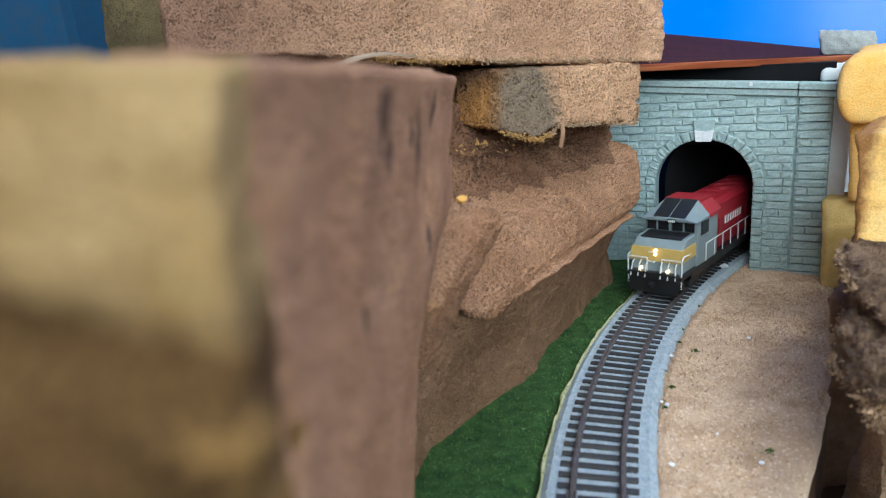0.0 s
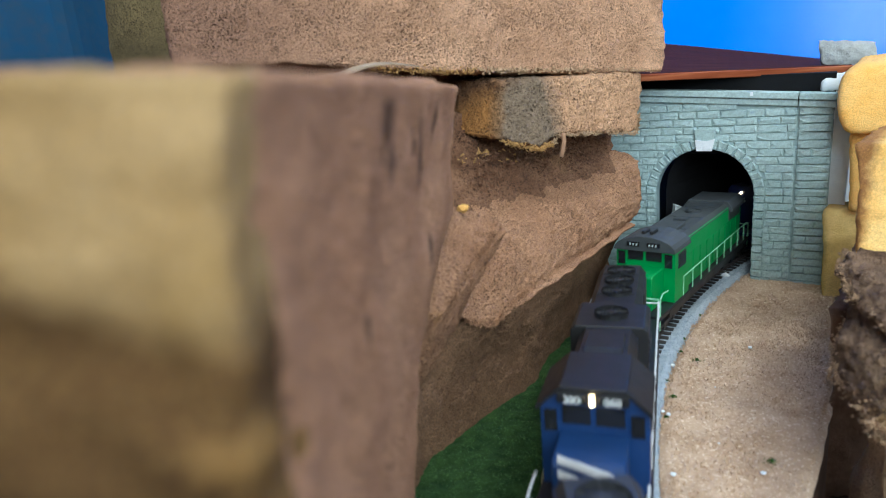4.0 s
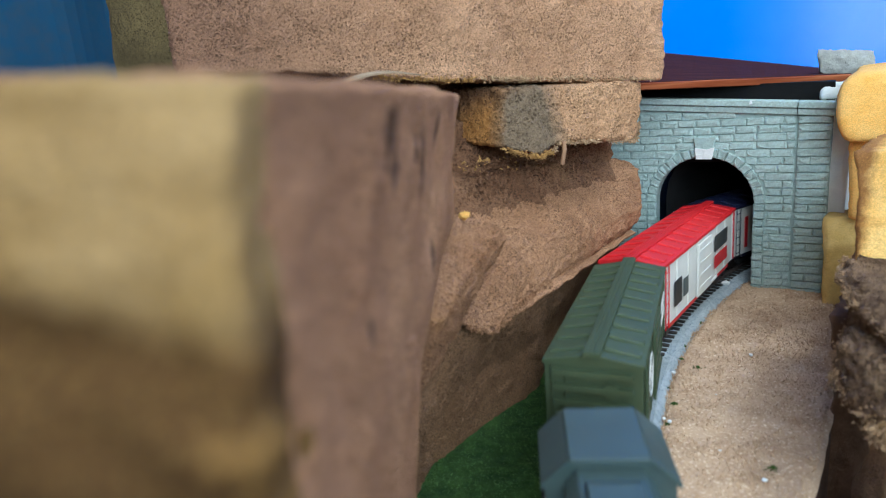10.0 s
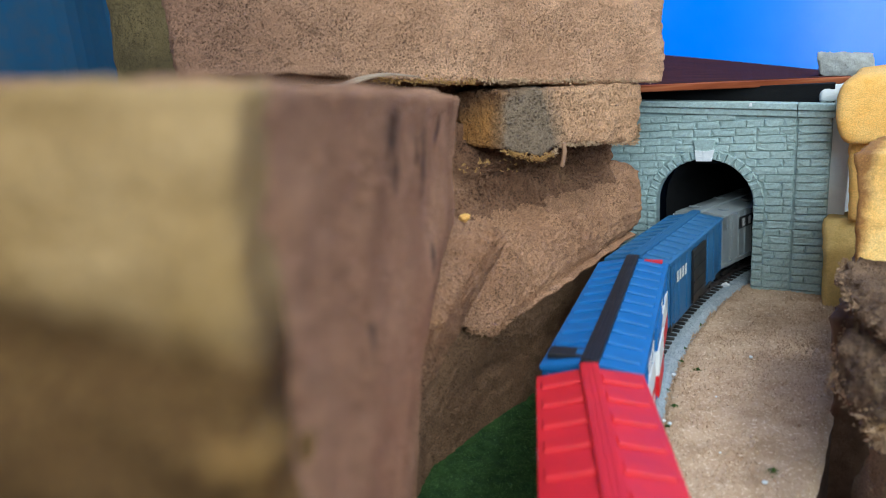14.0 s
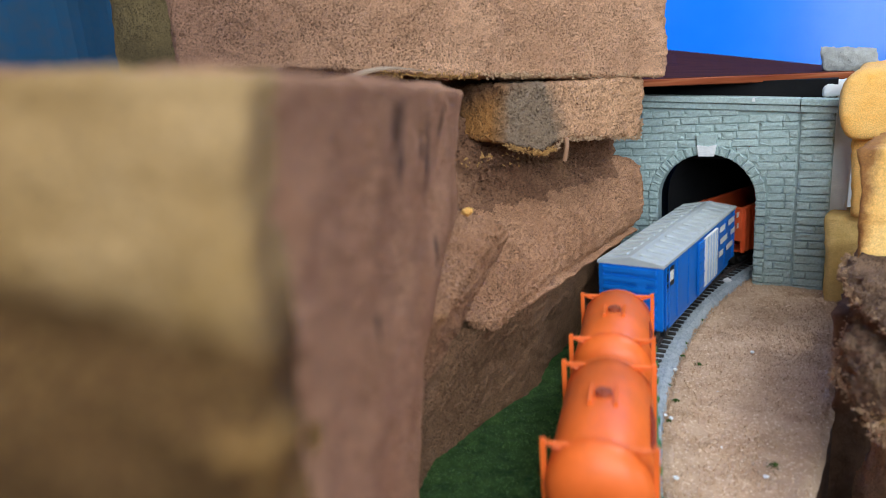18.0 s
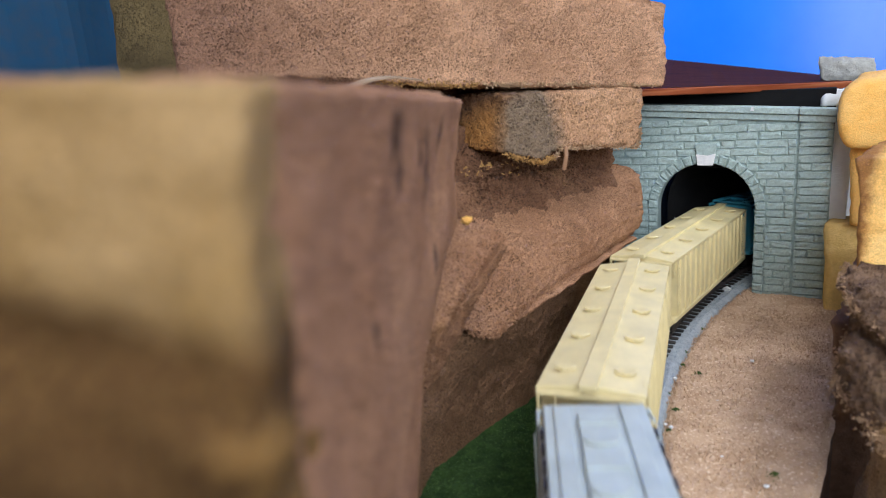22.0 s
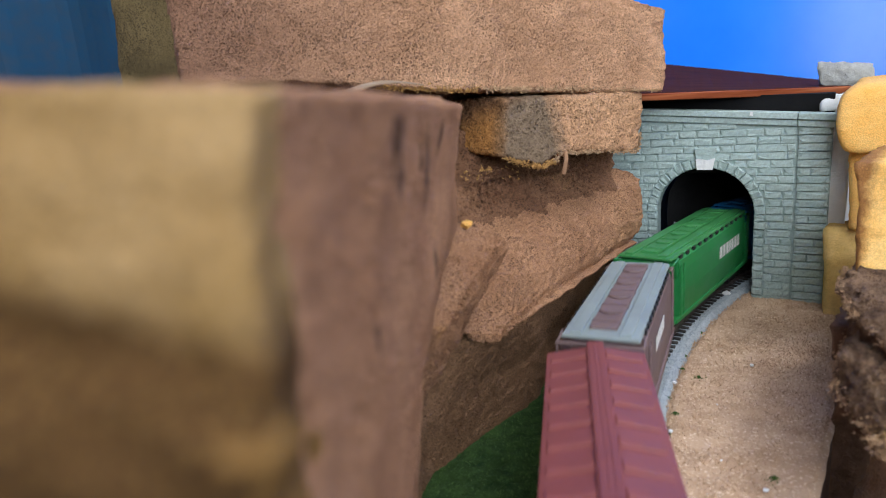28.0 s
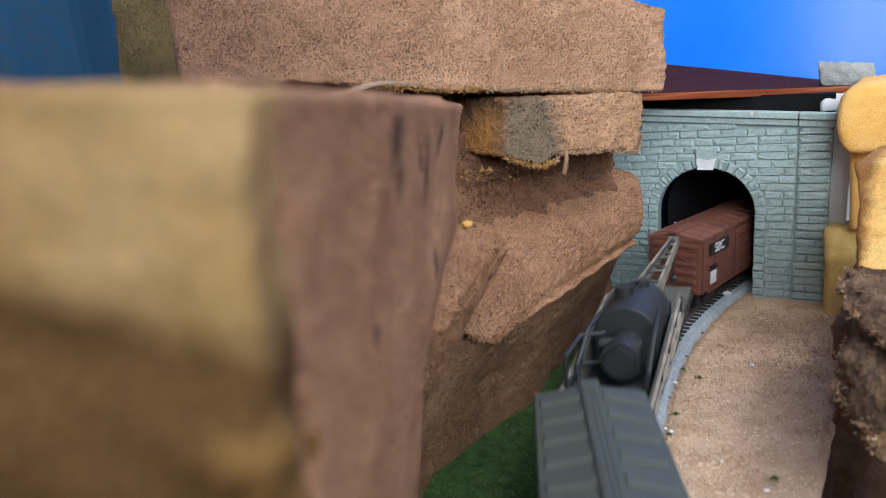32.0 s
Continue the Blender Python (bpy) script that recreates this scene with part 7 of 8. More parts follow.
def train():
    locomotive("red and grey locomotive with dull yellow nose band and lit lamps", 0.0, 0.163, RED_L, GREY_L, RED_L, GREY_L, GREY_L, kind="wide", nose_band=BUFF, fans=(0.10, 0.28, 0.46), hood_w=0.0128, fan_r=0.0084, body_band=WHITE)
    c, L, h = locomotive("blue locomotive with pink cab roof slopes and dark roof", 0.170, 0.328, BLUE_L, BLUE_L, DARK_GREY, BLUE_L, PINK, rails=BRASS, light=MARKER, fans=(0.09, 0.23, 0.37), skirt=PINK, blister=True)
    words(c, WHITE, "6211", h - 0.035, HW + 0.0002, 0.0250, 0.0085)
    c, L, h = locomotive("black and dark blue locomotive with striped nose", 0.334, 0.505, BLACK, BLUE_L, BLACK, BLUE_L, BLACK, nose_band=WHITE, fans=(0.09, 0.22, 0.35), body_band=WHITE, blister=True)
    for y in (-0.0062, 0.0062):
        words_front(c, WHITE, "250", h - 0.0203, y, 0.0472, 0.0034)
    locomotive("green locomotive with rounded dark grey cab roof", 0.512, 0.690, GREEN_L, GREEN_L, CHARCOAL, GREEN_L, CHARCOAL, roof_kind="round", wings=True, fans=(0.5,), light=None, rails=paint("pale_green_handrail", (0.30, 0.62, 0.38)), fan_r=0.005, hood_w=0.0138)
    c, L, h = locomotive("deep blue locomotive running long hood first", 0.701, 0.875, INDIGO, INDIGO, INDIGO, INDIGO, INDIGO, lead="hood", fans=(0.10, 0.22, 0.34), sill=INDIGO, body_band=WHITE, rails=INDIGO)
    words_front(c, WHITE, "606", h - 0.0110, 0.0, 0.0365, 0.0052)
    for x0, ws in ((h - 0.052, (0.0048, 0.0028, 0.0030, 0.0028, 0.0030, 0.0026)), (h - 0.078, (0.0048, 0.0030, 0.0028, 0.0030, 0.0028))):
        bars(c, WHITE, x0, 0.0108 + 0.0009, 0.0300, ws, 0.0062, 0.0006)
    locomotive("vermilion and black locomotive with lit headlight", 0.881, 1.039, VERM, VERM, BLACK, VERM, VERM, fans=(0.09, 0.22, 0.35), blister=True, skirt=BRASS, body_band=WHITE, light=MARKER, door_mat=BLACK, rails=BLACK)
    locomotive("yellow and slate grey locomotive running long hood first", 1.045, 1.214, GOLD, SLATE2, SLATE2, GOLD, SLATE2, lead="hood", fans=(0.10, 0.24, 0.38), body_band=WHITE, upper=SLATE2, light=None, fan_r=0.0076, nose_l=0.0350)
    # goods cars
    c, L, h = boxcar("olive green boxcar with a white star roundel", 1.2210, 1.3390, OLIVE, OLIVE, ribs=10)
    bm = B()
    bmesh.ops.create_cone(bm, cap_ends=False, segments=28, radius1=0.0085, radius2=0.0085, depth=0.0003)
    bmesh.ops.create_cone(bm, cap_ends=False, segments=28, radius1=0.0077, radius2=0.0077, depth=0.0003)
    ring = [v for v in bm.verts]
    bm.verts.ensure_lookup_table()
    for k in range(5):
        a = math.pi / 2 + 2 * math.pi * k / 5
        tip = bm.verts.new((0.0072 * math.cos(a), 0.0072 * math.sin(a), 0))
        l = bm.verts.new((0.0030 * math.cos(a + 0.63), 0.0030 * math.sin(a + 0.63), 0))
        r_ = bm.verts.new((0.0030 * math.cos(a - 0.63), 0.0030 * math.sin(a - 0.63), 0))
        m_ = bm.verts.new((0, 0, 0))
        bm.faces.new((tip, l, m_, r_))
    o = part("star_roundel", bm, WHITE, c, "white star in a ring")
    o.matrix_basis = Matrix(((-1, 0, 0, h - 0.030), (0, 0, 1, HW + 0.0003), (0, 1, 0, 0.030), (0, 0, 0, 1)))
    for k, z in enumerate((0.0355, 0.0290)):
        bars(c, WHITE, -h + 0.030, HW + 0.0002, z, (0.0045, 0.0040, 0.0040, 0.0045), 0.0050)

    def picture_sides(c, h, red_rear, mark):
        body = c
        for k, (dx, w, z0, z1, m_) in enumerate(mark):
            bx("printed_panel", body, m_, h - dx - w, h - dx, HW + 0.0000, HW + 0.0004, z0, z1)
    c, L, h = boxcar("red-roofed boxcar with white sides and dark printed panels", 1.3450, 1.4930, WHITE, RED, RED)
    picture_sides(c, h, True, ((0.018, 0.012, 0.019, 0.033, DARK_GREY), (0.034, 0.008, 0.020, 0.030, SLATE), (0.098, 0.030, 0.018, 0.026, RED), (0.098, 0.030, 0.029, 0.039, DARK_GREY)))
    c, L, h = boxcar("navy-roofed boxcar with white sides and red printed panel", 1.4990, 1.6580, WHITE, NAVY, NAVY)
    picture_sides(c, h, True, ((0.014, 0.0035, 0.016, 0.038, RED), (0.030, 0.0030, 0.018, 0.040, DARK_GREY), (0.102, 0.036, 0.015, 0.026, RED), (0.104, 0.034, 0.029, 0.037, SLATE)))
    c, L, h = boxcar("red-roofed boxcar with white sides and black picture", 1.6645, 1.8030, WHITE, RED, RED)
    picture_sides(c, h, True, ((0.020, 0.006, 0.020, 0.036, BLACK), (0.026, 0.012, 0.022, 0.029, BLACK), (0.088, 0.028, 0.016, 0.026, RED), (0.088, 0.028, 0.029, 0.037, SLATE)))
    c, L, h = boxcar("blue, white and red banded boxcar with black running board", 1.8095, 1.9410, BLUE_P, BLUE_P, BLUE_P, BLACK, door=BLUE_P, lower=(RED, 0.0215), band=(WHITE, 0.0215, 0.0325), end_ribs=5)
    words(c, WHITE, "STATE", h - 0.030, HW + 0.0004, 0.0385, 0.0085)
    bars(c, WHITE, -0.018, HW + 0.0003, 0.0385, (0.0040, 0.0035), 0.0060)
    bars(c, WHITE, h - 0.010, HW + 0.0006, 0.0165, (0.0040, 0.0035, 0.0040, 0.0035, 0.0040, 0.0035, 0.0040), 0.0050)
    bx("cross_board", c, BLACK, h - 0.0105, h - 0.0035, -0.0158, -0.0030, 0.0478, 0.0500, 0.0002, "black cross board on the roof")
    bx("red_end_stripe", c, RED, -h - 0.0012, -h + 0.004, 0.0035, 0.0150, 0.0476, 0.0490)
    c, L, h = boxcar("dull blue boxcar with a black door", 1.9465, 2.0590, DULL_BLUE, DULL_BLUE, door=BLACK, ribs=10)
    bars(c, WHITE, h - 0.012, HW + 0.0003, 0.036, (0.004, 0.004, 0.0045, 0.004), 0.006)
    c, L, h = covered_hopper("steel grey covered hopper with ribbed sides and round hatches", 2.0660, 2.2030, GREY, style="hatches", round_side=False, rib_n=13)
    bx("name_board", c, BLACK, h - 0.062, h - 0.022, HW + 0.0008, HW + 0.0013, 0.0345, 0.0425)
    bars(c, WHITE, h - 0.025, HW + 0.0015, 0.0385, (0.0055, 0.0055, 0.0055, 0.0055), 0.0055, 0.0035)
    tank_flat("black flat car with two red-orange tank containers", 2.2200, 2.3660, ORANGE, BLACK, ((2.2305, 2.2870), (2.2965, 2.3610)))
    tank_flat("green flat car with two bright orange tank containers", 2.3760, 2.5420, ORANGE2, paint("flat_green", (0.05, 0.17, 0.055)), ((2.3890, 2.4590), (2.4660, 2.5340)), True)
    c, L, h = boxcar("bright blue boxcar with silver ribbed roof", 2.5660, 2.7160, paint("strong_blue_plastic", (0.006, 0.14, 0.55)), SILVER, end_ribs=7, ribs=14, rib_mat=SILVER, board=False)
    bx("white_logo_bar", c, BLACK, h - 0.016, h - 0.006, HW, HW + 0.0004, 0.033, 0.043)
    bx("white_logo_bar", c, WHITE, h - 0.014, h - 0.009, HW + 0.0003, HW + 0.0007, 0.036, 0.041)
    wd = bx("white_door", c, WHITE, h - 0.100, h - 0.072, HW, HW + 0.0016, 0.0135, 0.0435, 0.0002, "white ribbed door")
    for k in range(4):
        bx("door_post", wd, paint("pale_blue_shade", (0.30, 0.42, 0.62)), h - 0.0775 - 0.0060 * k, h - 0.0765 - 0.0060 * k, HW + 0.0010, HW + 0.0021, 0.0140, 0.0430)
    for z, ws in ((0.0395, (0.020, 0.024, 0.012)), (0.0315, (0.028, 0.018, 0.016)), (0.0235, (0.016, 0.026))):
        bars(c, WHITE, h - 0.106, HW + 0.0003, z, ws, 0.0036, 0.0008)
    open_hopper("red-orange open hopper with ribbed sides, empty", 2.7300, 2.8430, ORANGE)
    for a, b_ in ((2.8530, 2.9790), (2.9880, 3.1080)):
        c, L, h = covered_hopper("light grey covered hopper with trough hatches", a, b_, LIGHT_GREY, style="trough")
        bars(c, SLATE, -0.010, HW + 0.0007, 0.031, (0.004, 0.004, 0.004, 0.004), 0.004)
    for a, b_ in ((3.1160, 3.2690), (3.2780, 3.4290)):
        covered_hopper("cream covered hopper with ribbed sides and round hatches", a, b_, CREAM, style="hatches", round_side=False, rib_n=15)
    c, L, h = covered_hopper("sky blue covered hopper with trough hatches", 3.4440, 3.6130, SKY, style="trough")
    bars(c, SLATE, h - 0.022, HW + 0.0008, 0.033, (0.005, 0.004, 0.005, 0.004, 0.005, 0.004, 0.005), 0.0035)
    c, L, h = covered_hopper("bright green covered hopper with ribbed sides and round hatches", 3.6210, 3.7245, GREEN, style="hatches", round_side=False, rib_n=12)
    bars(c, BLACK, h - 0.020, HW + 0.0014, 0.036, (0.0045, 0.0045, 0.0045, 0.0045), 0.0075, 0.0012)
    bars(c, WHITE, h - 0.0205, HW + 0.0017, 0.036, (0.0030, 0.0030, 0.0030, 0.0030), 0.0050, 0.0027)
    skeleton_car()
    gondola()

    def ore(car, h):
        bm = B()
        prism(bm, [(h - 0.002, 0.0330), (h * 0.2, 0.0385), (-h * 0.7, 0.0400), (-h + 0.002, 0.0370), (-h + 0.002, 0.026), (h - 0.002, 0.026)], -HW + 0.001, HW - 0.001, "y")
        part("load", bm, paint("brown_load", (0.15, 0.05, 0.03), 0.85), car, "heaped red-brown load")
        bm = B()
        bmesh.ops.create_icosphere(bm, subdivisions=2, radius=0.0050, matrix=pose(h - 0.008, 0.0, 0.0370))
        part("yellow_scrap", bm, BRASS, car, "yellow scrap piece on the load")
    c, L, h = open_hopper("red-brown open hopper with a heaped load", 3.9890, 4.0940, BROWN, name="open_hopper", load=ore, wedge=False, brace=False, top=0.0415)
    bars(c, WHITE, h - 0.012, HW + 0.0014, 0.030, (0.004, 0.004), 0.012)
    bars(c, WHITE, 0.0, HW + 0.0014, 0.035, (0.004, 0.004, 0.004, 0.004, 0.004), 0.005)
    open_hopper("charcoal open hopper with a flat grey load", 4.1010, 4.2230, paint("charcoal_plastic", (0.045, 0.048, 0.05)), load=lambda car, h: bx("load", car, SLATE, -h + 0.002, h - 0.002, -HW + 0.001, HW - 0.001, 0.030, 0.0395, 0.0004, "flat grey load"), wedge=False, brace=False)
    c, L, h = boxcar("dull maroon boxcar with ribbed roof and ends", 4.2390, 4.3710, MAROON, MAROON, ribs=11, posts=0)
    c, L, h = covered_hopper("mauve-brown covered hopper with pale grey roof and dark trough", 4.3810, 4.4960, MAUVE, ROOF_GREY, style="trough", trough=MAUVE)
    bars(c, WHITE, h - 0.030, HW + 0.0007, 0.036, (0.0055, 0.004, 0.0045, 0.004, 0.004, 0.0045), 0.0060)
    c, L, h = covered_hopper("leaf green covered hopper with trough hatches", 4.5040, 4.6540, GREEN2, GREEN, style="trough", trough=GREEN)
    bars(c, WHITE, -0.004, HW + 0.0009, 0.034, (0.006, 0.006, 0.006, 0.004, 0.006, 0.006, 0.006), 0.0075, 0.0006)
    c, L, h = covered_hopper("royal blue covered hopper with white lettering", 4.6640, 4.8150, ROYAL, style="trough")
    bars(c, WHITE, h - 0.032, HW + 0.0009, 0.034, (0.0055, 0.003, 0.003, 0.003), 0.009, 0.0008)
    bars(c, WHITE, h - 0.058, HW + 0.0009, 0.034, (0.0055, 0.003, 0.003, 0.003, 0.003), 0.008, 0.0008)
    bars(c, WHITE, h - 0.086, HW + 0.0009, 0.034, (0.0050, 0.003, 0.003), 0.008, 0.0008)
    c, L, h = boxcar("teal green boxcar with white lettering", 4.8220, 4.9290, TEAL, TEAL)
    bars(c, WHITE, h - 0.010, HW + 0.0003, 0.0385, (0.0042,) * 6, 0.0055)
    bars(c, WHITE, h - 0.018, HW + 0.0003, 0.0310, (0.0042,) * 4, 0.0055)
    bx("printed_panel", c, WHITE, -h + 0.008, -h + 0.022, HW, HW + 0.0004, 0.022, 0.040)
    c, L, h = boxcar("yellow boxcar with a black lettered band", 4.9380, 5.0680, YELLOW, YELLOW, ribs=0, posts=9)
    bx("name_board", c, BLACK, h - 0.040, h - 0.006, HW + 0.0009, HW + 0.0014, 0.0255, 0.0335)
    bars(c, WHITE, h - 0.011, HW + 0.0016, 0.0295, (0.0045, 0.0045, 0.0045, 0.0045), 0.0048, 0.0024)
    bx("name_board", c, SLATE, -h + 0.006, -h + 0.040, HW + 0.0009, HW + 0.0014, 0.0265, 0.0330)
    bx("red_logo", c, RED, -h + 0.018, -h + 0.028, HW + 0.0011, HW + 0.0017, 0.0330, 0.0410)
    c, L, h = boxcar("dark olive-grey boxcar with white lettering", 5.0750, 5.2240, paint("dark_olive_grey", (0.058, 0.066, 0.052), 0.6), paint("dark_olive_grey", (0.05, 0.05, 0.045)), ribs=13)
    bars(c, WHITE, h - 0.020, HW + 0.0003, 0.036, (0.003, 0.003, 0.0012, 0.004, 0.004, 0.004, 0.004), 0.0045)
    bars(c, WHITE, h - 0.026, HW + 0.0003, 0.030, (0.003, 0.003, 0.003), 0.0035)
    bars(c, WHITE, -h + 0.050, HW + 0.0003, 0.036, (0.0045, 0.0045, 0.0045), 0.0055)
    bars(c, WHITE, -h + 0.026, HW + 0.0003, 0.036, (0.0045, 0.0045, 0.0045, 0.0045), 0.0055)
    crane_car()
    c, L, h = boxcar("red-brown boxcar with black and white name panel", 5.4500, 5.5860, BROWN, BROWN, ribs=11, end_ribs=6)
    bx("name_board", c, BLACK, h - 0.042, h - 0.012, HW, HW + 0.0005, 0.0335, 0.0415)
    words(c, WHITE, "SBC", h - 0.026, HW + 0.0008, 0.0375, 0.0085)
    bx("data_panel", c, BLACK, h - 0.024, h - 0.013, HW, HW + 0.0005, 0.0240, 0.0270)
    bx("data_panel", c, WHITE, h - 0.022, h - 0.014, HW, HW + 0.0006, 0.0150, 0.0230)


def skeleton_car():
    car, L = vehicle("log_flatcar", "dark grey bulkhead flat car with a smooth grey beam load", "flat car", 3.7400, 3.8880, "cars of the goods train")
    h = L / 2
    G = paint("dark_steel_plastic", (0.062, 0.068, 0.078), 0.5)
    bx("deck", car, G, -h, h, -HW, HW, 0.0112, 0.0140, 0.0003)
    for s in (1, -1):
        sw = bx("side_frame", car, G, -h + 0.002, h - 0.002, min(s * HW, s * (HW - 0.0012)), max(s * HW, s * (HW - 0.0012)), 0.0140, 0.0330, 0.0002)
        for k in range(7):
            x = -h + 0.012 + (L - 0.024) * k / 6
            bx("side_stake", sw, G, x - 0.0035, x + 0.0035, min(s * (HW - 0.0040), s * HW), max(s * (HW - 0.0040), s * HW), 0.0140, 0.0365, 0.0009)
        bx("end_beam", car, G, min(s * (h - 0.006), s * h), max(s * (h - 0.006), s * h), -HW, HW, 0.0140, 0.0390, 0.0005)
    bx("beam_load", car, paint("smooth_grey_plastic", (0.115, 0.125, 0.14), 0.4), -h + 0.006, h - 0.006, -0.0070, 0.0050, 0.0140, 0.0372, 0.0006, "smooth grey beam lying along the car")
    running_gear(car, L, 0.020)


def gondola():
    car, L, h = open_hopper("black gondola with a yellow trestle inside", 3.8960, 3.9830, BLACK, paint("dark_inside", (0.03, 0.03, 0.033)), name="gondola", wedge=False, brace=False, ribs=6)
    bm = B()
    rod(bm, (0.020, -0.009, 0.020), (0.006, -0.001, 0.040), 0.0018, 8)
    rod(bm, (0.020, 0.010, 0.022), (0.006, -0.001, 0.040), 0.0018, 8)
    rod(bm, (0.006, -0.003, 0.039), (0.003, 0.001, 0.044), 0.0026, 8)
    part("yellow_trestle", bm, BRASS, car, "yellow trestle leaning inside")
    bars(car, WHITE, h - 0.020, HW + 0.0014, 0.0345, (0.0038, 0.0038, 0.0038, 0.0038), 0.0060, 0.0030)


def crane_car():
    car, L = vehicle("crane_car", "sooty wrecking crane with weathered side frames on a flat car", "crane car", 5.2320, 5.4420, "cars of the goods train")
    h = L / 2
    K = paint("sooty_black_plastic", (0.018, 0.020, 0.022), 0.55)
    O = plastic("weathered_olive_grey_plastic", (0.105, 0.103, 0.085), 0.7, 0.45, 0.0, 0.5)
    W_ = plastic("weathered_grey_plastic", (0.25, 0.22, 0.18), 0.75, 0.5, 0.0, 0.6)
    bx("deck", car, K, -h, h, -HW, HW, 0.0112, 0.0145, 0.0004)
    bx("rear_plate", car, O, -h + 0.004, -0.046, -HW + 0.001, HW - 0.001, 0.0145, 0.0185, 0.0004, "olive-grey plate on the rear deck")
    for s in (1, -1):
        # leaning side frames of weathered planks
        y0, y1 = sorted((s * (HW + 0.0002), s * (HW - 0.0012)))
        fr = pr("side_frame", car, O, [(0.090, 0.0145), (-0.044, 0.0145), (-0.036, 0.0365), (-0.020, 0.0375), (0.082, 0.0215)], y0, y1, "y", 0.0003, "weathered olive-grey side frame")
        for x0, z0, x1, z1 in ((0.084, 0.0222, -0.020, 0.0370), (0.070, 0.0160, -0.022, 0.0290), (0.030, 0.0160, -0.034, 0.0240)):
            bm = B()
            rod(bm, (x0, s * (HW + 0.0006), z0), (x1, s * (HW + 0.0006), z1), 0.0011, 4)
            part("plank", bm, W_, fr, "pale weathered plank")
        for k in range(5):
            x = -0.030 + 0.024 * k
            bm = B()
            rod(bm, (x, s * (HW + 0.0004), 0.0150), (x, s * (HW + 0.0004), 0.0350 - max(0, x + 0.020) * 0.155), 0.0008, 4)
            part("upright", bm, K, fr)
        bx("tool_rack", car, K, h - 0.026, h - 0.004, min(s * 0.006, s * HW), max(s * 0.006, s * HW), 0.0145, 0.0225 + 0.005 * (s < 0), 0.0006)
        bm = B()
        rod(bm, (0.066, s * 0.0095, 0.0150), (0.066, s * 0.0095, 0.0270), 0.0040, 12)
        part("drum", bm, K, car)
        bm = B()
        bent(bm, [(0.058, s * 0.012, 0.0150), (0.056, s * 0.0145, 0.0300), (0.036, s * 0.0140, 0.0400), (0.008, s * 0.0120, 0.0400)], 0.0012, 6)
        part("hose", bm, K, car, "black steam hose")
    # turntable, rounded house, boiler and stack
    bm = B()
    bmesh.ops.create_cone(bm, cap_ends=True, segments=24, radius1=0.0150, radius2=0.0140, depth=0.0050, matrix=Matrix.Translation((0.010, 0, 0.0170)))
    part("turntable", bm, K, car)
    n = 14
    arch = [(0.0142 * math.cos(math.pi * k / n), 0.0330 + 0.0140 * math.sin(math.pi * k / n)) for k in range(n + 1)]
    house = pr("crane_house", car, K, [(-0.0142, 0.0195), (0.0142, 0.0195)] + arch, -0.016, 0.026, "x", 0.0006, "rounded sooty crane house")
    for k in range(6):
        z = 0.0225 + 0.0026 * k
        bx("louvre", house, K, -0.012, 0.002, 0.0138, 0.0147, z, z + 0.0012)
    bm = B()
    rod(bm, (0.026, 0.001, 0.0285), (0.044, 0.001, 0.0285), 0.0086, 22)
    rod(bm, (0.044, 0.001, 0.0285), (0.0460, 0.001, 0.0285), 0.0064, 22)
    rod(bm, (0.036, -0.009, 0.0330), (0.036, 0.009, 0.0330), 0.0030, 12)
    part("boiler", bm, K, house, "black boiler lying along the car")
    bm = B()
    rod(bm, (0.006, -0.004, 0.0440), (0.006, -0.004, 0.0505), 0.0044, 14)
    rod(bm, (-0.010, 0.002, 0.0440), (-0.010, 0.002, 0.0490), 0.0032, 12)
    part("stack", bm, K, house, "short black stack")
    bm = B()
    rod(bm, (-0.020, -0.0135, 0.030), (-0.020, 0.0135, 0.030), 0.0062, 18)
    part("winch_drum", bm, O, house, "grey winch drum")
    # boxy outrigger frame swung out at the front
    bm = B()
    for x in (0.042, 0.066):
        rod(bm, (x, -0.0165, 0.0240), (x, -0.0165, 0.0385), 0.0011, 5)
    for z in (0.0245, 0.0380):
        rod(bm, (0.042, -0.0165, z), (0.066, -0.0165, z), 0.0011, 5)
        rod(bm, (0.042, -0.0165, z), (0.036, -0.0070, z), 0.0011, 5)
    part("outrigger_frame", bm, K, car, "black box-shaped outrigger frame")
    # tapered jib towards the rear, swung a little inward
    foot, tip = Vector((-0.010, 0.001, 0.0370)), Vector((-0.078, 0.0085, 0.0520))
    for s in (1, -1):
        bm = B()
        v = []
        for p, w, d in ((foot, 0.0062, 0.0050), (tip, 0.0020, 0.0022)):
            for dy in (-0.0006, 0.0006):
                for dz in (-d, d):
                    v.append(bm.verts.new(p + Vector((0, s * w + dy, dz))))
        bmesh.ops.convex_hull(bm, input=v)
        part("jib_plate", bm, W_, car, "weathered grey jib side plate")
    bm = B()
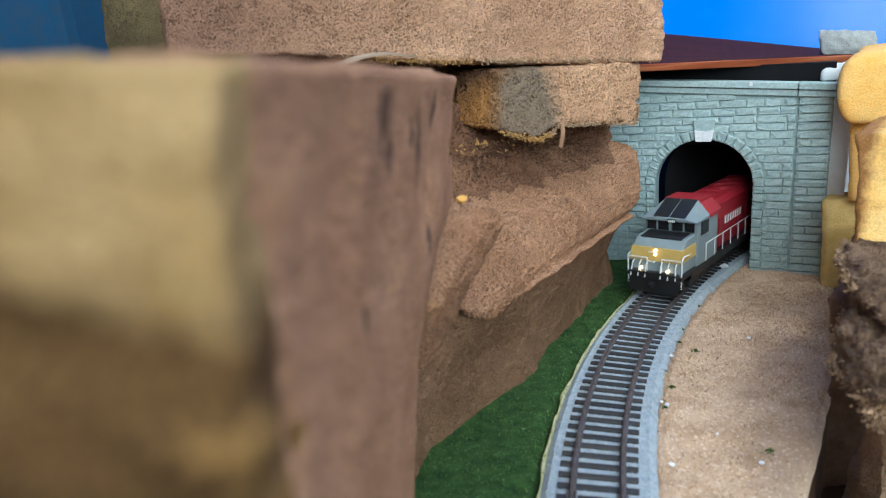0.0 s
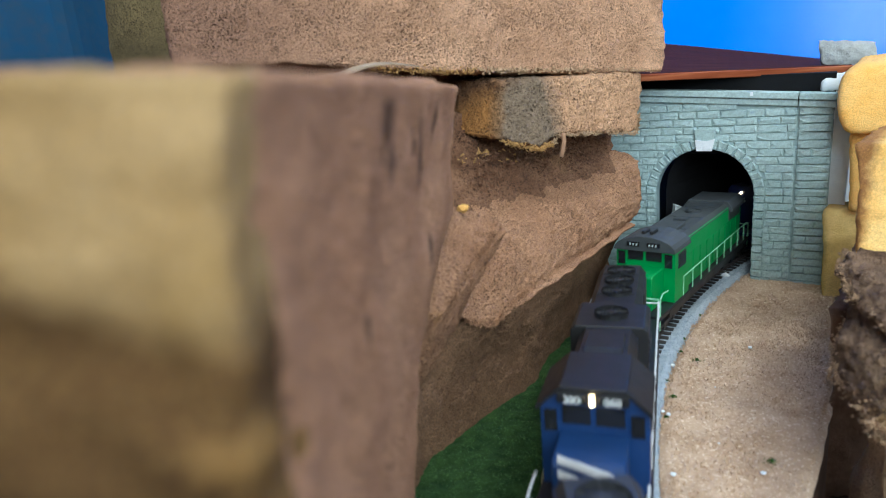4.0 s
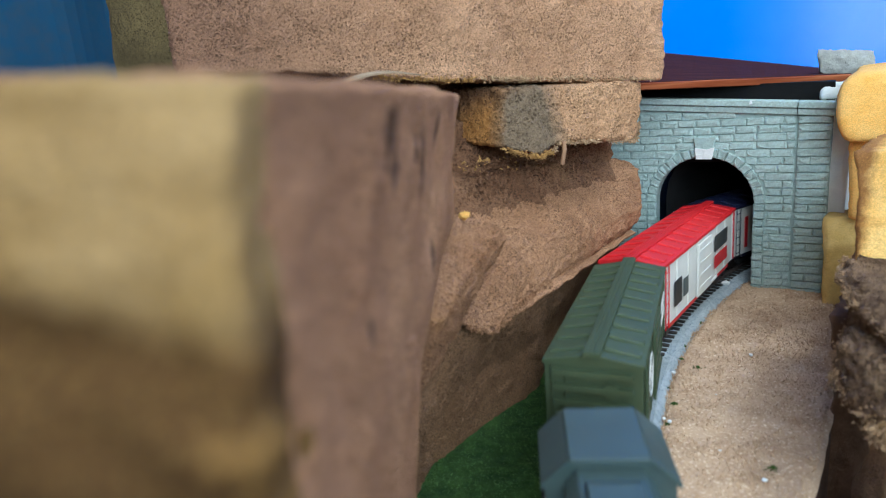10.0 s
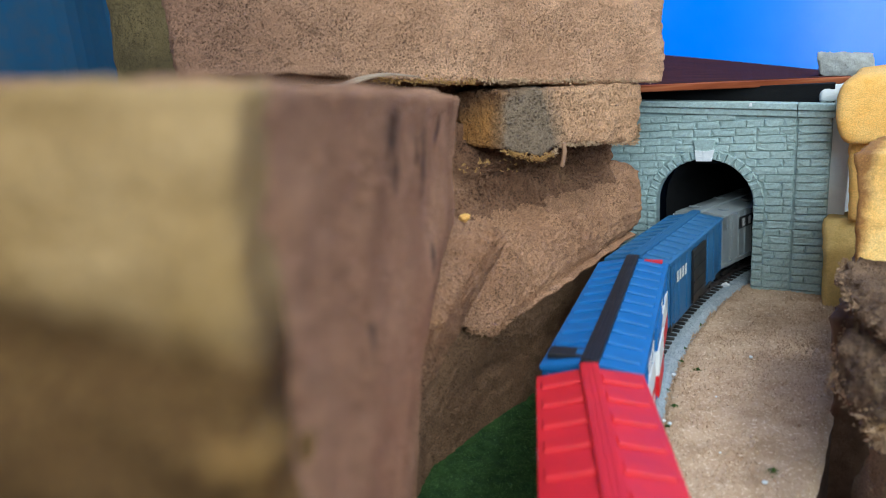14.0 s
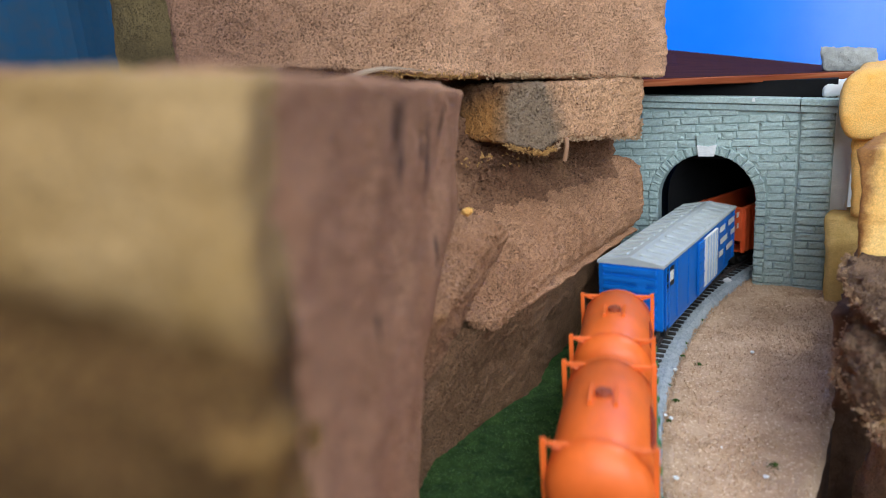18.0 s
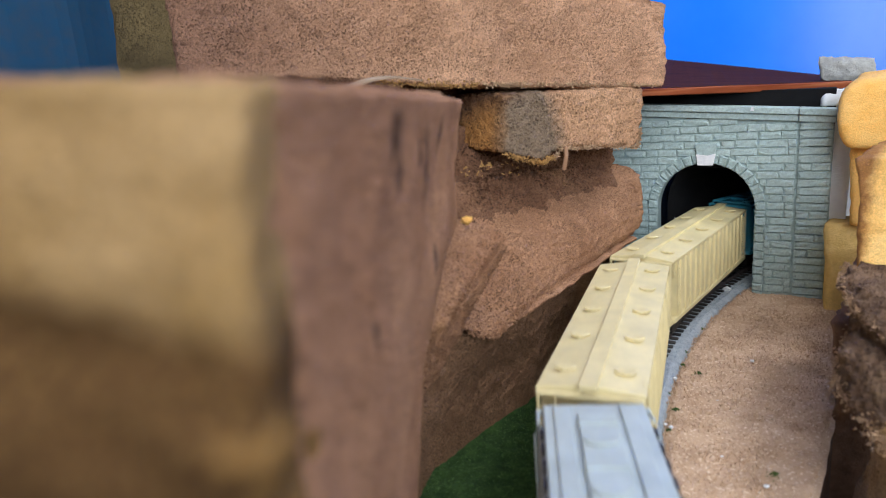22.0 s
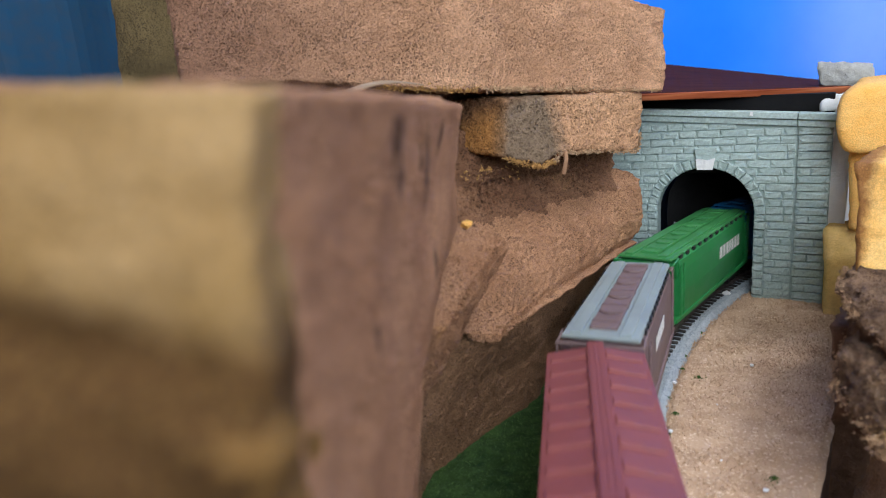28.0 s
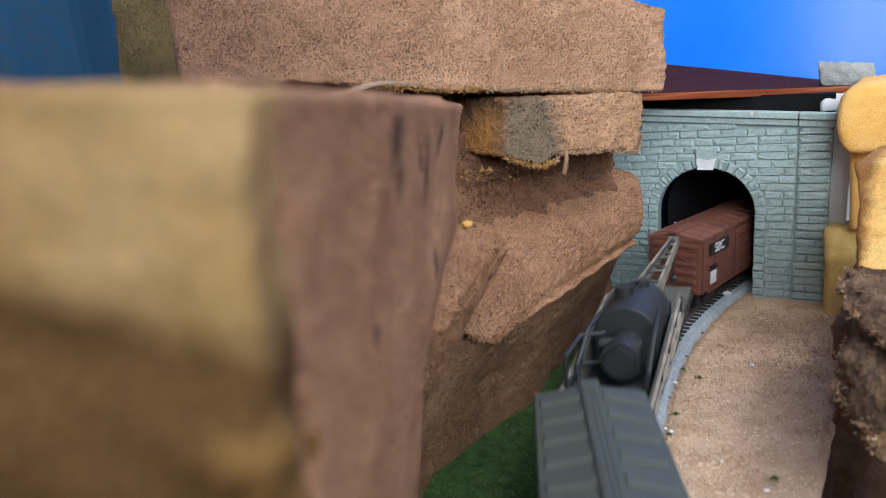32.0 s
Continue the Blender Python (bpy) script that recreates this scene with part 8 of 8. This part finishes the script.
    for k in range(9):
        a, f = foot.lerp(tip, k / 8), 1 - 0.66 * k / 8
        for dz in (0.0046, -0.0046):
            q = 1 if k % 2 else -1
            rod(bm, a + Vector((0, -0.0062 * f, dz * f)), a + Vector((-0.004 * q, 0.0062 * f, dz * f)), 0.0008, 4)
    part("jib_lattice", bm, O, car)
    bm = B()
    rod(bm, tip + Vector((-0.001, -0.0028, 0)), tip + Vector((-0.001, 0.0028, 0)), 0.0034, 14)
    part("pulley", bm, O, car, "pulley at the tip of the jib")
    bm = B()
    rod(bm, (0.004, 0, 0.0470), tip + Vector((0, 0, 0.003)), 0.0005, 4)
    rod(bm, tip, tip + Vector((0, 0, -0.020)), 0.0005, 4)
    bmesh.ops.create_icosphere(bm, subdivisions=1, radius=0.0024, matrix=Matrix.Translation(tip + Vector((0, 0, -0.0220))))
    part("hoist_cable", bm, K, car)
    running_gear(car, L, 0.030, 3)


# ---- how the train runs ----
KNOTS = [(0, 0.0741), (1, 0.2158), (2, 0.3571), (3, 0.4979), (4, 0.6382), (5, 0.7782), (6, 0.9179), (7, 1.0574), (8, 1.1966), (9, 1.3345), (10, 1.4715), (11, 1.6151), (12, 1.7665), (13, 1.9161), (14, 2.0640), (15, 2.2146), (16, 2.3703), (17, 2.5310), (18, 2.6969), (19, 2.8651), (20, 3.0349), (21, 3.2086), (22, 3.3881), (23, 3.5737), (24, 3.7671), (25, 3.9690), (26, 4.1773), (27, 4.3900), (28, 4.6070), (29, 4.8271), (30, 5.0466), (31, 5.2692), (32, 5.4925)]


def front_at(t):
    """Metres that the leading end has gone beyond the tunnel mouth; the train gathers speed."""
    return float(np.interp(t, [k[0] for k in KNOTS], [k[1] for k in KNOTS]))


def car_pose(s_front, L):
    a, _ = line(s_front - L * 0.17)
    b, _ = line(s_front - L * 0.83)
    d = a - b
    p = (a + b) / 2
    return Matrix.Translation(p) @ Matrix.Rotation(math.atan2(d.y, d.x), 4, "Z")


def motions():
    for ob, front, L in CARS:
        walk(ob, [(t * 0.5, car_pose(front_at(t * 0.5) - front, L)) for t in range(65)])


room()
ground()
track()
rocks()
details()
train()
portal()
motions()
